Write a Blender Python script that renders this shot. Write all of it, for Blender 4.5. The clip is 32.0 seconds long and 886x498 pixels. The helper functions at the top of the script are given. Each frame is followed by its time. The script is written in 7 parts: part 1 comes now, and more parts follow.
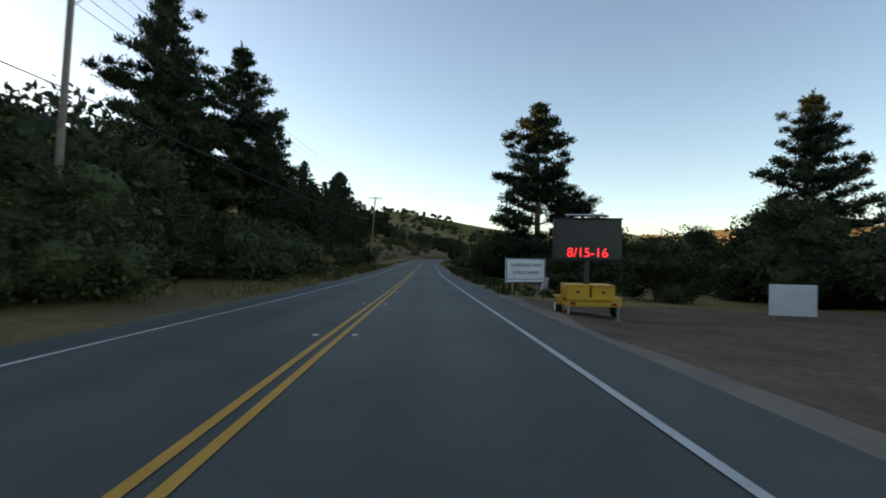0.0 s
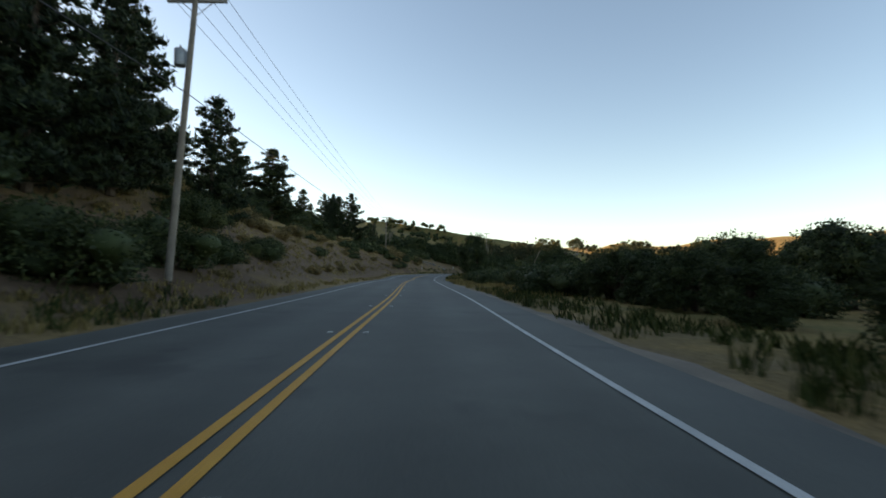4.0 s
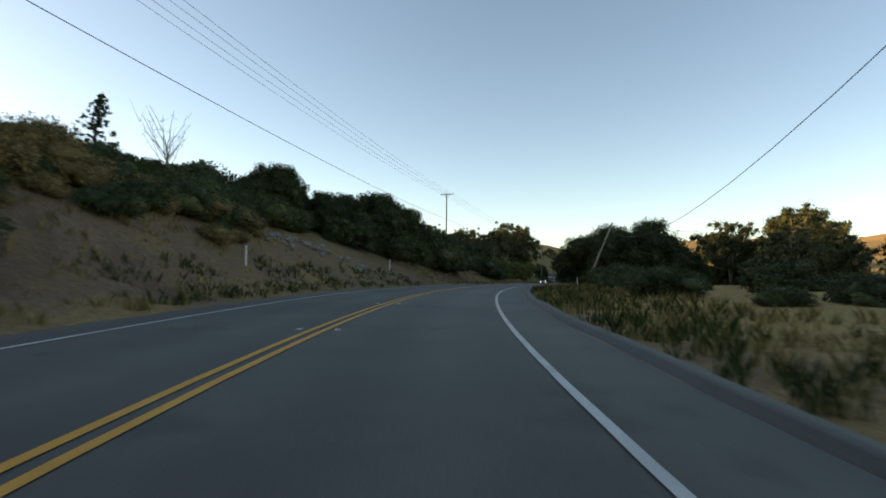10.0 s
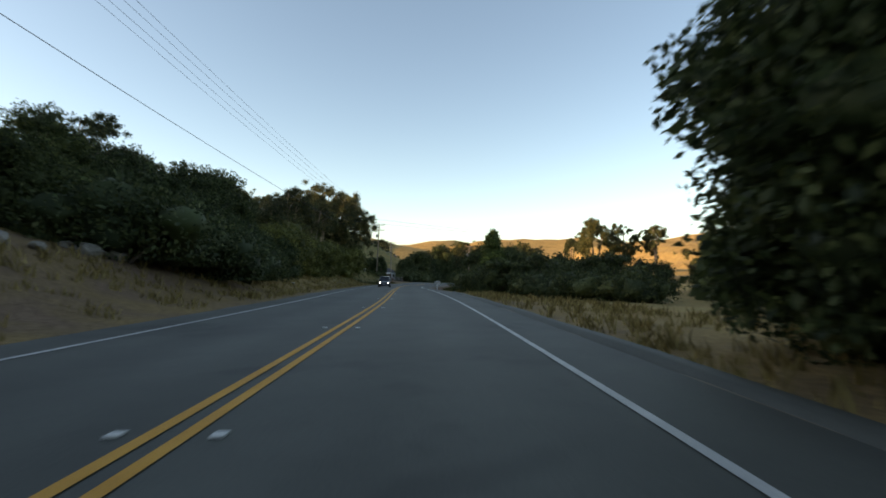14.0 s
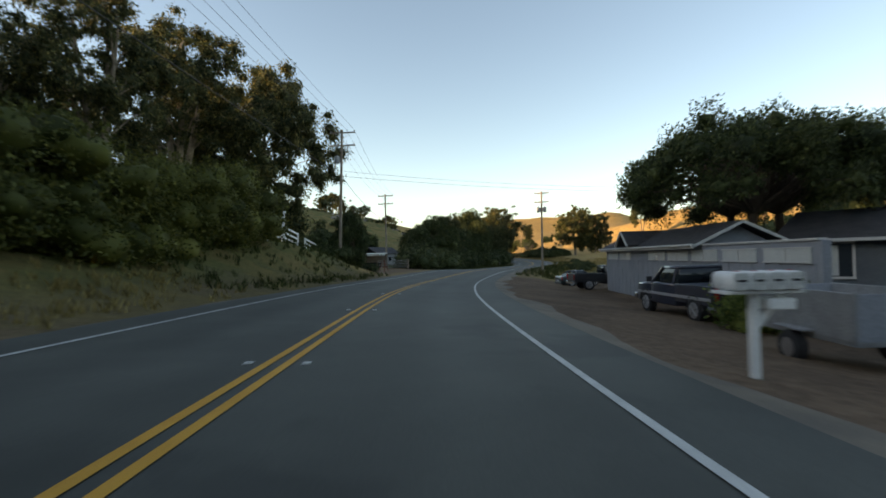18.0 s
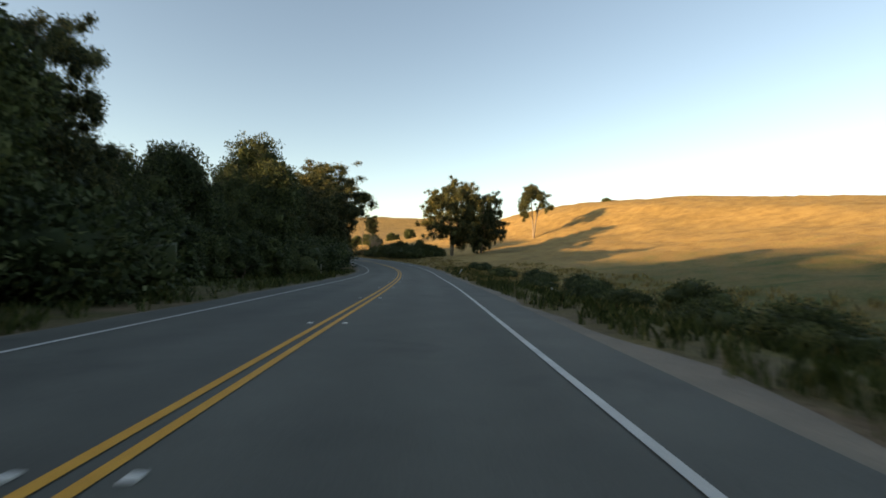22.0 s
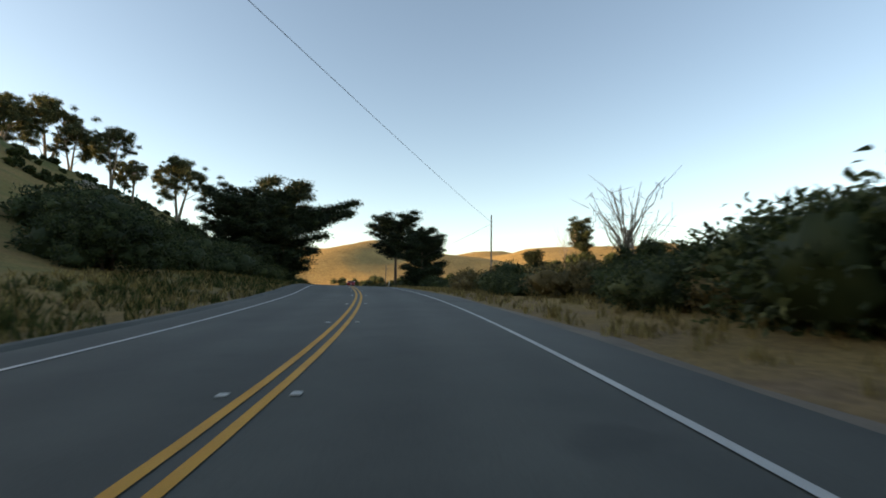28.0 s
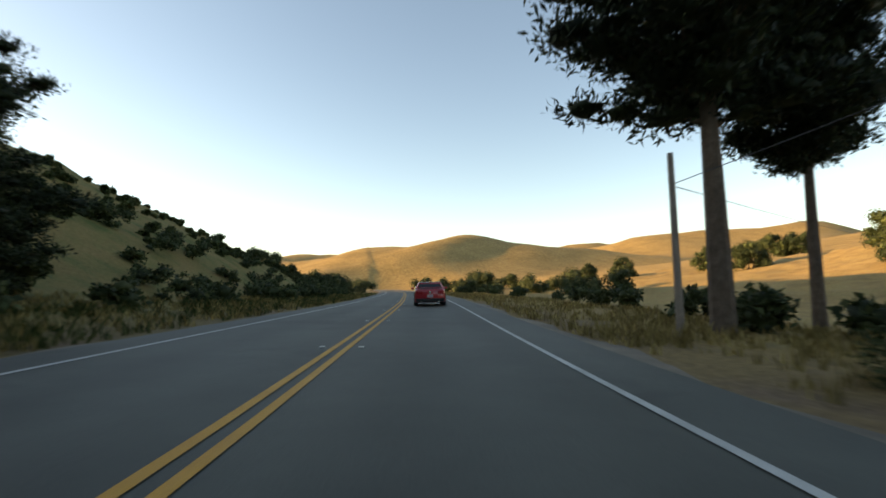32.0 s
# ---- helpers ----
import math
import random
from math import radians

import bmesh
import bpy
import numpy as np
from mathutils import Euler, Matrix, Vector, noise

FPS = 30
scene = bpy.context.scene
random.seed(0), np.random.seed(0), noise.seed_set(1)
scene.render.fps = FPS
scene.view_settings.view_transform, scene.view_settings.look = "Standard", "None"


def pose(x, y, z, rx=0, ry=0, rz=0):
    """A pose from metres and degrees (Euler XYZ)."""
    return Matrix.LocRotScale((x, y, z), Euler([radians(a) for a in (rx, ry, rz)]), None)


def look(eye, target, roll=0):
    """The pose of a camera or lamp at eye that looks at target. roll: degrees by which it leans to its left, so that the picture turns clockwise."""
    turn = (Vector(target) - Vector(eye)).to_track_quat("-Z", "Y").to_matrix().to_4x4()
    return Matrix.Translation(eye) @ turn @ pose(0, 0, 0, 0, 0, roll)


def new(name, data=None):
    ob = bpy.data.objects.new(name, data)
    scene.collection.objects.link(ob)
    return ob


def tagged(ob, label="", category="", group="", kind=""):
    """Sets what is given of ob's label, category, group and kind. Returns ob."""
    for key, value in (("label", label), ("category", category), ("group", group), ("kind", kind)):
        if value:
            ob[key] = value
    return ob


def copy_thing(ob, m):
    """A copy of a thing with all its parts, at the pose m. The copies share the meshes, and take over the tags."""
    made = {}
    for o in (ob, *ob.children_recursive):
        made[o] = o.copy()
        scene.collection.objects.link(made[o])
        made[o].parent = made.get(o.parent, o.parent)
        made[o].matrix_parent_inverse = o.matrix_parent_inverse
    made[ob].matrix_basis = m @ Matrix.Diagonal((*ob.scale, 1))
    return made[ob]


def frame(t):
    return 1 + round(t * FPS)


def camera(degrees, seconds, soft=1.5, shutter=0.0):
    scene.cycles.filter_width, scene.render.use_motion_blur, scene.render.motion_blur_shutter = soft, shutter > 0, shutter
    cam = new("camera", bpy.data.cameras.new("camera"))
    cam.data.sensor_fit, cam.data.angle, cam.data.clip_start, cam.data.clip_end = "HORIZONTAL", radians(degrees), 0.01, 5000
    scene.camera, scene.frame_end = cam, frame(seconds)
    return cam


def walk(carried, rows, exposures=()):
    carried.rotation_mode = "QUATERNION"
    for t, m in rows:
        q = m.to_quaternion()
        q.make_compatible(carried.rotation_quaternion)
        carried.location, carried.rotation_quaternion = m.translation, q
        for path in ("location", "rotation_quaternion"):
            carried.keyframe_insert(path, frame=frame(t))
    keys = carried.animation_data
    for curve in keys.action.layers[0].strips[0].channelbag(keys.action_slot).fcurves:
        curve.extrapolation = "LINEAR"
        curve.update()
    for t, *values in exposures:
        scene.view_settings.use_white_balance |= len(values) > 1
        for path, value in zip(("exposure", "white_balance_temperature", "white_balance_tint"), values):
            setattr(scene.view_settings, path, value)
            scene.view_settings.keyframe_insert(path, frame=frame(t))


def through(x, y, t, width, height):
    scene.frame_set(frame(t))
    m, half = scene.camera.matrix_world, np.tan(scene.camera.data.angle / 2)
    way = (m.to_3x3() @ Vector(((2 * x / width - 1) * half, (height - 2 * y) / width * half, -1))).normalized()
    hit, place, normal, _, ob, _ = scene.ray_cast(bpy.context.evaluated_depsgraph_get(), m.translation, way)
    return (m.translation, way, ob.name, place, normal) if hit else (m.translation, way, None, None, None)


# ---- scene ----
import itertools

# ---- camera and walk ----
cam = camera(84.5, 32.0, soft=1.7, shutter=0.2)
PATH = [
    (0.0, look((0.000, 0.000, 0.000), (-0.001, 19.996, 0.411), 1.04)),
    (0.5, look((-0.350, 9.025, -0.232), (-0.359, 29.019, 0.259), 0.55)),
    (1.0, look((-0.703, 18.013, -0.371), (-0.731, 37.996, 0.432), 1.15)),
    (1.5, look((-1.068, 26.979, -0.498), (-1.127, 46.961, 0.351), 0.64)),
    (2.0, look((-1.438, 35.955, -0.590), (-1.492, 55.930, 0.394), 0.28)),
    (2.5, look((-1.796, 44.964, -0.649), (-1.791, 64.946, 0.199), -0.03)),
    (3.0, look((-2.150, 54.020, -0.680), (-2.184, 73.998, 0.274), -0.30)),
    (3.5, look((-2.509, 63.132, -0.657), (-2.510, 83.106, 0.367), -0.30)),
    (4.0, look((-2.768, 72.318, -0.605), (-2.361, 92.285, 0.471), -0.11)),
    (4.5, look((-2.883, 81.585, -0.539), (-2.250, 101.544, 0.570), -0.02)),
    (5.0, look((-2.998, 90.929, -0.468), (-2.589, 110.893, 0.649), 0.05)),
    (5.5, look((-3.253, 100.343, -0.398), (-3.208, 120.314, 0.674), 0.16)),
    (6.0, look((-3.582, 109.808, -0.332), (-3.477, 129.787, 0.578), -0.26)),
    (6.5, look((-3.889, 119.273, -0.283), (-3.757, 139.259, 0.447), -0.38)),
    (7.0, look((-4.161, 128.665, -0.240), (-3.910, 148.635, 0.815), -0.53)),
    (7.5, look((-4.353, 137.913, -0.224), (-3.901, 157.881, 0.808), -0.51)),
    (8.0, look((-4.394, 146.973, -0.250), (-3.493, 166.918, 0.927), -0.86)),
    (8.5, look((-4.210, 155.850, -0.146), (-2.749, 175.755, 1.145), -0.72)),
    (9.0, look((-3.754, 164.616, 0.091), (-1.611, 184.459, 1.377), -1.38)),
    (9.5, look((-2.901, 173.361, 0.433), (0.349, 193.037, 1.940), -0.10)),
    (10.0, look((-1.558, 182.133, 0.659), (2.745, 201.633, 1.774), 0.28)),
    (10.5, look((0.303, 190.920, 0.794), (5.769, 210.140, 1.637), -0.14)),
    (11.0, look((2.725, 199.640, 0.876), (9.414, 218.461, 1.889), -0.20)),
    (11.5, look((5.695, 208.179, 0.912), (13.566, 226.545, 1.782), -0.10)),
    (12.0, look((9.117, 216.448, 0.905), (17.929, 234.381, 1.778), -0.06)),
    (12.5, look((12.875, 224.422, 0.869), (22.471, 241.949, 1.732), -0.14)),
    (13.0, look((16.880, 232.152, 0.777), (27.008, 249.361, 1.905), -0.30)),
    (13.5, look((21.061, 239.716, 0.721), (31.582, 256.692, 1.777), 0.31)),
    (14.0, look((25.350, 247.183, 0.671), (36.046, 264.053, 1.664), 0.69)),
    (14.5, look((29.686, 254.618, 0.618), (40.430, 271.467, 1.440), 0.90)),
    (15.0, look((33.976, 262.101, 0.561), (44.425, 279.137, 1.335), 0.35)),
    (15.5, look((38.153, 269.696, 0.495), (48.300, 286.915, 1.234), 0.16)),
    (16.0, look((42.275, 277.396, 0.413), (52.333, 294.670, 1.059), 0.12)),
    (16.5, look((46.427, 285.177, 0.301), (56.532, 302.430, 0.778), 0.21)),
    (17.0, look((50.623, 293.055, 0.135), (60.664, 310.349, 0.463), -0.48)),
    (17.5, look((54.865, 301.036, -0.063), (64.936, 318.309, 0.403), -1.26)),
    (18.0, look((59.195, 309.082, -0.305), (69.415, 326.270, 0.039), -1.51)),
    (18.5, look((63.698, 317.108, -0.484), (74.370, 334.015, 0.035), -1.05)),
    (19.0, look((68.486, 325.009, -0.672), (79.835, 341.473, -0.285), -1.35)),
    (19.5, look((73.640, 332.702, -0.869), (85.806, 348.574, -0.639), -1.38)),
    (20.0, look((79.226, 340.144, -0.971), (92.272, 355.302, -0.736), -1.86)),
    (20.5, look((85.275, 347.349, -0.964), (99.094, 361.802, -0.557), -2.00)),
    (21.0, look((91.792, 354.361, -0.918), (106.293, 368.122, -0.337), -1.72)),
    (21.5, look((98.734, 361.237, -0.940), (113.697, 374.501, -0.517), -0.78)),
    (22.0, look((105.987, 368.036, -1.017), (121.230, 380.980, -0.689), 0.84)),
    (22.5, look((113.403, 374.775, -1.130), (128.771, 387.571, -0.860), 0.47)),
    (23.0, look((120.815, 381.448, -1.264), (136.174, 394.248, -0.761), 0.45)),
    (23.5, look((128.063, 388.051, -1.421), (143.280, 401.024, -1.043), 0.69)),
    (24.0, look((135.017, 394.602, -1.552), (149.937, 407.907, -0.951), 0.58)),
    (24.5, look((141.597, 401.184, -1.615), (156.007, 415.049, -1.258), 2.31)),
    (25.0, look((147.834, 407.881, -1.592), (161.764, 422.186, -0.454), 2.41)),
    (25.5, look((153.798, 414.806, -1.498), (167.072, 429.741, -0.622), 2.90)),
    (26.0, look((159.492, 422.135, -1.334), (171.914, 437.772, -0.245), 3.16)),
    (26.5, look((164.909, 429.937, -1.150), (176.486, 446.174, 0.377), 1.95)),
    (27.0, look((170.063, 438.187, -0.982), (180.900, 454.931, 0.506), 0.83)),
    (27.5, look((174.932, 446.876, -0.816), (184.910, 464.148, 0.632), 0.53)),
    (28.0, look((179.406, 456.018, -0.636), (188.315, 473.853, 0.952), 0.76)),
    (28.5, look((183.386, 465.587, -0.422), (191.177, 483.912, 1.441), 1.75)),
    (29.0, look((186.894, 475.485, -0.152), (193.837, 494.150, 1.698), 1.20)),
    (29.5, look((190.017, 485.590, 0.144), (196.288, 504.493, 1.975), 0.92)),
    (30.0, look((192.851, 495.795, 0.351), (198.705, 514.843, 2.061), -0.35)),
    (30.5, look((195.488, 506.021, 0.485), (201.058, 525.139, 2.344), -1.41)),
    (31.0, look((198.000, 516.210, 0.495), (203.441, 535.367, 2.340), -0.90)),
    (31.5, look((200.470, 526.321, 0.419), (205.968, 545.481, 2.064), -0.88)),
    (32.0, look((202.966, 536.330, 0.382), (208.597, 555.459, 1.928), -1.40)),
]
EXPOSURES = [(0.0, 1.2, 8200, 12), (2.5, 1.4, 8400, 12), (5.5, 1.25, 8400, 12), (7.0, 1.25, 8500, 12), (12.0, 1.3, 8600, 12), (16.0, 1.5, 9000, 12), (19.5, 1.5, 9400, 12), (22.0, 1.3, 9400, 12), (24.0, 1.35, 9400, 12), (27.0, 1.4, 9000, 12), (29.0, 1.4, 8700, 12), (32.0, 1.5, 9200, 12)]
walk(cam, PATH, EXPOSURES)

# ---- world and sun ----
SUN_AZ = radians(68)          # to the left of +y
SUN_EL = radians(9.9)
world = bpy.data.worlds.new("sky")
scene.world = world
world.use_nodes = True
wn = world.node_tree
wn.nodes.clear()
sky = wn.nodes.new("ShaderNodeTexSky")
sky.sky_type = "NISHITA"
sky.sun_disc = False
sky.sun_elevation = SUN_EL
sky.sun_rotation = -SUN_AZ
sky.air_density = 0.8
sky.dust_density = 0.5
sky.ozone_density = 1.6
bg = wn.nodes.new("ShaderNodeBackground")
bg.inputs["Strength"].default_value = 0.15
wo = wn.nodes.new("ShaderNodeOutputWorld")
wn.links.new(sky.outputs[0], bg.inputs[0])
wn.links.new(bg.outputs[0], wo.inputs[0])
sun_data = bpy.data.lights.new("sun", "SUN")
sun_data.energy = 5.0
sun_data.angle = radians(0.6)
sun_data.color = (1.0, 0.72, 0.42)
sun = new("sun", sun_data)
sun_way = Vector((-math.sin(SUN_AZ) * math.cos(SUN_EL), math.cos(SUN_AZ) * math.cos(SUN_EL), math.sin(SUN_EL)))
sun.matrix_world = look(sun_way * 300, (0, 0, 0))

# ---- materials ----


def material(name):
    m = bpy.data.materials.new(name)
    m.use_nodes = True
    nt = m.node_tree
    nt.nodes.clear()
    out = nt.nodes.new("ShaderNodeOutputMaterial")
    return m, nt, out


def node(nt, kind, **values):
    n = nt.nodes.new(kind)
    for key, v in values.items():
        n.inputs[key.replace("_", " ")].default_value = v
    return n


def noise_node(nt, coord, scale, detail=4.0, rough=0.6):
    n = node(nt, "ShaderNodeTexNoise", Scale=scale, Detail=detail, Roughness=rough)
    if coord:
        nt.links.new(coord, n.inputs["Vector"])
    return n.outputs["Fac"]


def ramp(nt, fac, stops):
    r = nt.nodes.new("ShaderNodeValToRGB")
    els = r.color_ramp.elements
    while len(els) < len(stops):
        els.new(0.5)
    for e, (p, c) in zip(els, stops):
        e.position = p
        e.color = (*c, 1.0)
    nt.links.new(fac, r.inputs[0])
    return r.outputs["Color"]


def mix(nt, fac, a, b, mode="MIX"):
    n = nt.nodes.new("ShaderNodeMix")
    n.data_type, n.blend_type = "RGBA", mode
    if isinstance(fac, float):
        n.inputs[0].default_value = fac
    else:
        nt.links.new(fac, n.inputs[0])
    for v, i in ((a, 6), (b, 7)):
        if isinstance(v, tuple):
            n.inputs[i].default_value = (*v, 1.0)
        else:
            nt.links.new(v, n.inputs[i])
    return n.outputs[2]


def surface(name, c1, c2, rough=0.8, scale=4.0, fine=40.0, bump=0.3, metal=0.0, world_space=False, spread=0.25, dist=0.02, spec=0.4, coat=0.0):
    """Two colours mixed by a coarse noise, a fine grain over them, and relief."""
    m, nt, out = material(name)
    if world_space:
        co = nt.nodes.new("ShaderNodeNewGeometry").outputs["Position"]
    else:
        co = nt.nodes.new("ShaderNodeTexCoord").outputs["Object"]
    big, small = noise_node(nt, co, scale), noise_node(nt, co, fine, 3.0)
    col = ramp(nt, big, [(0.5 - spread, c1), (0.5 + spread, c2)])
    grain = ramp(nt, small, [(0.2, (0.72, 0.72, 0.72)), (0.8, (1.25, 1.25, 1.25))])
    col = mix(nt, 1.0, col, grain, "MULTIPLY")
    b = node(nt, "ShaderNodeBsdfPrincipled", Roughness=rough, Metallic=metal)
    b.inputs["Specular IOR Level"].default_value = spec
    b.inputs["Coat Weight"].default_value = coat
    b.inputs["Coat Roughness"].default_value = 0.08
    nt.links.new(col, b.inputs["Base Color"])
    if bump:
        bp = node(nt, "ShaderNodeBump", Strength=bump, Distance=dist)
        nt.links.new(small, bp.inputs["Height"])
        nt.links.new(bp.outputs[0], b.inputs["Normal"])
    nt.links.new(b.outputs[0], out.inputs[0])
    return m


def leaf_material(name, dark, light, tip=None, through=0.25):
    """Foliage: each leaf its own shade, each plant its own tint; some light comes through."""
    m, nt, out = material(name)
    geo = nt.nodes.new("ShaderNodeNewGeometry")
    col = ramp(nt, geo.outputs["Random Per Island"], [(0.0, dark), (0.75, light), (1.0, tip or light)])
    info = nt.nodes.new("ShaderNodeObjectInfo")
    tint = ramp(nt, info.outputs["Random"], [(0.0, (0.8, 0.85, 0.8)), (1.0, (1.2, 1.15, 1.0))])
    co = nt.nodes.new("ShaderNodeTexCoord").outputs["Object"]
    patch = ramp(nt, noise_node(nt, co, 0.8, 2.0), [(0.3, (0.75, 0.78, 0.75)), (0.7, (1.2, 1.2, 1.15))])
    col = mix(nt, 1.0, mix(nt, 1.0, col, tint, "MULTIPLY"), patch, "MULTIPLY")
    d = node(nt, "ShaderNodeBsdfPrincipled", Roughness=0.65)
    d.inputs["Specular IOR Level"].default_value = 0.25
    t = nt.nodes.new("ShaderNodeBsdfTranslucent")
    nt.links.new(col, d.inputs["Base Color"])
    nt.links.new(col, t.inputs[0])
    ms = nt.nodes.new("ShaderNodeMixShader")
    ms.inputs[0].default_value = through
    nt.links.new(d.outputs[0], ms.inputs[1])
    nt.links.new(t.outputs[0], ms.inputs[2])
    nt.links.new(ms.outputs[0], out.inputs[0])
    return m


def plain(name, c, rough=0.5, metal=0.0, emit=0.0, coat=0.0):
    m, nt, out = material(name)
    b = node(nt, "ShaderNodeBsdfPrincipled", Roughness=rough, Metallic=metal)
    b.inputs["Base Color"].default_value = (*c, 1.0)
    b.inputs["Coat Weight"].default_value = coat
    if emit:
        b.inputs["Emission Color"].default_value = (*c, 1.0)
        b.inputs["Emission Strength"].default_value = emit
    nt.links.new(b.outputs[0], out.inputs[0])
    return m


def ground_material():
    """Dry grass, bare soil and green growth, mixed at three scales; the attribute 'green' says where it stays green and
    where shaded slopes are painted darker, 'soil' where it is bare.
    """
    m, nt, out = material("ground_soil_and_grass")
    co = nt.nodes.new("ShaderNodeNewGeometry").outputs["Position"]
    big, mid, small = noise_node(nt, co, 0.035, 5.0), noise_node(nt, co, 0.35, 5.0), noise_node(nt, co, 5.0, 4.0, 0.7)
    dry = ramp(nt, mid, [(0.25, (0.22, 0.145, 0.065)), (0.55, (0.35, 0.24, 0.10)), (0.8, (0.46, 0.33, 0.145))])
    dry = mix(nt, 1.0, dry, ramp(nt, big, [(0.3, (0.78, 0.78, 0.75)), (0.7, (1.12, 1.1, 1.05))]), "MULTIPLY")
    soil = ramp(nt, mid, [(0.25, (0.085, 0.056, 0.040)), (0.7, (0.19, 0.125, 0.082))])
    green = ramp(nt, mid, [(0.25, (0.035, 0.05, 0.018)), (0.75, (0.10, 0.115, 0.04))])

    def attr(name, lo, hi):
        a = nt.nodes.new("ShaderNodeAttribute")
        a.attribute_name = name
        add = nt.nodes.new("ShaderNodeMath")
        add.operation = "ADD"
        nt.links.new(a.outputs["Fac"], add.inputs[0])
        nt.links.new(mid, add.inputs[1])
        mr = node(nt, "ShaderNodeMapRange")
        mr.inputs[1].default_value, mr.inputs[2].default_value = lo, hi
        nt.links.new(add.outputs[0], mr.inputs[0])
        return mr.outputs[0]

    col = mix(nt, attr("green", 0.75, 1.15), dry, green)
    col = mix(nt, attr("soil", 0.75, 1.15), col, soil)
    col = mix(nt, 1.0, col, ramp(nt, small, [(0.25, (0.6, 0.6, 0.6)), (0.75, (1.35, 1.35, 1.35))]), "MULTIPLY")
    b = node(nt, "ShaderNodeBsdfPrincipled", Roughness=0.95)
    b.inputs["Specular IOR Level"].default_value = 0.1
    nt.links.new(col, b.inputs["Base Color"])
    bp = node(nt, "ShaderNodeBump", Strength=0.7, Distance=0.12)
    nt.links.new(small, bp.inputs["Height"])
    nt.links.new(bp.outputs[0], b.inputs["Normal"])
    nt.links.new(b.outputs[0], out.inputs[0])
    return m


def asphalt_material():
    """Worn grey asphalt: stone grain, long smooth wheel tracks, patches and tar seams. u runs across the road, v along it."""
    m, nt, out = material("asphalt")
    co = nt.nodes.new("ShaderNodeNewGeometry").outputs["Position"]
    uv = nt.nodes.new("ShaderNodeUVMap")
    sep = nt.nodes.new("ShaderNodeSeparateXYZ")
    nt.links.new(uv.outputs[0], sep.inputs[0])
    big, mid, small = noise_node(nt, co, 0.12, 4.0), noise_node(nt, co, 0.9, 4.0), noise_node(nt, co, 45.0, 3.0, 0.8)
    col = ramp(nt, big, [(0.3, (0.050, 0.052, 0.044)), (0.7, (0.080, 0.082, 0.070))])
    col = mix(nt, 1.0, col, ramp(nt, mid, [(0.3, (0.88, 0.88, 0.88)), (0.7, (1.1, 1.1, 1.1))]), "MULTIPLY")
    stain = noise_node(nt, co, 0.33, 3.0, 0.7)
    col = mix(nt, 1.0, col, ramp(nt, stain, [(0.60, (1.0, 1.0, 1.0)), (0.66, (0.74, 0.74, 0.75))]), "MULTIPLY")
    wave = nt.nodes.new("ShaderNodeMath")
    wave.operation = "SINE"
    mul = nt.nodes.new("ShaderNodeMath")
    mul.operation = "MULTIPLY"
    mul.inputs[1].default_value = 2 * math.pi / 1.85
    nt.links.new(sep.outputs[0], mul.inputs[0])
    nt.links.new(mul.outputs[0], wave.inputs[0])
    half = nt.nodes.new("ShaderNodeMath")
    half.operation = "MULTIPLY_ADD"
    half.inputs[1].default_value, half.inputs[2].default_value = 0.5, 0.5
    nt.links.new(wave.outputs[0], half.inputs[0])
    col = mix(nt, 1.0, col, ramp(nt, half.outputs[0], [(0.0, (0.9, 0.9, 0.9)), (1.0, (1.12, 1.12, 1.12))]), "MULTIPLY")
    col = mix(nt, 1.0, col, ramp(nt, small, [(0.25, (0.7, 0.7, 0.7)), (0.75, (1.35, 1.35, 1.35))]), "MULTIPLY")
    b = node(nt, "ShaderNodeBsdfPrincipled", Roughness=0.72)
    b.inputs["Specular IOR Level"].default_value = 0.35
    nt.links.new(col, b.inputs["Base Color"])
    bp = node(nt, "ShaderNodeBump", Strength=0.25, Distance=0.01)
    nt.links.new(small, bp.inputs["Height"])
    nt.links.new(bp.outputs[0], b.inputs["Normal"])
    nt.links.new(b.outputs[0], out.inputs[0])
    return m


M_GROUND, M_ASPHALT = ground_material(), asphalt_material()
M_SHOULDER = surface("shoulder_gravel", (0.10, 0.085, 0.07), (0.24, 0.19, 0.14), 0.95, 0.5, 30, 0.6, world_space=True)
M_YELLOW = surface("yellow_road_paint", (0.52, 0.23, 0.025), (0.66, 0.32, 0.04), 0.7, 1.5, 60, 0.2, world_space=True)
M_WHITE_LINE = surface("white_road_paint", (0.36, 0.36, 0.34), (0.58, 0.58, 0.55), 0.7, 1.5, 60, 0.2, world_space=True)
M_BARK = surface("bark_brown", (0.07, 0.05, 0.035), (0.16, 0.12, 0.09), 0.95, 3, 18, 0.8, dist=0.05)
M_BARK_PALE = surface("bark_pale", (0.13, 0.10, 0.075), (0.29, 0.24, 0.18), 0.9, 2, 12, 0.5, dist=0.04)
M_POLE = surface("weathered_pole_wood", (0.17, 0.135, 0.105), (0.30, 0.25, 0.20), 0.9, 2, 30, 0.5)
M_PINE = leaf_material("pine_needles", (0.013, 0.023, 0.013), (0.038, 0.055, 0.025), (0.065, 0.08, 0.035), 0.14)
M_EUC = leaf_material("eucalyptus_leaves", (0.022, 0.032, 0.017), (0.082, 0.092, 0.044), (0.19, 0.17, 0.075), 0.3)
M_OAK = leaf_material("oak_leaves", (0.019, 0.029, 0.014), (0.055, 0.074, 0.029), (0.09, 0.11, 0.042), 0.2)
M_BRUSH = leaf_material("brush_leaves", (0.023, 0.034, 0.016), (0.064, 0.084, 0.034), (0.11, 0.12, 0.052), 0.2)
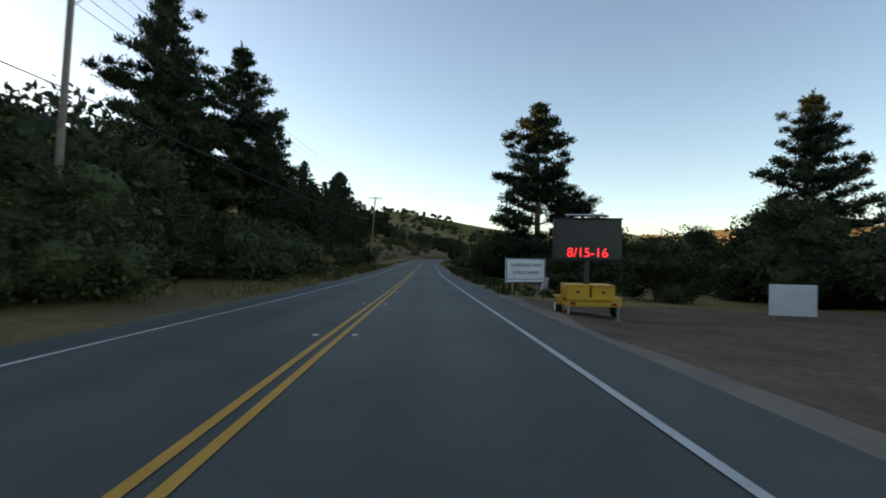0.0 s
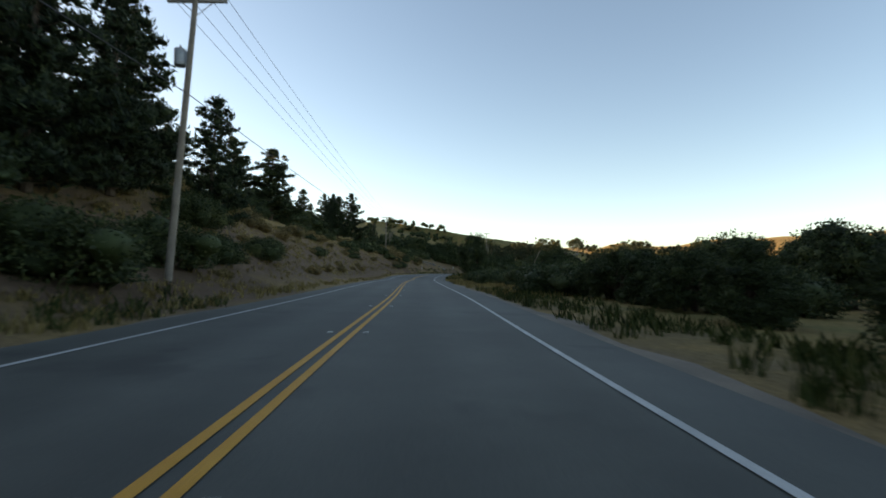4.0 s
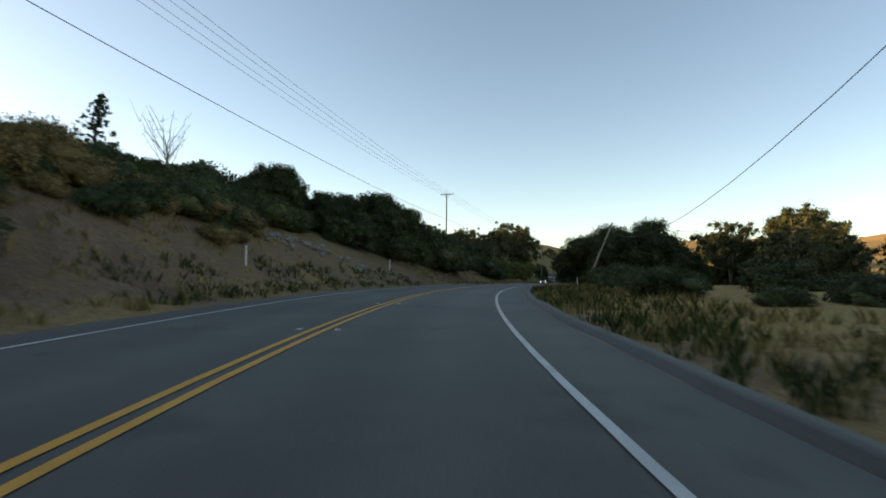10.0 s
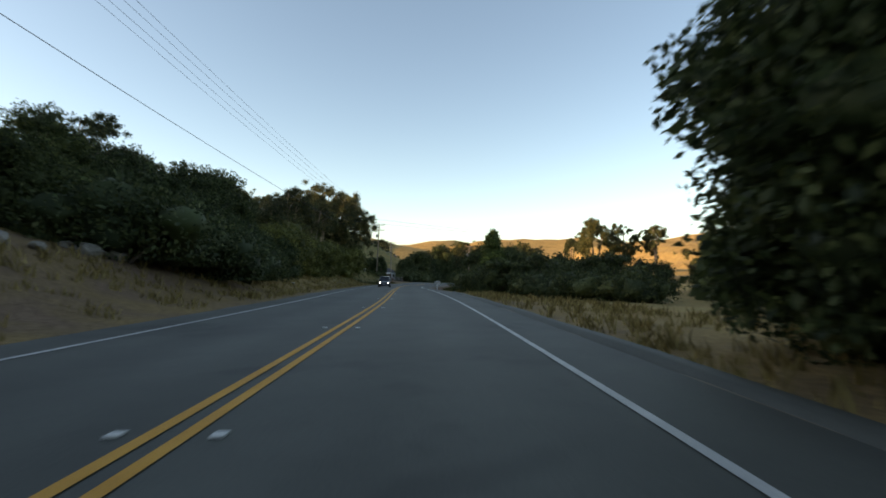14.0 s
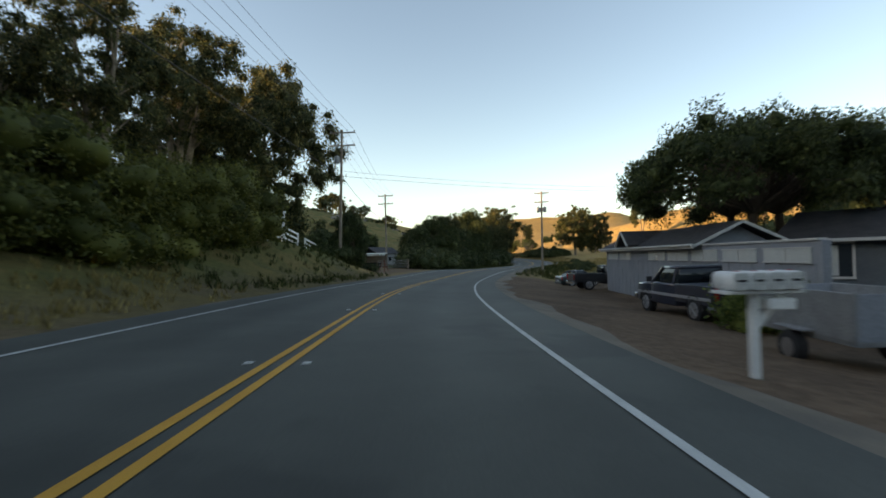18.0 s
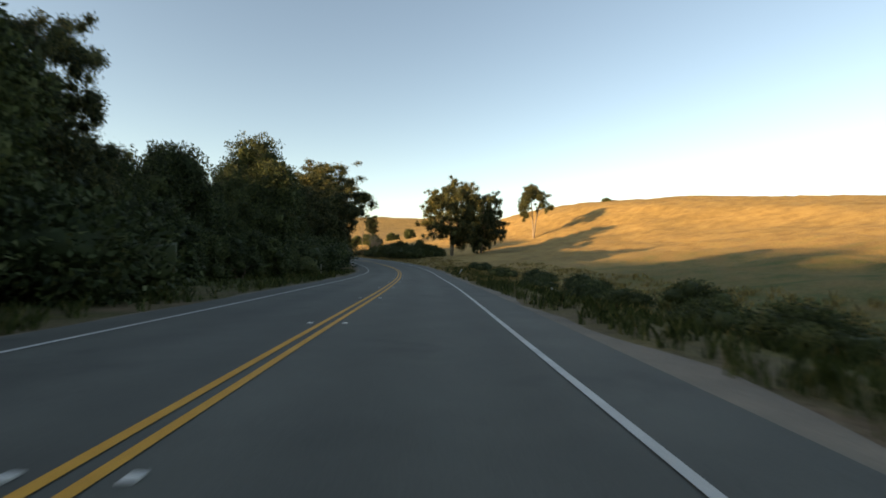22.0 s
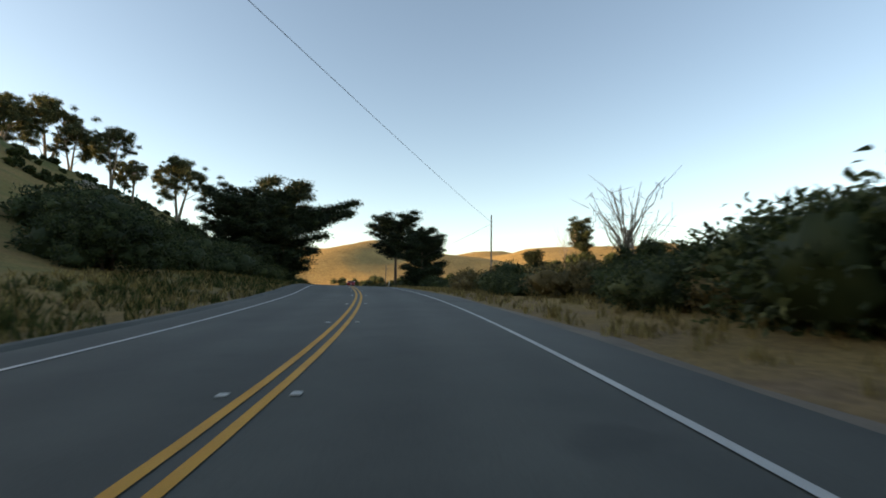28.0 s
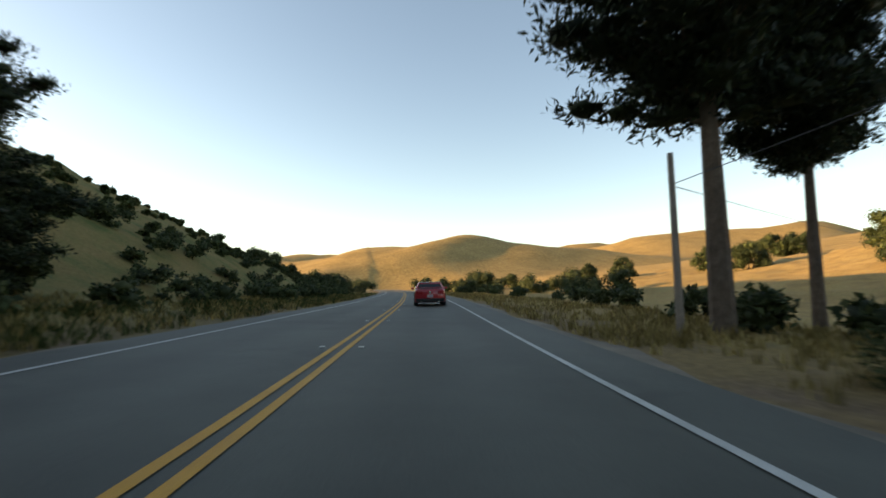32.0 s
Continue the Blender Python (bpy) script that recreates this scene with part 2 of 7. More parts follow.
M_BRIGHT = leaf_material("ivy_leaves", (0.036, 0.058, 0.016), (0.10, 0.135, 0.036), (0.16, 0.19, 0.055), 0.3)
M_HEDGE = leaf_material("hedge_leaves", (0.034, 0.044, 0.013), (0.105, 0.112, 0.030), (0.16, 0.155, 0.045), 0.3)
M_TAWNY = leaf_material("dry_brush_leaves", (0.09, 0.07, 0.035), (0.24, 0.17, 0.08), (0.36, 0.26, 0.12), 0.25)
M_CYP = leaf_material("cypress_leaves", (0.008, 0.016, 0.010), (0.026, 0.040, 0.018), (0.045, 0.06, 0.025), 0.1)
M_GRASS_GREEN = leaf_material("green_grass", (0.03, 0.045, 0.013), (0.095, 0.115, 0.038), (0.18, 0.16, 0.065), 0.35)
M_GRASS_DRY = leaf_material("dry_grass", (0.20, 0.14, 0.06), (0.42, 0.30, 0.13), (0.55, 0.42, 0.20), 0.35)
M_STEEL = surface("grey_steel", (0.25, 0.26, 0.27), (0.38, 0.39, 0.40), 0.5, 3, 40, 0.1, metal=0.6)
M_WIRE = plain("wire_black", (0.03, 0.03, 0.035), 0.6)
M_WHITE = surface("white_paint", (0.62, 0.62, 0.60), (0.80, 0.80, 0.78), 0.6, 1.5, 40, 0.1)
M_DARK = plain("dark_rubber", (0.02, 0.02, 0.022), 0.8)
M_PORCELAIN = plain("insulator_porcelain", (0.10, 0.07, 0.06), 0.3)

# ---- helpers for building ----


def rest(ob, m):
    ob.matrix_basis = m
    return ob


def mesh_from(name, verts, faces, mats, smooth=False):
    me = bpy.data.meshes.new(name)
    me.from_pydata([tuple(v) for v in verts], [], faces)
    for mt in mats if isinstance(mats, (list, tuple)) else [mats]:
        me.materials.append(mt)
    if smooth:
        me.polygons.foreach_set("use_smooth", [True] * len(me.polygons))
    me.update()
    return me


def part(name, bm, mat, parent=None, label=""):
    """Links a bmesh as one mesh object under a thing or a part."""
    me = bpy.data.meshes.new(name)
    bm.to_mesh(me)
    bm.free()
    me.materials.append(mat)
    ob = new(name, me)
    ob.parent = parent
    return tagged(ob, label)


def thing(name, m, label, category, group="", kind=""):
    ob = new(name)
    ob.empty_display_size = 0.3
    ob.matrix_basis = m
    return tagged(ob, label, category, group, kind)


def box(sx, sy, sz, x=0.0, y=0.0, z=0.0, bevel=0.0, bm=None, rot=None):
    """A box with its centre at x, y, z and its edges rounded."""
    own = bmesh.new()
    bmesh.ops.create_cube(own, size=1.0)
    bmesh.ops.scale(own, vec=(sx, sy, sz), verts=own.verts)
    if bevel:
        bmesh.ops.bevel(own, geom=own.edges[:], offset=bevel, segments=2, affect="EDGES", profile=0.6)
    mm = Matrix.Translation((x, y, z)) @ (rot or Matrix.Identity(4))
    bmesh.ops.transform(own, matrix=mm, verts=own.verts)
    if bm is None:
        return own
    tmp = bpy.data.meshes.new("tmp")
    own.to_mesh(tmp)
    own.free()
    bm.from_mesh(tmp)
    bpy.data.meshes.remove(tmp)
    return bm


def tube(points, radii, sides=8, bm=None, caps=True):
    """A tapered tube through the points."""
    bm = bm or bmesh.new()
    pts = [Vector(p) for p in points]
    rings = []
    for i, p in enumerate(pts):
        way = (pts[min(i + 1, len(pts) - 1)] - pts[max(i - 1, 0)]).normalized()
        side = way.orthogonal().normalized() if abs(way.z) < 0.95 else Vector((1, 0, 0))
        side = (side - way * side.dot(way)).normalized()
        other = way.cross(side)
        rings.append([bm.verts.new(p + float(radii[i]) * (math.cos(a) * side + math.sin(a) * other)) for a in (2 * math.pi * k / sides for k in range(sides))])
    for a, b in zip(rings, rings[1:]):
        for k in range(sides):
            bm.faces.new((a[k], a[(k + 1) % sides], b[(k + 1) % sides], b[k]))
    if caps:
        bm.faces.new(rings[0][::-1])
        bm.faces.new(rings[-1])
    return bm


def cylinder(r, length, x, y, z, axis="z", sides=16, r2=None, bevel=0.0):
    bm = bmesh.new()
    bmesh.ops.create_cone(bm, cap_ends=True, segments=sides, radius1=r, radius2=r if r2 is None else r2, depth=length)
    if bevel:
        bmesh.ops.bevel(bm, geom=[e for e in bm.edges if len(e.link_faces) == 2 and e.calc_face_angle() > 1.0], offset=bevel, segments=2, affect="EDGES")
    turn = {"z": Matrix.Identity(4), "x": Matrix.Rotation(math.pi / 2, 4, "Y"), "y": Matrix.Rotation(math.pi / 2, 4, "X")}[axis]
    bmesh.ops.transform(bm, matrix=Matrix.Translation((x, y, z)) @ turn, verts=bm.verts)
    return bm


# ---- the line of the road: its middle, between the two yellow stripes ----
ROAD = [
    (1.84, -90.10, -1.38, 0.0000),
    (-0.47, -30.15, -1.38, 0.0000),
    (-1.63, -0.07, -1.38, 0.0073),
    (-2.50, 22.86, -1.65, 0.0099),
    (-3.16, 40.89, -1.82, -0.0046),
    (-3.82, 58.94, -1.90, -0.0147),
    (-4.38, 77.22, -1.80, -0.0157),
    (-4.73, 95.78, -1.64, -0.0166),
    (-5.44, 114.58, -1.48, -0.0176),
    (-6.05, 133.40, -1.37, -0.0185),
    (-6.24, 151.78, -1.34, -0.0239),
    (-5.61, 169.10, -0.84, -0.0326),
    (-2.95, 187.02, -0.43, -0.0044),
    (2.21, 204.64, -0.23, -0.0130),
    (9.16, 221.56, -0.26, -0.0108),
    (17.46, 237.26, -0.34, -0.0144),
    (26.21, 252.21, -0.51, 0.0023),
    (34.74, 267.14, -0.67, -0.0048),
    (42.96, 282.42, -0.85, -0.0120),
    (51.31, 298.07, -1.17, -0.0192),
    (59.79, 314.12, -1.56, -0.0371),
    (69.06, 329.94, -1.84, -0.0342),
    (80.14, 345.06, -2.13, -0.0434),
    (93.50, 359.24, -2.08, -0.0400),
    (108.10, 372.71, -2.36, 0.0038),
    (123.17, 386.36, -2.63, -0.0027),
    (137.04, 399.56, -2.86, -0.0002),
    (149.81, 412.76, -2.84, 0.0322),
    (161.18, 426.95, -2.59, 0.0450),
    (171.24, 443.17, -2.16, 0.0342),
    (179.96, 461.13, -1.73, 0.0234),
    (186.87, 480.64, -1.16, 0.0127),
    (192.31, 500.93, -0.63, -0.0140),
    (197.54, 521.60, -0.50, -0.0231),
    (202.73, 541.73, -0.69, -0.0324),
    (212.08, 580.63, -0.69, 0.0000),
    (225.97, 649.25, -0.69, 0.0000),
    (241.65, 758.27, -0.69, 0.0000),
    (264.59, 957.15, -0.69, 0.0000),
]


def spline(pts, step=2.0):
    """A smooth line through the points, sampled at even steps."""
    p = np.array(pts, float)
    out = []
    for i in range(len(p) - 1):
        a, b = p[max(i - 1, 0)], p[min(i + 2, len(p) - 1)]
        seg = np.linalg.norm(p[i + 1] - p[i])
        ta = (p[i + 1] - a) / (np.linalg.norm(p[i] - a) + seg) * seg if i else p[i + 1] - p[i]
        tb = (b - p[i]) / (np.linalg.norm(b - p[i + 1]) + seg) * seg if i < len(p) - 2 else p[i + 1] - p[i]
        for u in np.linspace(0, 1, max(4, int(seg / 1.0)), endpoint=False):
            out.append((2 * u**3 - 3 * u**2 + 1) * p[i] + (u**3 - 2 * u**2 + u) * ta + (3 * u**2 - 2 * u**3) * p[i + 1] + (u**3 - u**2) * tb)
    out.append(p[-1])
    out = np.array(out)
    d = np.r_[0, np.cumsum(np.linalg.norm(np.diff(out[:, :2], axis=0), axis=1))]
    s = np.arange(0, d[-1], step)
    return np.stack([np.interp(s, d, out[:, k]) for k in range(4)], 1)


MID = spline(ROAD)
STEP = 2.0
START = float(np.argmin(((MID[:, :2] - np.array(ROAD[2][:2])) ** 2).sum(1))) * STEP   # where s = 0 lies
TAN = np.gradient(MID[:, :2], axis=0)
TAN /= np.linalg.norm(TAN, axis=1)[:, None]
RIGHT = np.stack([TAN[:, 1], -TAN[:, 0]], 1)
S_ALL = np.arange(len(MID)) * STEP - START


def on_road(s, d=0.0):
    """Place and heading at s metres along the road and d metres to the right of its middle."""
    x, y, z, bank = (np.interp(s, S_ALL, MID[:, k]) for k in range(4))
    rx, ry = np.interp(s, S_ALL, RIGHT[:, 0]), np.interp(s, S_ALL, RIGHT[:, 1])
    z = z + bank * max(-9.0, min(9.0, d))
    return x + rx * d, y + ry * d, z, math.degrees(math.atan2(ry, rx))


def by_road(x, y):
    """For arrays of places: s along the road, d to the right of it, and the road's height there."""
    x, y = np.atleast_1d(np.asarray(x, float)), np.atleast_1d(np.asarray(y, float))
    s, d, z = np.empty(len(x)), np.empty(len(x)), np.empty(len(x))
    for a in range(0, len(x), 4000):
        dx, dy = x[a:a + 4000, None] - MID[None, :, 0], y[a:a + 4000, None] - MID[None, :, 1]
        i = (dx**2 + dy**2).argmin(1)
        k = np.arange(len(i))
        along = dx[k, i] * TAN[i, 0] + dy[k, i] * TAN[i, 1]
        s[a:a + 4000] = S_ALL[i] + along
        side = dx[k, i] * RIGHT[i, 0] + dy[k, i] * RIGHT[i, 1]
        far = np.hypot(dx[k, i], dy[k, i])
        d[a:a + 4000] = np.where(side >= 0, far, -far)
        z[a:a + 4000] = MID[i, 2] + MID[i, 3] * np.clip(d[a:a + 4000], -9, 9)
    return s, d, z


# height above the road by distance from its middle, at stations along it
OFFS = [0, 7.5, 11, 16, 24, 45, 90, 160, 260, 700]
LEFT = {
    -90: [0, 0, 0.4, 1.5, 4, 11, 24, 42, 76, 84],
    20: [0, 0, 0.3, 1.2, 3.5, 10, 24, 42, 76, 84],
    75: [0, 0, 0.6, 2.2, 5.5, 13, 26, 44, 76, 84],
    105: [0, 0.2, 2.2, 6, 10, 16, 27, 44, 76, 84],
    160: [0, 0.3, 2.8, 6.2, 9.5, 15, 26, 42, 68, 76],
    205: [0, 0.4, 3.1, 5.6, 8.4, 14, 24, 40, 60, 66],
    228: [0, 0.4, 3.0, 5.2, 7.8, 13, 22, 38, 58, 64],
    250: [0, 0.3, 2.2, 3.9, 6.3, 11, 19, 38, 57, 64],
    268: [0, 0.3, 2.3, 3.7, 5.4, 9, 16, 36, 57, 64],
    288: [0, 0.15, 1.3, 2.2, 3.6, 7, 13, 32, 56, 64],
    300: [0, 0.1, 1.2, 2, 3.2, 6, 12, 30, 56, 64],
    345: [0, 0.2, 1.6, 2.5, 3.0, 3.6, 6, 30, 56, 64],
    356: [0, 0.3, 2.8, 3.5, 3.9, 4.3, 7, 30, 56, 64],
    364: [0, 0.3, 3.0, 3.7, 4.0, 4.4, 7, 30, 56, 64],
    370: [0, 0.2, 2.0, 2.5, 2.7, 3.2, 6, 30, 56, 64],
    376: [0, 0, 0.2, 0.4, 0.7, 1.5, 4, 30, 56, 64],
    440: [0, 0, 0.1, 0.3, 0.6, 2, 6, 24, 57, 66],
    520: [0, 0.1, 0.9, 1.5, 2.4, 8, 22, 32, 60, 68],
    575: [0, 0.1, 0.7, 1.4, 6, 18, 26, 36, 56, 64],
    620: [0, 0.1, 0.5, 1.2, 6, 18, 26, 36, 56, 64],
    661: [0, 0, 0.1, 0.6, 6.5, 18.5, 26, 34, 56, 64],
    709: [0, 0, 0.1, 0.3, 4.5, 13.5, 20, 28, 54, 60],
    750: [0, 0, 0.1, 0.1, 0.8, 4, 9, 16, 40, 50],
    860: [0, 0, 0.1, 0.1, 0.2, 0.5, 2, 4, 8, 12],
    1400: [0] * 10,
}
RIGHTS = {
    -90: [0, -0.3, -0.4, -0.4, -0.5, -1, -3, -3, 0, 0], 22: [0, -0.35, -0.5, -0.5, -0.6, -1.2, -3, -3, 0, 0], 40: [0, -0.1, -0.4, -0.6, -0.9, -2, -4, -4, 0, 0], 160: [0, 0, 0.1, 0.0, -0.6, -2, -4, -3, 3, 5], 250: [0, 0, 0.2, 0.3, 0.2, -0.5, -2, 2, 10, 12],
    315: [0, 0, -0.3, -0.4, -0.4, 0, 2, 10, 20, 22], 335: [0, -0.1, -0.5, -0.7, -1.3, -0.8, 3.0, 9, 13, 14], 350: [0, -0.1, -0.5, -0.7, -1.3, -0.6, 3.0, 9, 13, 14], 365: [0, -0.1, -0.5, -0.5, -0.2, 1.0, 3.2, 8, 12, 13], 400: [0, -0.1, -0.7, -0.5, 0.4, 1.8, 4.0, 7.5, 11, 12], 450: [0, 0, -0.5, 0.0, 1.0, 2.4, 4.2, 7, 10, 11],
    500: [0, 0, 0.3, 0.9, 1.6, 2.6, 4, 6, 9, 12], 560: [0, 0, 0, -0.2, -0.4, 0.0, 1, 3, 7, 12], 680: [0, 0, -0.3, -0.6, -0.8, -0.8, 0, 3, 8, 14], 1400: [0] * 10,
}
# hills further off: x, y, height, spread along, spread across, turn
HILLS = [(360, 430, 24.5, 75, 75, 0), (222, 356, 4.0, 38, 28, 0), (300, 470, 3, 60, 40, 0), (520, 640, 12, 150, 140, 0), (365, 1180, 44, 110, 90, 10), (560, 1130, 34, 170, 90, 0), (140, 1300, 22, 150, 90, 0), (240, 1020, 8, 90, 60, 0),
         (900, 1500, 70, 260, 160, 0), (1250, 1300, 95, 260, 200, 20), (-150, 1500, 60, 300, 150, 0), (1500, 2300, 170, 420, 300, 0), (400, 2700, 130, 520, 300, 0), (-500, 2500, 150, 400, 300, 0), (900, 650, 26, 240, 200, 0)]


def station(table, s, d):
    keys = sorted(table)
    rows = np.array([table[k] for k in keys], float)
    cols = np.stack([np.interp(s, keys, rows[:, j]) for j in range(len(OFFS))], 1)
    out = np.zeros(len(s))
    for j in range(len(OFFS) - 1):
        a, b = OFFS[j], OFFS[j + 1]
        inside = (d >= a) & (d < b)
        u = np.clip((d - max(a, 5.3)) / (b - max(a, 5.3)), 0, 1)
        out = np.where(inside, cols[:, j] * (1 - u) + cols[:, j + 1] * u, out)
    return np.where(d >= OFFS[-1], cols[:, -1], out)


def heights(x, y):
    """Height of the ground at arrays of places, with s and d."""
    x, y = np.atleast_1d(np.asarray(x, float)), np.atleast_1d(np.asarray(y, float))
    s, d, z = by_road(x, y)
    h = np.where(d < 0, station(LEFT, s, -d), station(RIGHTS, s, d))
    out = np.clip((np.abs(d) - 8) / 30, 0, 1)
    rough = 0.35 * np.sin(x * 0.31 + 1.7 * np.sin(y * 0.13)) * np.sin(y * 0.27 + 1.3 * np.sin(x * 0.11)) + 0.18 * np.sin(x * 0.83 + y * 0.4) * np.sin(y * 0.71 - x * 0.23)
    far = 1.6 * np.sin(x * 0.021 + 0.8) * np.sin(y * 0.026 + 0.3 * np.sin(x * 0.01)) * np.clip((np.abs(d) - 40) / 100, 0, 1)
    near = np.clip(1 - np.maximum(np.maximum(y - 680, -60 - y), np.maximum(x - 330, -90 - x)) / 50, 0, 1)
    gully = np.abs(np.sin(x * 0.017 + 1.2 * np.sin(y * 0.008))) * np.abs(np.sin(y * 0.013 + 0.9 * np.sin(x * 0.011)))
    z = z + h + rough * out * 1.2 * near + far + 7.0 * gully * np.clip((np.abs(d) - 200) / 200, 0, 1) * (1 - near) - 0.1
    fade = np.clip((np.abs(d) - 30) / 60, 0, 1)
    for hx, hy, hh, sx, sy, turn in HILLS:
        c, sn = math.cos(radians(turn)), math.sin(radians(turn))
        u, v = ((x - hx) * c + (y - hy) * sn) / sx, (-(x - hx) * sn + (y - hy) * c) / sy
        z = z + hh * np.exp(-0.5 * (u * u + v * v)) * (1 + 0.14 * np.sin(x / (0.45 * sx) + y / (0.8 * sy)) + 0.08 * np.sin(x / (0.2 * sx) - y / (0.3 * sy) + hx)) * fade
    return z, s, d


def ground_z(x, y):
    return float(heights([x], [y])[0][0])


def spread_lines(lo, hi, step, far_lo, far_hi):
    """Even lines from lo to hi, then ever wider ones out to the ends."""
    out = list(np.arange(lo, hi + step, step))
    w, v = step, out[-1]
    while v < far_hi:
        w *= 1.07
        v += w
        out.append(v)
    w, v = step, out[0]
    while v > far_lo:
        w *= 1.07
        v -= w
        out.insert(0, v)
    return np.array(out)


# green growth left and right; right values at 404 and 450 also darken for shade
GREEN = {-90: (0.3, 0.2), 60: (0.45, 0.35), 100: (0.1, 0.4), 160: (0.05, 0.3), 230: (0.5, 0.2), 290: (0.1, 0.25), 340: (0.55, 0.2), 368: (0.55, 0.25), 373: (0.05, 0.35), 399: (0.05, 0.45), 404: (0.7, 0.6), 450: (0.62, 0.45), 475: (0.6, 0.2), 520: (0.35, 0.1), 600: (0.45, 0.2), 700: (0.5, 0.3), 1400: (0.1, 0.1)}


def build_ground():
    gx, gy = spread_lines(-90, 330, 2.6, -3200, 4200), spread_lines(-60, 680, 2.6, -2500, 4600)
    X, Y = np.meshgrid(gx, gy)
    x, y = X.ravel(), Y.ravel()
    z, s, d = heights(x, y)
    n, m = len(gx), len(gy)
    idx = np.arange(n * m).reshape(m, n)
    faces = np.stack([idx[:-1, :-1], idx[:-1, 1:], idx[1:, 1:], idx[1:, :-1]], -1).reshape(-1, 4)
    me = bpy.data.meshes.new("ground")
    me.vertices.add(n * m)
    me.vertices.foreach_set("co", np.stack([x, y, z], 1).ravel())
    me.loops.add(len(faces) * 4)
    me.loops.foreach_set("vertex_index", faces.ravel())
    me.polygons.add(len(faces))
    me.polygons.foreach_set("loop_start", np.arange(len(faces)) * 4)
    me.polygons.foreach_set("use_smooth", np.ones(len(faces), bool))
    me.update()
    keys = sorted(GREEN)
    g = np.where(d < 0, np.interp(s, keys, [GREEN[k][0] for k in keys]), np.interp(s, keys, [GREEN[k][1] for k in keys]))
    g = g * np.clip(1.6 - np.abs(d) / 60, 0, 1)
    # scrub cover on the left hills, raised to paint their shaded slopes darker
    scrub = np.interp(s, [-90, 60, 100, 200, 370, 385, 540, 560, 740, 900], [0.5, 0.45, 0.35, 0.45, 0.42, 0.42, 0.5, 0.55, 0.55, 0.1])
    g = np.where(d < -22, np.maximum(g, scrub * np.clip((-d - 22) / 20, 0, 1) * np.clip(2.0 - (-d) / 250, 0, 1)), g)
    soil = np.clip(1.2 - (np.abs(d) - 6) / 5, 0, 1) * 0.45
    soil = np.where((d < -7) & (s > 85) & (s < 215), np.clip(1.15 - (-d - 8) / 20, 0, 1) * 0.72, soil)
    soil = np.where((d > 0) & (d < 22) & (((s > -60) & (s < 25)) | ((s > 322) & (s < 376))), 0.9, soil)
    soil = np.where((d < -6.5) & (d > -40) & (s > 373) & (s < 400), 0.62, soil)
    soil = np.where((d < -6) & (d > -13) & (s > 44) & (s < 64), 0.7, soil)
    soil = np.where((d < -6.5) & (d > -15) & (s > 200) & (s < 285), 0.55, soil)
    for name, v in (("green", g), ("soil", soil)):
        a = me.attributes.new(name, "FLOAT", "POINT")
        a.data.foreach_set("value", v.astype(np.float32))
    me.materials.append(M_GROUND)
    return tagged(new("ground", me), "rolling ground of dry grass, bare soil and low green growth", "ground", kind="structure")


GROUND = build_ground()


def strip(name, mat, d0, d1, z0, z1, s0, s1, wobble=0.0, uv=False, step=2.0):
    """A band that follows the road between two distances from its middle."""
    ss = np.arange(s0, s1, step)
    verts = []
    for i, s in enumerate(ss):
        w = wobble * (math.sin(s * 0.9) + math.sin(s * 0.37 + 1.0) + math.sin(s * 2.3)) / 2
        xa, ya, za, _ = on_road(s, d0)
        xb, yb, zb, _ = on_road(s, d1 + w)
        verts += [(xa, ya, za + z0), (xb, yb, zb + z1)]
    faces = [(2 * i, 2 * i + 1, 2 * i + 3, 2 * i + 2) for i in range(len(ss) - 1)]
    me = mesh_from(name, verts, faces, mat)
    if uv:
        lay = me.uv_layers.new(name="UVMap")
        for loop in me.loops:
            i = loop.vertex_index
            lay.data[loop.index].uv = (d1 if i % 2 else d0, ss[i // 2])
    if me.polygons and me.polygons[0].normal.z < 0:
        me.flip_normals()
    return new(name, me)


S_END = float(S_ALL[-1]) - 4
S_BEG = float(S_ALL[0]) + 2
ROAD_D = [-4.9, -3.72, -2.4, -1.2, -0.125, 0.125, 1.2, 2.4, 3.66, 4.9]
ss = np.arange(S_BEG, S_END, 2.0)
verts = [on_road(s, dd)[:3] for s in ss for dd in ROAD_D]
nd = len(ROAD_D)
faces = [(nd * i + k, nd * i + k + 1, nd * (i + 1) + k + 1, nd * (i + 1) + k) for i in range(len(ss) - 1) for k in range(nd - 1)]
me = mesh_from("road", verts, faces, M_ASPHALT)
lay = me.uv_layers.new(name="UVMap")
for loop in me.loops:
    lay.data[loop.index].uv = (ROAD_D[loop.vertex_index % nd], ss[loop.vertex_index // nd])
if me.polygons[0].normal.z < 0:
    me.flip_normals()
road = tagged(new("road", me), "worn grey two-lane asphalt road", "road", kind="structure")
for nm, side in (("shoulder_left", -1), ("shoulder_right", 1)):
    tagged(strip(nm, M_SHOULDER, side * 4.75, side * 5.7, -0.012, -0.12, S_BEG, S_END, side * 0.35), "dusty gravel shoulder along the road edge", "shoulder", kind="structure")
for nm, d in (("yellow_line_left", -0.125), ("yellow_line_right", 0.125)):
    tagged(strip(nm, M_YELLOW, d - 0.055, d + 0.055, 0.010, 0.010, S_BEG, S_END), "solid yellow centre stripe on asphalt", "road marking", kind="structure")
for nm, d in (("white_line_left", -3.72), ("white_line_right", 3.66)):
    tagged(strip(nm, M_WHITE_LINE, d - 0.052, d + 0.052, 0.010, 0.010, S_BEG, S_END), "solid white edge line on asphalt", "road marking", kind="structure")

# ---- plants: leaves are small bent blades set on clumps round the limbs ----


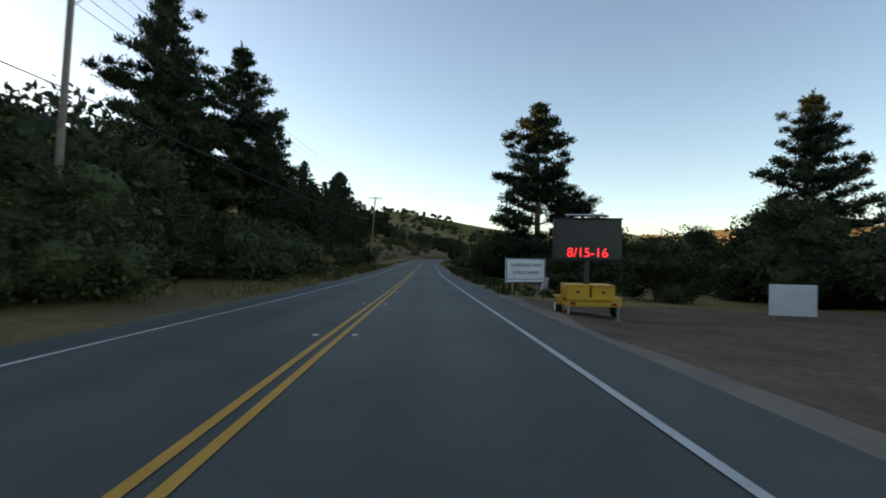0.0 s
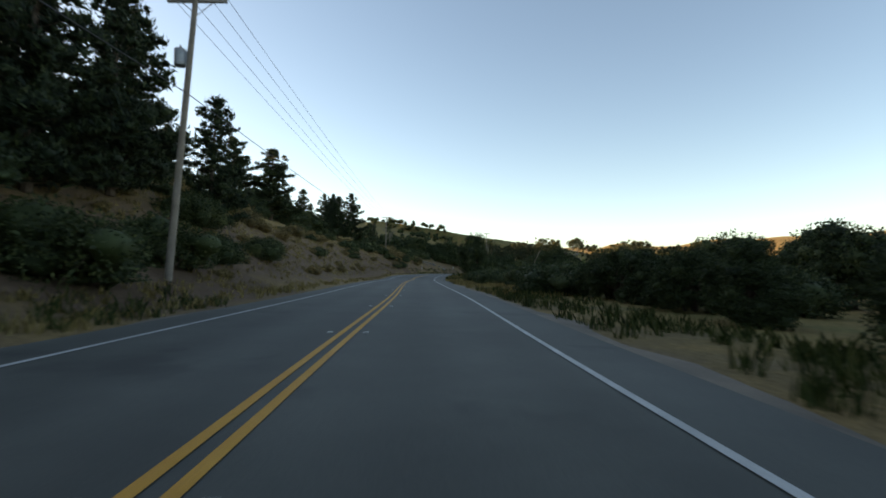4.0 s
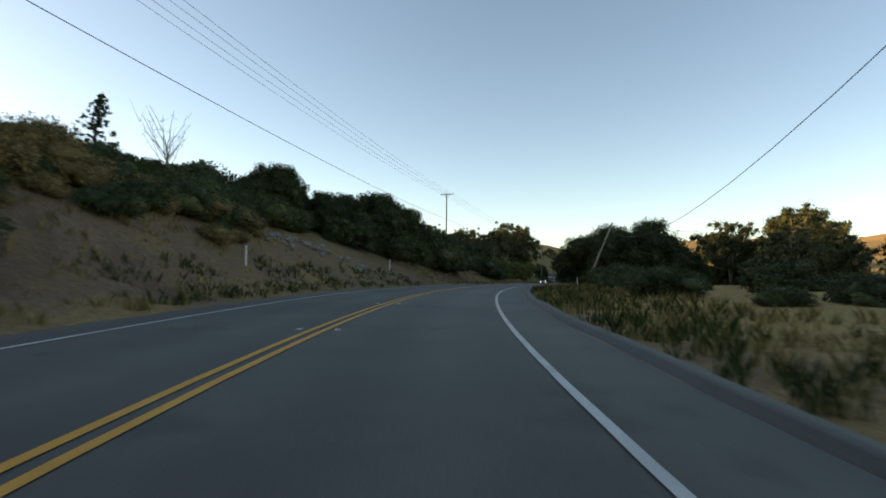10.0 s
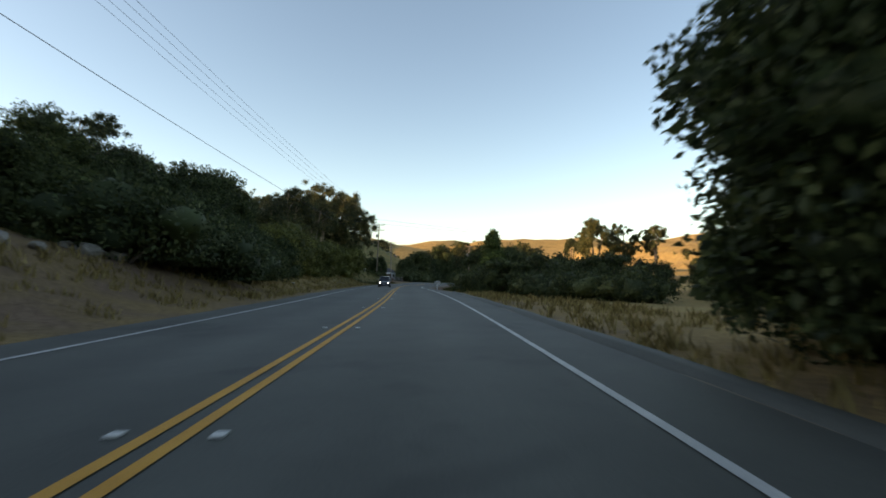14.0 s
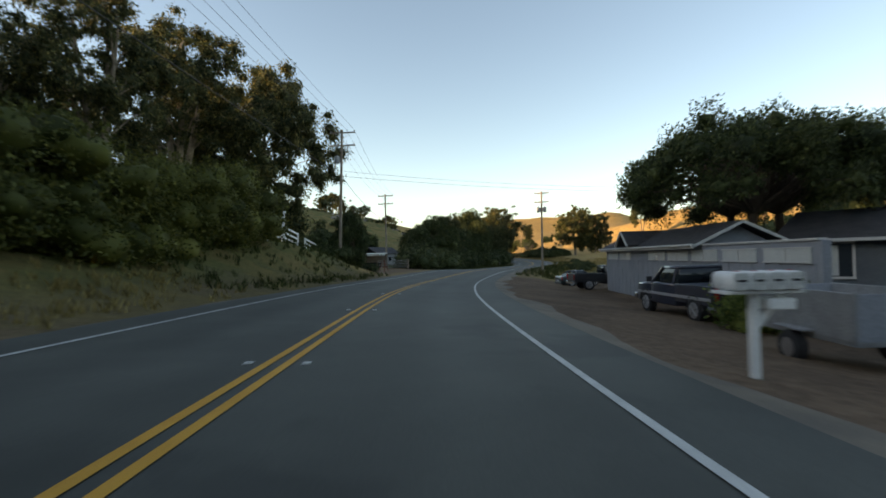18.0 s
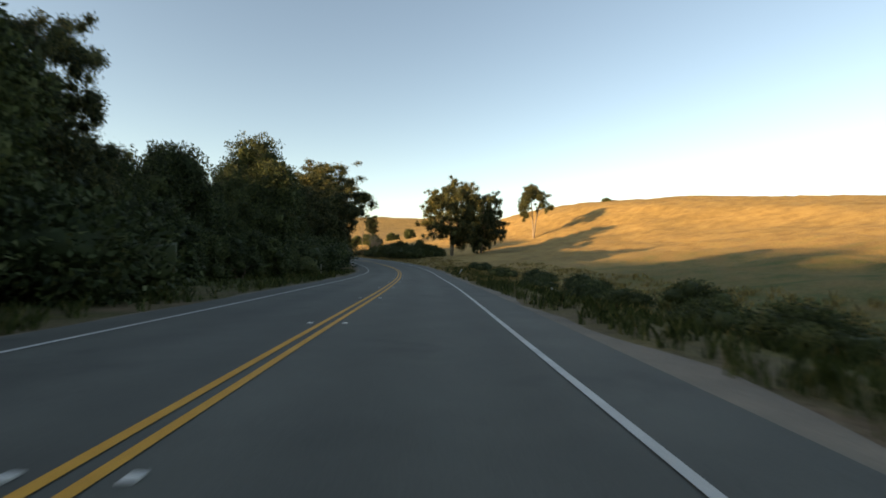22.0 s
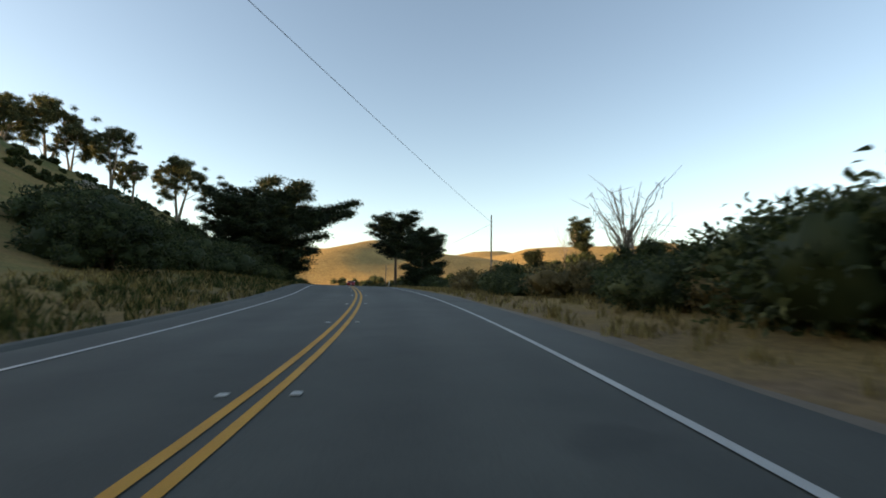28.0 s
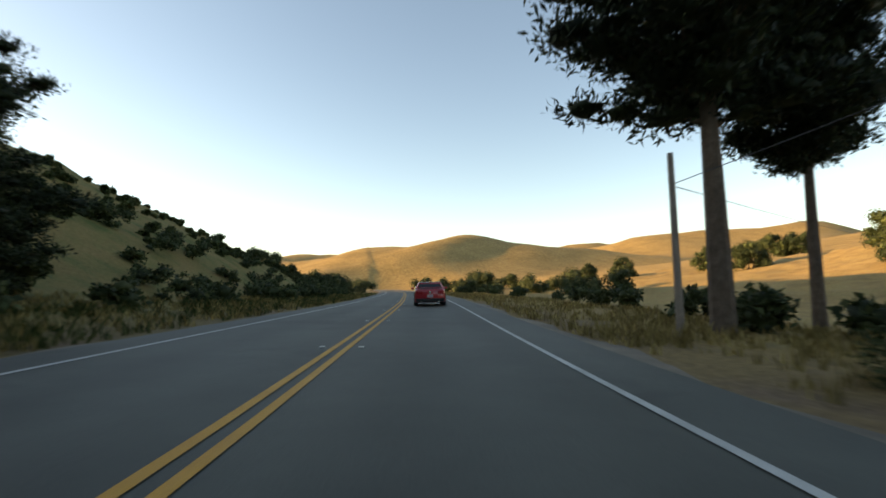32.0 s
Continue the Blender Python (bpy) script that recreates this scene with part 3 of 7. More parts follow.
def leaves(name, centres, ways, size, aspect, mat, rng, curl=0.25, core=None):
    """One blade of four corners at each centre, pointing along its way, turned at random about it."""
    n = len(centres)
    ways = ways / (np.linalg.norm(ways, axis=1)[:, None] + 1e-9)
    side = np.cross(ways, rng.normal(size=(n, 3)))
    side /= np.linalg.norm(side, axis=1)[:, None] + 1e-9
    L = size * rng.uniform(0.6, 1.4, (n, 1))
    W = L * aspect * rng.uniform(0.7, 1.3, (n, 1))
    up = np.cross(side, ways)
    tail, tip = centres - ways * L / 2, centres + ways * L / 2 + up * L * curl * rng.normal(size=(n, 1))
    a, b = centres + side * W / 2, centres - side * W / 2 + up * L * 0.1
    v = np.stack([tail, a, tip, b], 1).reshape(-1, 3)
    cv, cf = core if core is not None else (np.zeros((0, 3)), np.zeros((0, 3), int))
    me = bpy.data.meshes.new(name)
    me.vertices.add(4 * n + len(cv))
    me.vertices.foreach_set("co", np.concatenate([v, cv]).ravel())
    me.loops.add(4 * n + 3 * len(cf))
    me.loops.foreach_set("vertex_index", np.r_[np.arange(4 * n), (cf + 4 * n).ravel()])
    me.polygons.add(n + len(cf))
    me.polygons.foreach_set("loop_start", np.r_[np.arange(n) * 4, 4 * n + np.arange(len(cf)) * 3])
    me.materials.append(mat)
    me.update()
    return me


ICO = None


def cores(clumps, k, rng):
    """Lumpy inner masses of twigs and leaves, so that the crown is dense inside: vertices and triangles."""
    global ICO
    if ICO is None:
        bm = bmesh.new()
        bmesh.ops.create_icosphere(bm, subdivisions=2, radius=1.0)
        bm.verts.ensure_lookup_table()
        ICO = (np.array([v.co[:] for v in bm.verts]), np.array([[v.index for v in f.verts] for f in bm.faces]))
        bm.free()
    vs, fs = [], []
    for i, c in enumerate(clumps):
        v = ICO[0] * (1 + 0.28 * rng.normal(size=(len(ICO[0]), 1)).clip(-1.6, 1.6))
        vs.append(v * np.array(c[3:]) * k + np.array(c[:3]))
        fs.append(ICO[1] + i * len(v))
    return np.concatenate(vs), np.concatenate(fs)


def on_clumps(clumps, n, rng, inner=0.55, droop=0.0, outward=0.8):
    """Places and ways of n leaves on ellipsoid clumps (x, y, z, rx, ry, rz), most of them near the clumps' skins."""
    c = np.array(clumps, float)
    w = (c[:, 3] * c[:, 4] + c[:, 4] * c[:, 5] + c[:, 3] * c[:, 5])
    pick = rng.choice(len(c), n, p=w / w.sum())
    u = rng.normal(size=(n, 3))
    u /= np.linalg.norm(u, axis=1)[:, None]
    lump = 1 + 0.22 * np.sin(u[:, 0] * 5 + pick) * np.sin(u[:, 1] * 6 + 2 * pick) + 0.12 * np.sin(u[:, 2] * 9 + pick * 3)
    r = (inner + (1 - inner) * rng.random(n) ** 0.6) * lump
    pos = c[pick, :3] + u * r[:, None] * c[pick, 3:]
    way = u * outward + rng.normal(size=(n, 3)) * 0.6
    way[:, 2] -= droop
    return pos, way


def limb(bm, a, b, r0, r1, sag=0.0, n=4, sides=5, rng=None):
    a, b = np.array(a, float), np.array(b, float)
    pts = []
    for u in np.linspace(0, 1, n):
        p = a + (b - a) * u
        p[2] -= sag * math.sin(math.pi * u)
        if rng is not None and 0 < u < 1:
            p = p + rng.normal(size=3) * 0.06 * np.linalg.norm(b - a) * 0.5
        pts.append(tuple(p))
    tube(pts, list(np.linspace(r0, r1, n)), sides, bm, caps=True)


def make_pine(rng, leaf, h=18.0, width=3.6, ragged=0.5, bare=0.12, n=5200, top=0.15, needle=0.5):
    """A pine: a straight trunk, whorls of level limbs that carry pads of needles, longer below."""
    bm = bmesh.new()
    lean = rng.normal(size=2) * 0.4
    trunk = [(lean[0] * u * u, lean[1] * u * u, h * u) for u in np.linspace(0, 0.98, 8)]
    tube(trunk, list(np.linspace(0.30, 0.03, 8) * h / 16), 8, bm)
    pads = []
    z = bare * h
    while z < 0.97 * h:
        u = z / h
        reach = width * ((1 - u) ** 0.75 * (1 - top) + top * (u < 0.9)) * (0.55 + 0.45 * min(1, (u - bare + 0.08) / 0.15))
        k = rng.integers(4, 7)
        a0 = rng.uniform(0, 6.28)
        for j in range(k):
            a = a0 + 6.283 * j / k + rng.normal() * 0.3
            r = reach * rng.uniform(1 - ragged, 1.12)
            tipz = z + r * rng.uniform(0.05, 0.5)
            ex, ey = lean[0] * u * u + r * math.cos(a), lean[1] * u * u + r * math.sin(a)
            limb(bm, (lean[0] * u * u, lean[1] * u * u, z), (ex, ey, tipz), 0.06 * h / 16 * (1.3 - u), 0.015, 0, 3, 4)
            for q in np.linspace(0.35, 1.0, max(2, int(r / 0.8))):
                px, py, pz = ex * q + lean[0] * u * u * (1 - q), ey * q + lean[1] * u * u * (1 - q), z + (tipz - z) * q
                s = (0.42 + 0.34 * (1 - u)) * h / 16 * rng.uniform(0.7, 1.2)
                pads.append((px, py, pz + 0.12, s * 1.2, s * 1.2, s * 0.8))
        z += h * rng.uniform(0.048, 0.075) * (1.15 - 0.5 * u)
    pads.append((lean[0], lean[1], h * 0.985, 0.16 * h / 16, 0.16 * h / 16, 0.5 * h / 16))
    pos, way = on_clumps(pads, n, rng, 0.2)
    way[:, 2] += 0.9
    return bm, leaves("needles", pos, way, needle * h / 16, 0.24, leaf, rng, core=cores(pads, 0.45, rng))


def make_broadleaf(rng, leaf, h=12.0, spread=5.0, trunk_h=0.35, blobs=26, blob=1.5, n=5200, size=0.32, droop=0.15, flat=0.75, trunk_r=0.28, low=0.3, stems=1, lean=0.0, aspect=0.55, inner=0.5, dense=1.0, core=0.5):
    """A round-headed tree: a forked trunk whose limbs end in clumps that fill the crown."""
    bm = bmesh.new()
    clumps = []
    forks = []
    for k in range(stems):
        a = 6.28 * k / max(stems, 1) + rng.uniform(0, 1)
        o = 0.0 if stems == 1 else 0.5
        base = (o * math.cos(a), o * math.sin(a), -0.2)
        fork = (base[0] * 2 + rng.normal() * 0.3 + lean * trunk_h * h, base[1] * 2 + rng.normal() * 0.3, trunk_h * h)
        limb(bm, base, fork, trunk_r, trunk_r * 0.72, 0, 5, 8, rng)
        forks.append(fork)
    for i in range(blobs):
        a, e = rng.uniform(0, 6.283), rng.uniform(-0.35, 1.0)
        r = rng.uniform(0.55, 1.0) ** 0.7
        ce = math.sqrt(max(0.0, 1 - max(e, 0) ** 2))
        zc = low * h + (h - low * h - blob * 0.8) * (0.28 + 0.72 * max(e, -0.25) * r if e > 0 else 0.28 + 0.6 * e)
        x, y = (spread - blob * 0.6) * r * ce * math.cos(a) + lean * zc, (spread - blob * 0.6) * r * ce * math.sin(a)
        s = blob * rng.uniform(0.7, 1.25)
        clumps.append((x, y, zc, s, s, s * flat))
        f = forks[i % len(forks)]
        midp = ((f[0] + x) / 2, (f[1] + y) / 2, (f[2] + zc) / 2 + 0.08 * h)
        limb(bm, f, midp, trunk_r * 0.32, trunk_r * 0.2, 0, 3, 5, rng)
        limb(bm, midp, (x, y, zc), trunk_r * 0.2, 0.02, 0, 3, 4, rng)
    pos, way = on_clumps(clumps, n, rng, inner, droop)
    return bm, leaves("leaves", pos, way, size, aspect, leaf, rng, core=cores(clumps[:int(len(clumps) * dense)], core, rng) if dense else None)


def make_gum(rng, leaf, h=18.0, spread=5.4, low=0.26, ends=26, clump=1.35, n=42000, size=0.30, stems=2, trunk_r=0.34, top=1.0, core=0.5):
    """A gum tree: rising stems whose limbs end in separate bunches of hanging leaves, with sky between them."""
    bm = bmesh.new()
    cz, rz = (low + top) / 2 * h, (top - low) / 2 * h - clump * 0.6
    found = []
    tries = 0
    while len(found) < ends and tries < 4000:
        tries += 1
        u = rng.normal(size=3)
        u /= np.linalg.norm(u)
        q = u * rng.uniform(0.3, 0.95) ** 0.5
        wide = 1.0 if q[2] < 0.2 else 1.0 - 0.25 * q[2]
        c = np.array([q[0] * (spread - clump * 0.6) * wide, q[1] * (spread - clump * 0.6) * wide, cz + q[2] * rz])
        gaps = [np.linalg.norm(c - o) for o in found]
        if not gaps or (min(gaps) > clump * 1.3 * max(0.45, 1 - tries / 4000) and min(gaps) < clump * 2.3):
            found.append(c)
    stem_tops = []
    for k in range(stems):
        a = 6.283 * k / stems + rng.uniform(0, 1)
        lean = spread * (0.0 if stems == 1 else 0.30)
        pts = [(lean * u ** 1.4 * math.cos(a) + 0.15 * math.sin(5 * u + k), lean * u ** 1.4 * math.sin(a) + 0.15 * math.cos(4 * u), -0.2 + (0.78 * h + 0.2) * u) for u in np.linspace(0, 1, 7)]
        tube(pts, list(np.linspace(trunk_r, trunk_r * 0.22, 7)), 8, bm)
        stem_tops.append(np.array(pts))
    clumps = []
    for c in found:
        stem = min(stem_tops, key=lambda p: np.linalg.norm(p[-1][:2] - c[:2]))
        z0 = max(0.2 * h, min(0.74 * h, c[2] - 0.35 * np.linalg.norm(c[:2]) - 0.06 * h))
        j = int(np.abs(stem[:, 2] - z0).argmin())
        limb(bm, stem[j], tuple((stem[j] + c) / 2 + np.array([0, 0, 0.03 * h])), trunk_r * 0.26, trunk_r * 0.16, 0, 3, 5, rng)
        limb(bm, tuple((stem[j] + c) / 2 + np.array([0, 0, 0.03 * h])), tuple(c), trunk_r * 0.16, 0.02, 0, 3, 4, rng)
        s = clump * rng.uniform(0.6, 1.2)
        clumps.append((*c, s * 0.8, s * 0.8, s * 0.6))
        for _ in range(5):
            o = rng.normal(size=3) * s * np.array([0.85, 0.85, 0.6])
            k = s * rng.uniform(0.3, 0.62)
            clumps.append((*(c + o), k, k, k * 0.85))
        o = rng.normal(size=2) * s * 0.55
        clumps.append((c[0] + o[0], c[1] + o[1], c[2] - s * 0.75, s * 0.42, s * 0.42, s * 0.8))
    pos, way = on_clumps(clumps, n, rng, 0.3, 0.75, 0.6)
    pos += rng.normal(size=pos.shape) * 0.10 * clump
    return bm, leaves("leaves", pos, way, size, 0.30, leaf, rng, core=cores(clumps, core, rng))


def make_bush(rng, leaf, h=3.0, spread=2.4, blobs=12, n=2400, size=0.22, twiggy=0.2):
    """A bush: many stems from the ground under overlapping clumps that reach down to it."""
    bm = bmesh.new()
    clumps = []
    for i in range(blobs):
        a, r = rng.uniform(0, 6.283), spread * math.sqrt(rng.random()) * 0.8
        top = h * (1 - 0.45 * (r / spread) ** 2) * rng.uniform(0.65, 1.0)
        s = rng.uniform(0.34, 0.5) * h
        x, y = r * math.cos(a), r * math.sin(a)
        clumps.append((x, y, max(top - s * 0.8, s * 0.35), s * 1.1, s * 1.1, s * 0.85))
        limb(bm, (x * 0.25, y * 0.25, -0.15), (x, y, max(0.2, top * 0.7)), 0.05, 0.015, 0, 3, 4, rng)
    pos, way = on_clumps(clumps, n, rng, 0.55, 0.0)
    k = int(n * twiggy * 0.3)
    way[:k, 2] += 1.2
    pos[:k, 2] += rng.random(k) * 0.09 * h
    pos[:, 2] = np.maximum(pos[:, 2], 0.03)
    return bm, leaves("foliage", pos, way, size, 0.5, leaf, rng, core=cores(clumps, 0.56, rng))


def make_cypress(rng, leaf, h=15.0, spread=6.0, base=0.12, n=7500, flat=0.45, wind=0.0, trunk_r=0.5, spray=0.4, tiers=46, arm=0.0):
    """A windswept cypress: a stout trunk, rising limbs and flat dark sprays in tiers."""
    bm = bmesh.new()
    tube([(wind * 0.35 * u * u * h * 0.3, 0, h * 0.9 * u - 0.2) for u in np.linspace(0, 1, 7)], list(np.linspace(trunk_r, 0.1, 7)), 9, bm)
    pads = []
    for i in range(tiers):
        u = rng.uniform(base, 0.97)
        a = rng.uniform(0, 6.283)
        reach = spread * (0.35 + 0.75 * math.sin(math.pi * min(1, (u - base * 0.6) / 1.05)) ** 0.7) * rng.uniform(0.5, 1.05)
        reach *= 1 + wind * 0.7 * math.cos(a)
        x, y = reach * math.cos(a) + wind * 0.1 * h * u, reach * math.sin(a)
        zt = h * u + 0.12 * reach
        limb(bm, (wind * 0.1 * h * u * u, 0, h * u * 0.86), (x, y, zt), 0.12 * (1.3 - u), 0.02, -0.2, 4, 5, rng)
        for q in np.linspace(0.3, 1.0, max(2, int(reach / 1.1))):
            s = rng.uniform(0.7, 1.2) * (0.55 + 0.05 * h)
            pads.append((x * q, y * q, h * u * 0.86 + (zt - h * u * 0.86) * q + 0.1, s * 1.2, s * 1.2, s * flat))
    if arm:
        for v, z0, z1 in ((-0.10, 0.44, 0.68), (0.02, 0.56, 0.80), (0.12, 0.48, 0.72)):
            tip = (arm * (1.0 - abs(v)), arm * v * 1.6, h * z1)
            limb(bm, (0, 0, h * z0), tip, 0.20, 0.03, -0.4, 5, 6, rng)
            for q in np.linspace(0.15, 1.0, 15):
                s = (2.1 - 1.15 * q) * rng.uniform(0.8, 1.15)
                pads.append((tip[0] * q, tip[1] * q + rng.normal() * 0.5, h * z0 + h * (z1 - z0) * q + 0.5, s * 1.2, s * 1.2, s * 0.75))
    pos, way = on_clumps(pads, n, rng, 0.25, 0.0, 1.1)
    way[:, 2] += 0.45
    return bm, leaves("sprays", pos, way, spray, 0.26, leaf, rng, core=cores(pads, 0.42, rng))


def make_dead(rng, h=8.0, spread=3.5):
    """A leafless tree: forked bare limbs and twigs."""
    bm = bmesh.new()
    limb(bm, (0, 0, -0.2), (0.2, 0.1, h * 0.55), 0.14, 0.09, 0, 5, 7, rng)
    for i in range(16):
        a, u = rng.uniform(0, 6.283), rng.uniform(0.3, 1.0)
        b = (spread * rng.uniform(0.4, 1) * math.cos(a), spread * rng.uniform(0.4, 1) * math.sin(a), h * (0.5 + 0.5 * u))
        limb(bm, (0.1, 0.05, h * 0.55 * u), b, 0.05, 0.015, 0, 4, 4, rng)
        for j in range(3):
            c = np.array(b) * rng.uniform(0.6, 1.0) + rng.normal(size=3) * 0.2
            limb(bm, tuple(c), tuple(c + rng.normal(size=3) * 0.7 + np.array([0, 0, 0.4])), 0.02, 0.008, 0, 3, 3)
    return bm, None


KINDS = {
    # kind: (variants, maker, reference height, bark, name, label, category)
    "pine": (3, lambda r, i: make_pine(r, M_PINE, 18, 5.2 + 0.4 * i, 0.55, 0.10, 14000, 0.12), 18, M_BARK, "pine_tree", "dark green pine with layered level limbs", "tree"),
    "pine_fine": (2, lambda r, i: make_pine(r, M_PINE, 18, 5.6, 0.55, 0.10, 52000, 0.14, 0.27), 18, M_BARK, "pine_tree", "dark green pine with layered level limbs", "tree"),
    "pine_full": (2, lambda r, i: make_pine(r, M_PINE, 16, 5.4, 0.4, 0.03, 12000, 0.05), 16, M_BARK, "pine_tree", "dense dark pine with limbs down to the ground", "tree"),
    "spire": (2, lambda r, i: make_pine(r, M_PINE, 9, 2.5, 0.4, 0.05, 4000, 0.02), 9, M_BARK, "conifer", "small pointed dark conifer on the hillside", "tree"),
    "euc": (3, lambda r, i: make_gum(r, M_EUC, 18, 5.6, 0.26, 22 + 3 * i, 1.25, 32000, 0.29, 1 + i, 0.34, 1.0, 0.4), 18, M_BARK_PALE, "eucalyptus_tree", "tall eucalyptus with airy bunches of hanging leaves", "tree"),
    "grove": (2, lambda r, i: make_gum(r, M_EUC, 18, 7.4, 0.05, 58, 1.45, 76000, 0.29, 3, 0.36), 18, M_BARK_PALE, "eucalyptus_tree", "broad many-stemmed eucalyptus leafy down to the ground", "tree"),
    "oak_fine": (2, lambda r, i: make_broadleaf(r, M_OAK, 9, 5.4, 0.2, 60, 1.35, 52000, 0.19, 0.05, 0.85, 0.26, 0.05, 3, 0.0, 0.55, 0.5, 1.0, 0.46), 9, M_BARK, "oak_tree", "dense round-headed dark green oak", "tree"),
    "oak": (3, lambda r, i: make_broadleaf(r, M_OAK, 9, 5.2, 0.2, 44, 1.6, 17000, 0.27, 0.05, 0.85, 0.26, 0.06, 2), 9, M_BARK, "oak_tree", "dense round-headed dark green oak", "tree"),
    "umbrella": (1, lambda r, i: make_broadleaf(r, M_OAK, 8, 6.2, 0.44, 120, 0.85, 70000, 0.14, 0.22, 0.8, 0.24, 0.46, 3, 0.0, 0.4, 0.45, 1.0, 0.42), 8, M_BARK, "pepper_tree", "wide umbrella-shaped tree with fine dark leaves beside the house", "tree"),
    "bush": (4, lambda r, i: make_bush(r, M_BRUSH, 3, 2.5, 15, 9500, 0.17, 0.08), 3, M_BARK, "bush", "dark green roadside brush", "bush"),
    "bright": (2, lambda r, i: make_bush(r, M_BRIGHT, 3, 2.0, 13, 8000, 0.16, 0.2), 3, M_BARK, "leafy_shrub", "bright green leafy shrub", "bush"),
    "tawny": (2, lambda r, i: make_bush(r, M_TAWNY, 2.4, 2.2, 13, 6000, 0.15, 0.5), 2.4, M_BARK, "dry_bush", "tawny dry brush on the slope", "bush"),
    "sunlit": (2, lambda r, i: make_gum(r, M_EUC, 10, 4.4, 0.08, 26, 1.1, 14000, 0.27, 2, 0.2), 10, M_BARK_PALE, "eucalyptus_tree", "bushy young eucalyptus catching the low sun", "tree"),
    "cypress": (3, lambda r, i: make_cypress(r, M_CYP, 15, 5.6, 0.04, 52000, 0.5, 0.0, 0.45, 0.36, 60), 15, M_BARK, "cypress_tree", "dark windswept cypress with flat tiers of foliage", "tree"),
    "cypress_wind": (1, lambda r, i: make_cypress(r, M_CYP, 15, 5.0, 0.02, 76000, 0.6, 0.12, 0.5, 0.36, 84, 11.0), 15, M_BARK, "cypress_tree", "windswept cypress whose long limbs reach over the road", "tree"),
    "cypress_tall": (2, lambda r, i: make_cypress(r, M_CYP, 17, 5.0 - 0.4 * i, 0.46, 38000, 0.5, -0.12, 0.42, 0.36), 17, M_BARK, "cypress_tree", "tall cypress with a bare trunk and a flat dark crown", "tree"),
    "dead": (2, lambda r, i: make_dead(r, 8, 3.2), 8, M_BARK_PALE, "dead_tree", "bare dead tree with forked grey limbs", "tree"),
}
PROTOS = {}
RNG = np.random.default_rng(7)


def plant(kind, x, y, h, turn=None, z=None, sx=1.0, variant=None, group=""):
    """Sets a plant of that kind and height at a place, on the ground."""
    count, maker, ref, bark, name, label, category = KINDS[kind]
    i = int(RNG.integers(count)) if variant is None else variant
    turn = float(RNG.uniform(0, 360)) if turn is None else turn
    z = ground_z(x, y) - 0.12 if z is None else z
    k = h / ref
    m = pose(x, y, z, 0, 0, turn) @ Matrix.Diagonal((k * sx, k * sx, k, 1))
    if (kind, i) in PROTOS:
        ob, first = PROTOS[kind, i]
        ob = copy_thing(ob, m @ Matrix.Diagonal((1 / first[0], 1 / first[0], 1 / first[1], 1)))
    else:
        bm, me = maker(np.random.default_rng(100 * len(PROTOS) + i), i)
        ob = thing(name, m, label, category, group)
        part("trunk" if category == "tree" else "stem", bm, bark, ob)
        if me:
            cr = new("crown" if category == "tree" else "foliage", me)
            cr.parent = ob
        PROTOS[kind, i] = (ob, (k * sx, k))
    return ob


def row(kinds, s0, s1, d0, d1, h0, h1, count, group="", sx=1.0):
    """Plants scattered along the road between two distances from its middle."""
    for i in range(count):
        s = s0 + (s1 - s0) * (i + float(RNG.uniform(0.1, 0.9))) / count
        x, y, _, _ = on_road(s, float(RNG.uniform(d0, d1)))
        plant(kinds[int(RNG.integers(len(kinds)))], x, y, float(RNG.uniform(h0, h1)), sx=sx, group=group)

# ---- trees and brush, along the road ----
# first stretch: dark brush and pines on both sides
row(["oak_fine"], -14, 32, -13.5, -11, 5.0, 6.2, 12, "brush along the road")
row(["bush"], 30, 44, -13, -10.5, 3.8, 5.2, 5, "brush along the road")
row(["bush", "tawny"], 44, 66, -16, -11.5, 1.8, 3.2, 8, "brush along the road")
row(["oak", "bush"], -10, 46, -22, -17, 6, 8.5, 10, "brush along the road")
for x, y, h in ((-21, 36, 20), (-17.5, 42, 19)):
    plant("pine_fine", x, y, h)
for x, y, h in ((-26, 47, 18), (-23.5, 64, 17.5), (-30, 58, 14), (-36, 70, 13)):
    plant("pine", x, y, h)
for x, y, h in ((-20.7, 89.6, 12.5), (-20.7, 94, 13.5), (-21, 100, 13.6), (-17, 84, 9.5), (-24, 106, 12), (-19, 108, 10), (-27, 92, 11.5), (-30, 104, 12)):
    plant("pine_full", x, y, h)
row(["bush"], 66, 112, -14, -10, 1.6, 3.0, 10, "brush along the road")
for st, d, h in ((69, -14.5, 10.5), (75, -16, 11.5), (65, -17.5, 11.5), (81, -15, 9.5), (72, -21, 13)):
    plant("pine_full", *on_road(st, d)[:2], h)
row(["oak", "bush"], 64, 90, -17, -12, 2.8, 4.2, 7, "brush along the road")
plant("pine_fine", 10.8, 56.0, 21.0, 40, variant=1, sx=1.15)
plant("pine_fine", 28, 37, 16.5, 10, variant=0, sx=1.05)
plant("pine", 44, 46, 13, 10)
row(["bush", "oak"], 28, 66, 12, 17, 3.6, 5.0, 9, "brush along the road")
row(["oak"], 26, 120, 24, 46, 5.5, 7.5, 16, "trees beyond the brush")
plant("sunlit", 41, 88, 8.5)
plant("sunlit", 47, 92, 9.0)
for st, d, h in ((66, 11.5, 5.8), (70, 11.0, 6.0), (75, 11.8, 5.2), (81, 12.0, 3.8)):
    plant("oak_fine", *on_road(st, d)[:2], h, sx=0.85)
row(["oak_fine"], 87, 104, 10.5, 13, 2.8, 3.8, 5, "brush along the road")
row(["bush"], 92, 150, 9.5, 17, 1.8, 3.2, 16, "brush along the road")
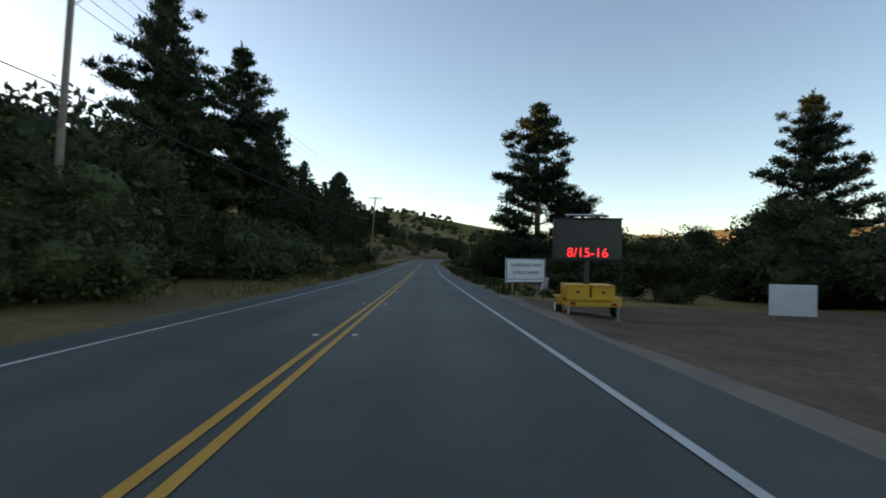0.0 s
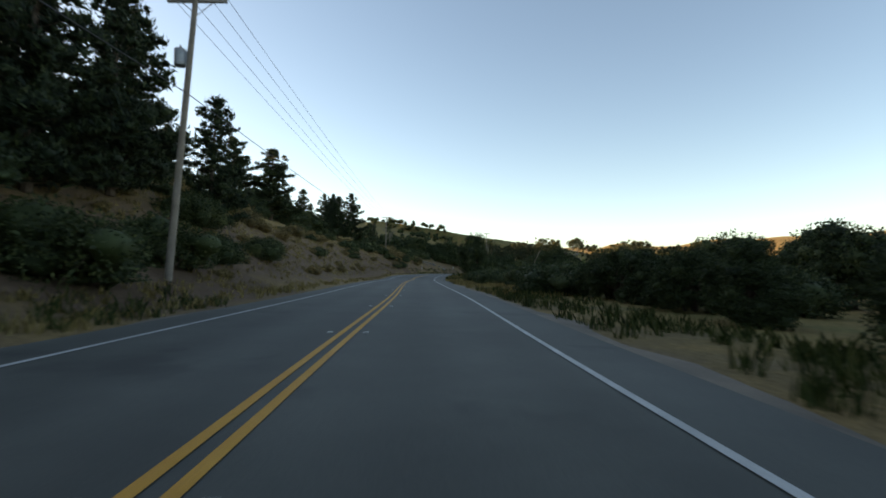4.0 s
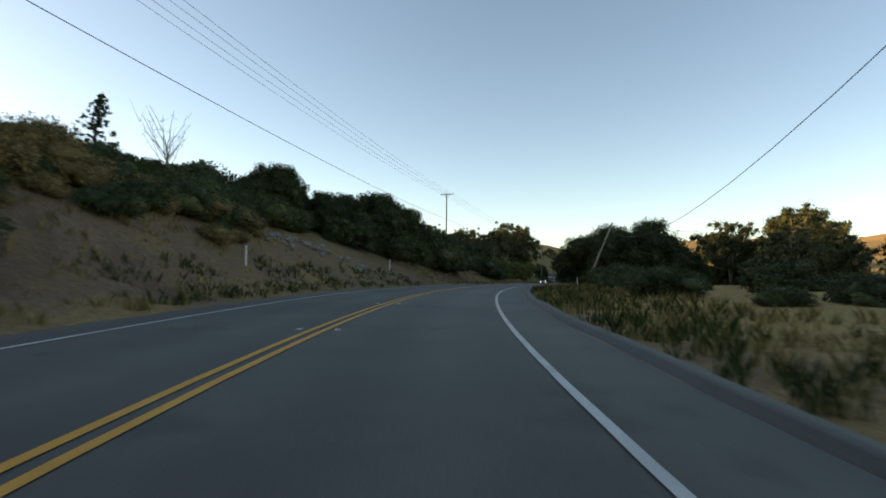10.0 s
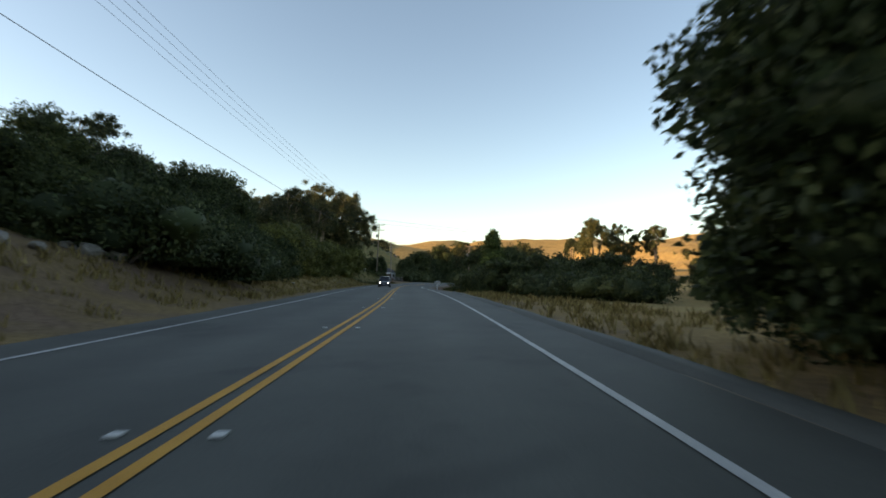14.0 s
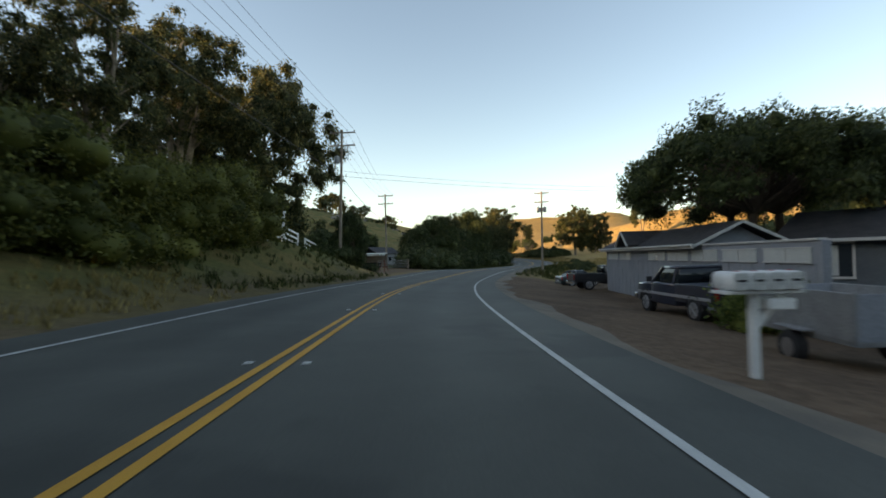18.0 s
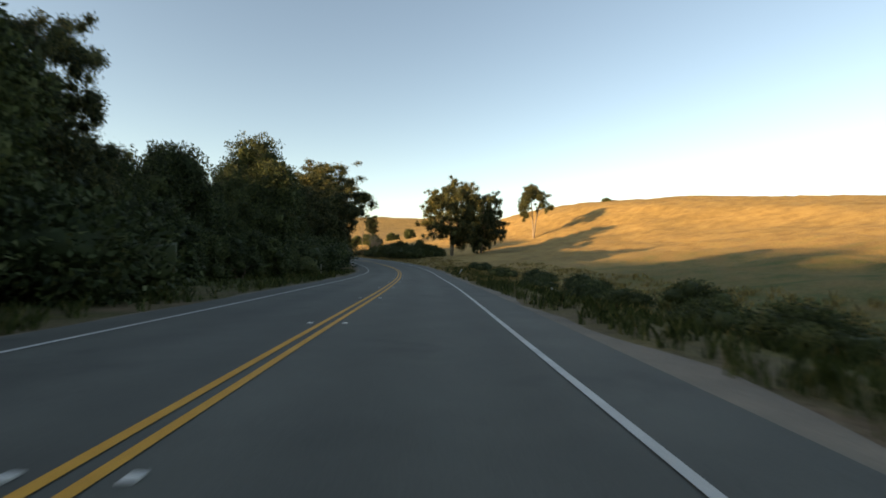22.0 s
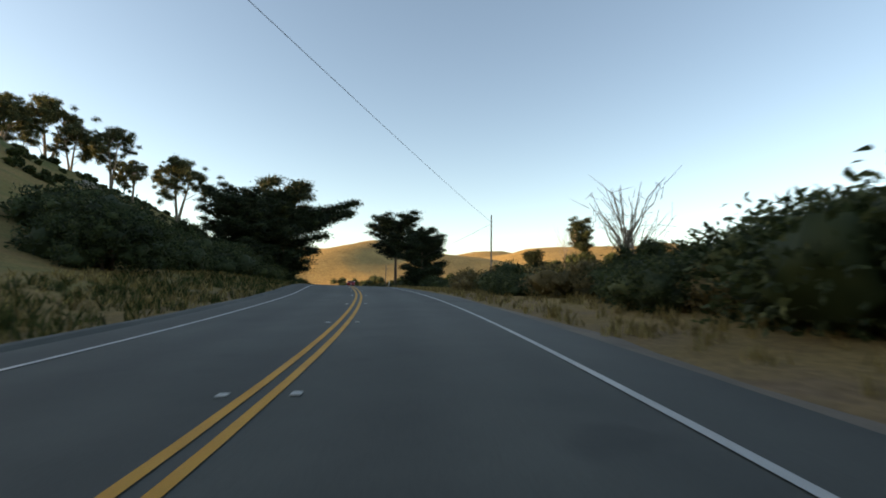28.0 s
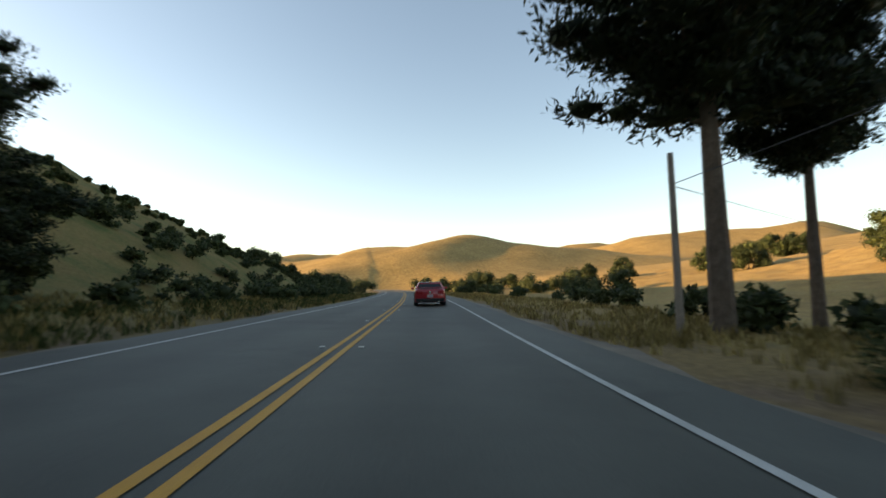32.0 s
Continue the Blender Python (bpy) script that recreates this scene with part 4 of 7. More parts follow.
row(["sunlit", "bush"], 90, 240, 48, 75, 5, 8, 18, "sunlit trees beyond the brush")
# the cut slope
row(["tawny", "bush"], 100, 200, -24, -11, 0.7, 2.0, 44, "brush on the cut slope")
row(["tawny"], 96, 215, -17, -8.6, 0.35, 1.0, 60, "brush on the cut slope")
for x, y, h in ((-37, 199.7, 10.8), (-40, 197, 9.5), (-27, 196.5, 11.2), (-25.1, 206.1, 13.4), (-31, 209, 12), (-36, 222, 12), (-30, 203, 10)):
    plant("pine", x, y, h)
for x, y, h in ((-46, 186, 9), (-50, 178, 8), (-43, 192, 7), (-58, 182, 8), (-53, 190, 7), (-49, 197, 8), (-62, 205, 8), (-55, 212, 9), (-48, 226, 8), (-66, 196, 7), (-44, 238, 9), (-40, 180, 6)):
    plant("spire", x, y, h)
for x, y, h in ((-33.0, 163.5, 14.2), (-39.5, 162, 14.0), (-50, 158, 12.5)):
    plant("pine", x, y, h, sx=1.3)
plant("oak_fine", *on_road(157.0, 10.6)[:2], 8.3, 20, variant=0, sx=0.78)
for x, y, h in ((-40, 203, 6.5), (-36, 199, 6), (-46, 207, 7), (-33, 195, 5)):
    plant("oak", x, y, h)
plant("sunlit", 38, 172, 9.0)
plant("sunlit", 45, 168, 9.5)
plant("sunlit", 52, 176, 9.0)
plant("bush", *on_road(149, 10.5)[:2], 2.4)
row(["bush"], 162, 232, 11, 18, 0.9, 1.8, 18, "brush along the road")
for x, y, h in ((60, 236, 12.5), (66, 241, 14), (73, 247, 13.5), (56, 244, 11), (52, 230, 9)):
    plant("sunlit", x, y, h)
plant("dead", -17, 231, 7.0)
plant("spire", -22, 229, 6.5)
for x, y, h in ((-5, 312, 9), (2, 300, 9), (-12, 322, 9), (8, 318, 8), (-20, 330, 9), (12, 306, 8), (20, 322, 9), (-30, 318, 8), (-2, 334, 10)):
    plant("oak", x, y, h)
row(["bush", "tawny"], 190, 211, -22, -10.5, 1.2, 2.4, 18, "brush on the bank")
row(["bush"], 160, 200, -24, -12, 1.0, 2.2, 16, "brush on the cut slope")
row(["bush"], 211, 226, -20, -13.5, 1.6, 2.8, 8, "brush on the bank")
row(["bush", "tawny"], 188, 213, -14, -9.2, 0.8, 1.8, 20, "brush on the bank")
for st, d, h in ((226, -20, 6.4), (232, -22, 5.6), (229, -16, 4.6), (236, -14.5, 7.6), (241, -14.0, 8.4), (246, -13.5, 7.0), (238, -19, 6.5), (251, -16, 4.6), (257, -19, 5.0)):
    plant("oak_fine", *on_road(st, d)[:2], h, sx=0.9)
row(["oak", "bush"], 226, 258, -13.5, -10.5, 2.6, 4.4, 12, "brush on the bank")
for st, d, h in ((250, -13, 5.4), (254, -12.6, 5.4), (258, -13.6, 4.8)):
    plant("oak_fine", *on_road(st, d)[:2], h, sx=0.85)
row(["bush", "oak"], 246, 259, -12.5, -10.0, 3.8, 4.8, 7, "brush on the bank")
row(["oak", "bush"], 228, 290, -34, -20, 4.0, 6.0, 18, "brush on the bank")
row(["oak", "bush"], 275, 302, -12, -9.6, 2.8, 4.4, 12, "brush on the bank")
for st, d, h in ((283, -14, 7.2), (289, -13.5, 7.0), (296, -14.5, 8.2), (278, -16, 6.2)):
    plant("oak_fine", *on_road(st, d)[:2], h, sx=0.85)
plant("euc", *on_road(262, -19)[:2], 7.0)
plant("euc", *on_road(284, -18)[:2], 9.5)
row(["oak"], 266, 300, -22, -15, 4, 6, 8, "trees on the bank")
# the great oak with the leaning pole, and what follows on its side
plant("oak_fine", 36.5, 243.6, 9.8, 70, variant=1, sx=1.05)
plant("oak_fine", 40.5, 241.0, 9.2, 10, variant=0, sx=0.95)
plant("oak_fine", 35.4, 250.0, 5.6, 120, variant=0, sx=0.8)
plant("oak_fine", 35.2, 246.4, 4.6, 220, variant=1, sx=0.8)
plant("oak", 46.5, 246, 8.0, 10, variant=0)
plant("oak_fine", 33.5, 247.5, 7.4, 50, variant=0, sx=0.95)
for x, y, h in ((33.5, 246.5, 2.6), (34.6, 242.4, 2.2), (37.0, 239.4, 2.4), (40.5, 237.0, 2.6), (36.0, 248.5, 3.0)):
    plant("bush", x, y, h)
row(["bush"], 230, 248, 11.5, 15.5, 1.8, 3.0, 7, "brush along the road")
row(["bush"], 282, 318, 11, 16, 2.2, 3.8, 10, "brush along the road")
row(["bush", "bright", "oak"], 296, 318, 9.5, 13, 3.0, 4.6, 6, "brush along the road")
row(["sunlit"], 255, 330, 34, 58, 7, 11, 14, "sunlit trees beyond the brush")
row(["oak"], 262, 322, 20, 32, 4.5, 7, 9, "trees beyond the brush")
# eucalyptus grove and the long hedge
for x, y, h in ((53.2, 376, 20), (60, 368, 19), (46, 366, 17.5), (40, 352, 15.5), (32, 340, 15), (27, 330, 14.5), (50, 350, 14), (38, 334, 13.5)):
    plant("euc", x, y, h)
row(["oak"], 296, 342, -24, -17, 5, 7, 8, "trees behind the hedge")
plant("euc", *on_road(354, -19.5)[:2], 16.0, 60, variant=2)
plant("euc", *on_road(343, -20.0)[:2], 15.5, 10, variant=1, sx=1.1)
plant("euc", *on_road(336, -17.5)[:2], 10.5, 200, variant=0)
plant("oak", *on_road(352, -21.0)[:2], 7.0)
plant("grove", *on_road(374, -21.5)[:2], 23.0, 20, variant=0, sx=0.95)
plant("euc", *on_road(364, -22)[:2], 19.5, 120, variant=2, sx=1.15)
plant("oak_fine", 76.6, 357.2, 6.4, sx=0.55)
row(["bush"], 369, 377, -12.5, -9.2, 0.9, 1.7, 7, "shrubs at the side road")
plant("sunlit", *on_road(392, -30.0)[:2], 5.0)
# right: the creeper-covered tower, garden and umbrella tree
plant("umbrella", 85.0, 322.2, 10.6, 30, sx=0.80)
plant("oak_fine", *on_road(333, 19.5)[:2], 7.6, 40, variant=0, sx=0.75)
row(["bright"], 316, 324, 10.2, 12.0, 2.4, 3.4, 4, "garden shrubs")
row(["bright", "bush"], 334, 339, 11.5, 13.5, 1.2, 2.0, 4, "garden shrubs")
row(["bush"], 324, 331, 12, 15, 0.8, 1.4, 5, "garden shrubs")
row(["bush", "oak"], 300, 326, 15, 24, 4, 6, 8, "trees behind the garden")
plant("euc", 153, 355, 21.0, 80, variant=1, sx=1.1)
plant("euc", 163, 352, 21.0, 10, variant=0)
plant("euc", 170, 345, 17.0)
row(["oak", "bush"], 388, 420, 34, 46, 4.5, 7.5, 10, "dark trees at the foot of the hill")
row(["bush"], 384, 400, 18, 30, 2.0, 3.4, 6, "brush at the foot of the hill")
row(["bush"], 404, 470, 10.5, 13.5, 0.7, 1.6, 18, "low brush in the ditch")
# left: dark trees up to the bend
plant("grove", *on_road(420, -13.8)[:2], 12.0, 50, variant=1, sx=0.75)
for st, d, h in ((409.5, -15.5, 7.6), (416, -15.8, 11.6), (424, -17.5, 9.0)):
    plant("oak_fine", *on_road(st, d)[:2], h, sx=0.85)
row(["oak"], 403, 427, -19, -14.5, 3.4, 4.6, 8, "dark trees along the road")
row(["oak", "bush"], 396, 470, -12.5, -10, 3.0, 5.0, 18, "brush under the trees")
for st, d, h in ((429, -16, 7.4), (436, -16, 10.2), (441, -17, 8.4), (446, -16, 6.6), (451, -16.5, 9.6), (456, -16, 13.4), (461, -17, 15.6), (466, -17.5, 14.6), (471, -17, 13.4), (477, -16.5, 14.0)):
    plant("oak_fine", *on_road(st, d)[:2], h, sx=0.72)
for st, d, h in ((459, -13.5, 10.0), (471, -13.5, 12.0)):
    plant("euc", *on_road(st, d)[:2], h)
for st, d, h in ((478, -13.5, 13.5), (486, -12.5, 14.5), (494, -11.2, 15.5), (502, -9.8, 16), (510, -11, 14.5), (489, -20, 16), (478, -22, 14), (504, -21, 15)):
    plant("grove", *on_road(st, d)[:2], h, sx=1.1)
plant("euc", *on_road(497, -9.4)[:2], 19.5, 40, variant=2, sx=1.6)
plant("euc", *on_road(489, -10.5)[:2], 16.5, 80, variant=1, sx=1.4)
row(["oak", "bush"], 470, 506, -11.5, -9.8, 2.4, 4.4, 9, "brush under the trees")
row(["oak", "bush"], 468, 512, -16, -11, 3.0, 6.0, 12, "brush under the trees")
row(["oak"], 380, 470, -60, -40, 6, 9, 12, "trees in the side valley")
# right: the pair of sunlit trees and the brush at the bend
plant("grove", 196, 441.5, 19.5, 40, variant=0, sx=0.95)
plant("grove", 203.5, 438.5, 17.5, 10, variant=1, sx=0.85)
plant("euc", 238, 443.5, 17.5, 60, variant=1, sx=1.1)
plant("bush", 192, 444, 3.0)
plant("bush", 298, 445, 2.0)
row(["bush"], 508, 545, 12, 20, 1.6, 4.4, 16, "brush along the bend")
row(["bush"], 506, 530, 11.5, 16, 2.8, 4.2, 12, "brush along the bend")
row(["tawny", "bush"], 520, 560, 10, 15, 1.8, 3.0, 12, "brush along the bend")
for st, d, h in ((512, 15, 4.4), (519, 13.5, 4.8), (530, 16, 4.0), (539, 14, 3.6)):
    plant("oak_fine", *on_road(st, d)[:2], h, sx=0.8)
for x, y, h in ((206, 480, 7), (202, 477, 7.5), (214, 488, 7.5)):
    plant("dead", x, y, h)
# the cypresses
for x, y, h in ((150, 584, 19.0), (143, 578, 16.0), (163.1, 570.3, 14.0), (175.4, 564.4, 15.0), (156, 572, 12), (168, 560, 9), (147, 566, 12)):
    plant("euc", x, y, h, variant=1, sx=1.25)
row(["oak", "bush"], 545, 592, -21, -13, 3.4, 5.0, 14, "trees beside the road")
plant("cypress_wind", 190.4, 532.0, 15.2, -8, variant=0)
plant("cypress", 187.2, 533.5, 7.5, sx=0.7)
plant("cypress", 188.5, 546, 9.5, sx=0.8)
plant("cypress", *on_road(586, -13.5)[:2], 11.5, variant=0)
plant("cypress", *on_road(590, -17)[:2], 12.0, variant=2)
plant("oak", *on_road(584, -13)[:2], 5.2, variant=0)
plant("oak", *on_road(588, -12.5)[:2], 5.6, variant=1)
plant("oak", *on_road(592, -12.5)[:2], 5.0, variant=0)
row(["oak", "bush"], 582, 606, -14, -10.5, 2.2, 3.6, 8, "brush under the cypresses")
plant("cypress", 191.8, 557, 9.0, sx=0.95)
plant("cypress_tall", 214.6, 547.6, 15.2, 20, variant=0)
plant("cypress_tall", 219.4, 548.4, 13.0, 100, variant=1, sx=0.7)
plant("cypress", *on_road(597, 12.8)[:2], 9.4, variant=1, sx=0.95)
plant("cypress", *on_road(592, 11.6)[:2], 9.8, variant=2, sx=0.95)
plant("bush", *on_road(605, 8.5)[:2], 1.6)
row(["bush"], 584, 603, 9.5, 16, 1.6, 2.8, 10, "brush under the cypresses")
row(["bush"], 543, 556, 9.0, 12.5, 1.1, 1.8, 9, "brush along the road")
plant("cypress_tall", 280.5, 566.4, 17.5, variant=1, sx=0.7)
plant("dead", 269.0, 560.3, 15.5, sx=0.6)
plant("cypress_tall", 258.9, 560.5, 9.0, variant=0)
row(["oak"], 640, 760, 60, 130, 6, 9, 12, "round trees on the flat")

# ---- power poles and wires ----


def pole_at(x, y, base, top, lean=(0.0, 0.0), arms=1, along=0.0, label="weathered wooden power pole", cans=0, r=0.16, arm=2.6, thin=False):
    """A wooden pole with its crossarms, insulators and transformers; lean is the shift of its top."""
    z = base - 0.6
    h = top - z
    ob = thing("power_pole", pose(x, y, z, 0, 0, along), label, "power pole", "power poles")
    lx, ly = lean
    part("post", tube([(lx * u, ly * u, h * u) for u in np.linspace(0, 1, 5)], list(np.linspace(r, r * 0.68, 5)), 12), M_POLE, ob)
    for k in range(arms):
        za = h - 0.25 - 1.25 * k
        u = za / h
        cx, cy = lx * u, ly * u
        part("crossarm", box(arm, 0.11, 0.13, cx, cy + 0.17, za, 0.012), M_POLE, ob)
        brace = bmesh.new()
        for sgn in (-1, 1):
            tube([(cx + sgn * arm * 0.26, cy + 0.18, za - 0.06), (cx, cy + 0.17, za - 0.62)], [0.02, 0.02], 5, brace)
        part("brace", brace, M_STEEL, ob)
        for q in (-0.46, -0.16, 0.18, 0.46):
            bm = cylinder(0.05, 0.10, cx + arm * q, cy + 0.17, za + 0.19, sides=10, r2=0.035, bevel=0.01)
            part("insulator", bm, M_PORCELAIN, ob)
            part("pin", cylinder(0.014, 0.12, cx + arm * q, cy + 0.17, za + 0.10, sides=6), M_STEEL, ob)
    for k in range(cans):
        sgn = -1 if k == 0 else 1
        zc = h * 0.80 - 0.25
        u = zc / h
        can = part("transformer", cylinder(0.24, 0.75, lx * u + sgn * 0.44, ly * u + 0.05, zc, sides=18, bevel=0.03), M_STEEL, ob, "grey transformer can")
        part("bushing", cylinder(0.04, 0.18, lx * u + sgn * 0.44, ly * u + 0.05, zc + 0.46, sides=8), M_PORCELAIN, can)
        part("bracket", box(0.18, 0.08, 0.5, lx * u + sgn * 0.16, ly * u, zc, 0.01), M_STEEL, can)
    m = ob.matrix_basis
    ends = []
    for k in range(max(arms, 1)):
        za = h - 0.25 - 1.25 * k
        u = za / h
        for q in (-0.46, -0.16, 0.18, 0.46):
            ends.append(m @ Vector((lx * u + arm * q, ly * u + 0.17, za + 0.26)))
    low = m @ Vector((lx * 0.66, ly * 0.66 + r, h * 0.66))
    return ob, ends, low


def wire(a, b, sag, r=0.012, name="power_wire", label="thin black overhead power wire"):
    pts = []
    for u in np.linspace(0, 1, 15):
        p = a.lerp(b, float(u))
        pts.append((p.x, p.y, p.z - 4 * sag * u * (1 - u)))
    bm = tube(pts, [r] * len(pts), 5)
    ob = part(name, bm, M_WIRE)
    return tagged(ob, label, "wire", "overhead wires")


plant("bush", -12.6, 15.5, 3.4)
plant("oak", -13.4, 16.6, 4.6)
P0 = pole_at(-14.5, 18.0, ground_z(-14.5, 18.0), 10.2, (0.5, 0.0), 1, 0)
PA = pole_at(-13.9, 93.0, ground_z(-13.9, 93.0), 11.7, (0.8, 0.2), 1, 0, cans=1)
PB = pole_at(-15.0, 198.5, ground_z(-15.0, 198.5), 14.6, (0.1, 0), 1, -8)
PD = pole_at(19.4, 274.4, ground_z(19.4, 274.4), 16.9, (0.1, 0), 1, -30)
PE = pole_at(74.8, 355.0, ground_z(74.8, 355.0), 12.4, (0.5, 0.0), 2, -36, cans=1)
PF = pole_at(90.5, 379.0, ground_z(90.5, 379.0), 9.8, (0.0, 0), 2, -40, arm=2.4)
PG = pole_at(106.0, 360.7, ground_z(106.0, 360.7), 8.6, (0.15, 0), 2, -45, cans=2, arm=2.0)
PC = pole_at(10.4, 189.2, ground_z(10.4, 189.2), 6.7, (0.05, 0), 0, -12, label="bare wooden service pole", r=0.09)
PT = pole_at(29.4, 239.0, ground_z(29.4, 239.0), 7.8, (4.9, 1.3), 0, 0, label="leaning pale wooden service pole beside the oak", r=0.15)
PH = pole_at(209.0, 503.0, ground_z(209.0, 503.0), 7.7, (0, 0), 0, -20, label="thin bare wooden service pole", r=0.11)
PI = pole_at(212.2, 546.6, ground_z(212.2, 546.6), 3.7, (0, 0), 0, -20, label="thin bare wooden service pole", r=0.11)
PL = pole_at(-28.5, 81.2, ground_z(-28.5, 81.2), 8.8, (0.6, 0), 0, -20, label="thin leaning pole on the slope", r=0.09)
P9 = pole_at(*on_road(-60, -14)[:2], 0.5, 10.0, (0, 0), 1, 0)
PX = pole_at(150, 760, ground_z(150, 760), ground_z(150, 760) + 11, (0, 0), 1, 0, label="distant power pole on the hill slope")
for a, b in ((P9, P0), (P0, PA), (PA, PB), (PB, PD), (PD, PE), (PE, PF)):
    for i in range(4):
        wire(a[1][i], b[1][i], 0.9)
    wire(a[2], b[2], 0.7, 0.022, "cable", "thick black overhead cable")
wire(PE[2], Vector((121.5, 345.0, 7.4)), 0.6, 0.014, label="thin service wire across the road")
wire(PE[2] + Vector((0, 0, 0.5)), Vector((121.5, 345.0, 8.0)), 0.7, 0.012, label="thin service wire across the road")
ivy_top = Vector((68.2, 301.6, 6.6))
for k, (gx, gy, gz) in enumerate(((36.0, 329.0, 12.5), (35.0, 328.0, 11.2))):
    wire(ivy_top + Vector((0, 0, -0.25 * k)), Vector((gx, gy, gz)), 0.5, 0.012, label="service wire across the road to the overgrown stump")
far_end = Vector((150, 352, 9.0))
wire(PG[2], far_end, 0.8)
wire(PC[2] + Vector((0, 0, 2.4)), PT[2] + Vector((1.2, 0.5, 2.2)), 2.6, 0.015)
wire(PT[2] + Vector((1.2, 0.5, 2.4)), Vector((75, 232, 7.5)), 0.7, 0.02)
wire(PH[2] + Vector((0, 0, 2.2)), PI[2] + Vector((0, 0, 1.0)), 0.5)
wire(Vector((160, 447.5, 8.6)), PH[2] + Vector((0, 0, 2.4)), 0.4)
wire(PI[2] + Vector((0, 0, 1.0)), Vector((300, 590, 7)), 1.0)

# ---- woods on the slopes to the left, too far to count ----


def far_woods(name, label, s0, s1, d0, d1, h0, h1, count, leaf, seed):
    rng = np.random.default_rng(seed)
    clumps = []
    for _ in range(count):
        x, y, _, _ = on_road(float(rng.uniform(s0, s1)), float(rng.uniform(d0, d1)))
        h = float(rng.uniform(h0, h1))
        z = ground_z(x, y)
        for _ in range(4):
            r = h * float(rng.uniform(0.26, 0.42))
            clumps.append((x + h * float(rng.uniform(-0.4, 0.4)), y + h * float(rng.uniform(-0.4, 0.4)), z + h * float(rng.uniform(0.2, 0.75)), r, r, r * 0.85))
    pos, way = on_clumps(clumps, 130 * len(clumps), rng, 0.6)
    ob = new(name, leaves(name, pos, way, 0.55, 0.6, leaf, rng, core=cores(clumps, 0.62, rng)))
    tagged(ob, label, "woods", kind="stuff")


far_woods("hillside_woods", "dark oak woods covering the shaded hillside", 150, 330, -110, -36, 3.0, 6.5, 110, M_OAK, 81)
far_woods("ridge_woods", "dark scrub and oaks along the shaded ridge", 200, 520, -270, -120, 3.5, 7.0, 150, M_BRUSH, 82)
far_woods("hillside_scrub", "low grey-green scrub scattered over the brown hillside", 560, 760, -120, -22, 0.35, 0.95, 1500, M_BRUSH, 83)

def brush_field(name, label, spans, leaf, seed):
    """Low brush too dense to count: spans of (s0, s1, d0, d1, h0, h1, count)."""
    rng = np.random.default_rng(seed)
    clumps = []
    for s0, s1, d0, d1, h0, h1, count in spans:
        for _ in range(count):
            x, y, _, _ = on_road(float(rng.uniform(s0, s1)), float(rng.uniform(d0, d1)))
            h, z = float(rng.uniform(h0, h1)), ground_z(x, y)
            for _ in range(5):
                r = h * float(rng.uniform(0.24, 0.40))
                clumps.append((x + h * float(rng.uniform(-0.55, 0.55)), y + h * float(rng.uniform(-0.55, 0.55)), z + h * float(rng.uniform(0.15, 0.7)), r * 1.1, r * 1.1, r * 0.9))
    pos, way = on_clumps(clumps, 300 * len(clumps), rng, 0.55)
    ob = new(name, leaves(name, pos, way, 0.26, 0.5, leaf, rng, core=cores(clumps, 0.58, rng)))
    tagged(ob, label, "brush", kind="stuff")


brush_field("brush", "dark green brush covering the ground beyond the verges", [(-10, 34, 20, 36, 3.6, 5.0, 34), (60, 150, 18, 34, 2.4, 4.5, 16), (165, 245, 18, 34, 1.6, 2.6, 16), (96, 205, -33, -22, 2.2, 4.2, 24), (200, 226, -40, -22, 1.8, 3.2, 16), (592, 740, -26, -10, 1.0, 2.4, 90), (690, 830, -30, -10, 3.0, 6.0, 26), (600, 660, 10, 15, 1.0, 2.0, 12), (660, 800, 12, 40, 3.0, 6.0, 24), (395, 520, -150, -50, 1.2, 3.0, 90), (380, 402, -70, -34, 2.0, 4.0, 14)], M_BRUSH, 84)

# ---- the long clipped hedge and the creeper-covered stump ----


def leaf_mass(name, clumps, n, size, leaf, m, label, category, seed, core=0.6):
    rng = np.random.default_rng(seed)
    pos, way = on_clumps(clumps, n, rng, 0.6)
    ob = thing(name, m, label, category)
    part("stem", tube([(0, 0, -0.3), (0, 0, 1.2)], [0.12, 0.06], 6), M_BARK, ob)
    cr = new("foliage", leaves("foliage", pos, way, size, 0.55, leaf, rng, core=cores(clumps, core, rng)))
    cr.parent = ob
    return ob


for i, s in enumerate(range(300, 356, 5)):
    x, y, z, turn = on_road(s, -11.6 - 0.4 * math.sin(s))
    rng = np.random.default_rng(50 + i)
    hh = 5.2 + 0.5 * math.sin(i * 1.7)
    cl = [(float(rng.uniform(-1.4, 1.4)), float(rng.uniform(-3.4, 3.4)), float(rng.uniform(0.5, hh - 1.1)), 1.25, 1.35, 1.15) for _ in range(30)]
    leaf_mass("hedge", cl, 15000, 0.17, M_HEDGE, pose(x, y, ground_z(x, y) - 0.1, 0, 0, turn), "tall dense dark green hedge on the bank", "hedge", 60 + i)
tower = []
rng = np.random.default_rng(33)
for u in np.linspace(0, 1, 26):
    w = 2.2 * (1 - u) ** 0.8 + 0.75
    for k in range(3):
        a = rng.uniform(0, 6.283)
        tower.append((w * 0.5 * math.cos(a), w * 0.5 * math.sin(a), 0.5 + 8.3 * u, 0.62 * w, 0.62 * w, 0.75))
leaf_mass("ivy_tower", tower, 22000, 0.20, M_BRIGHT, pose(68.2, 301.6, ground_z(68.2, 301.6) - 0.1), "tall stump wholly overgrown with green creeper", "tree", 34)

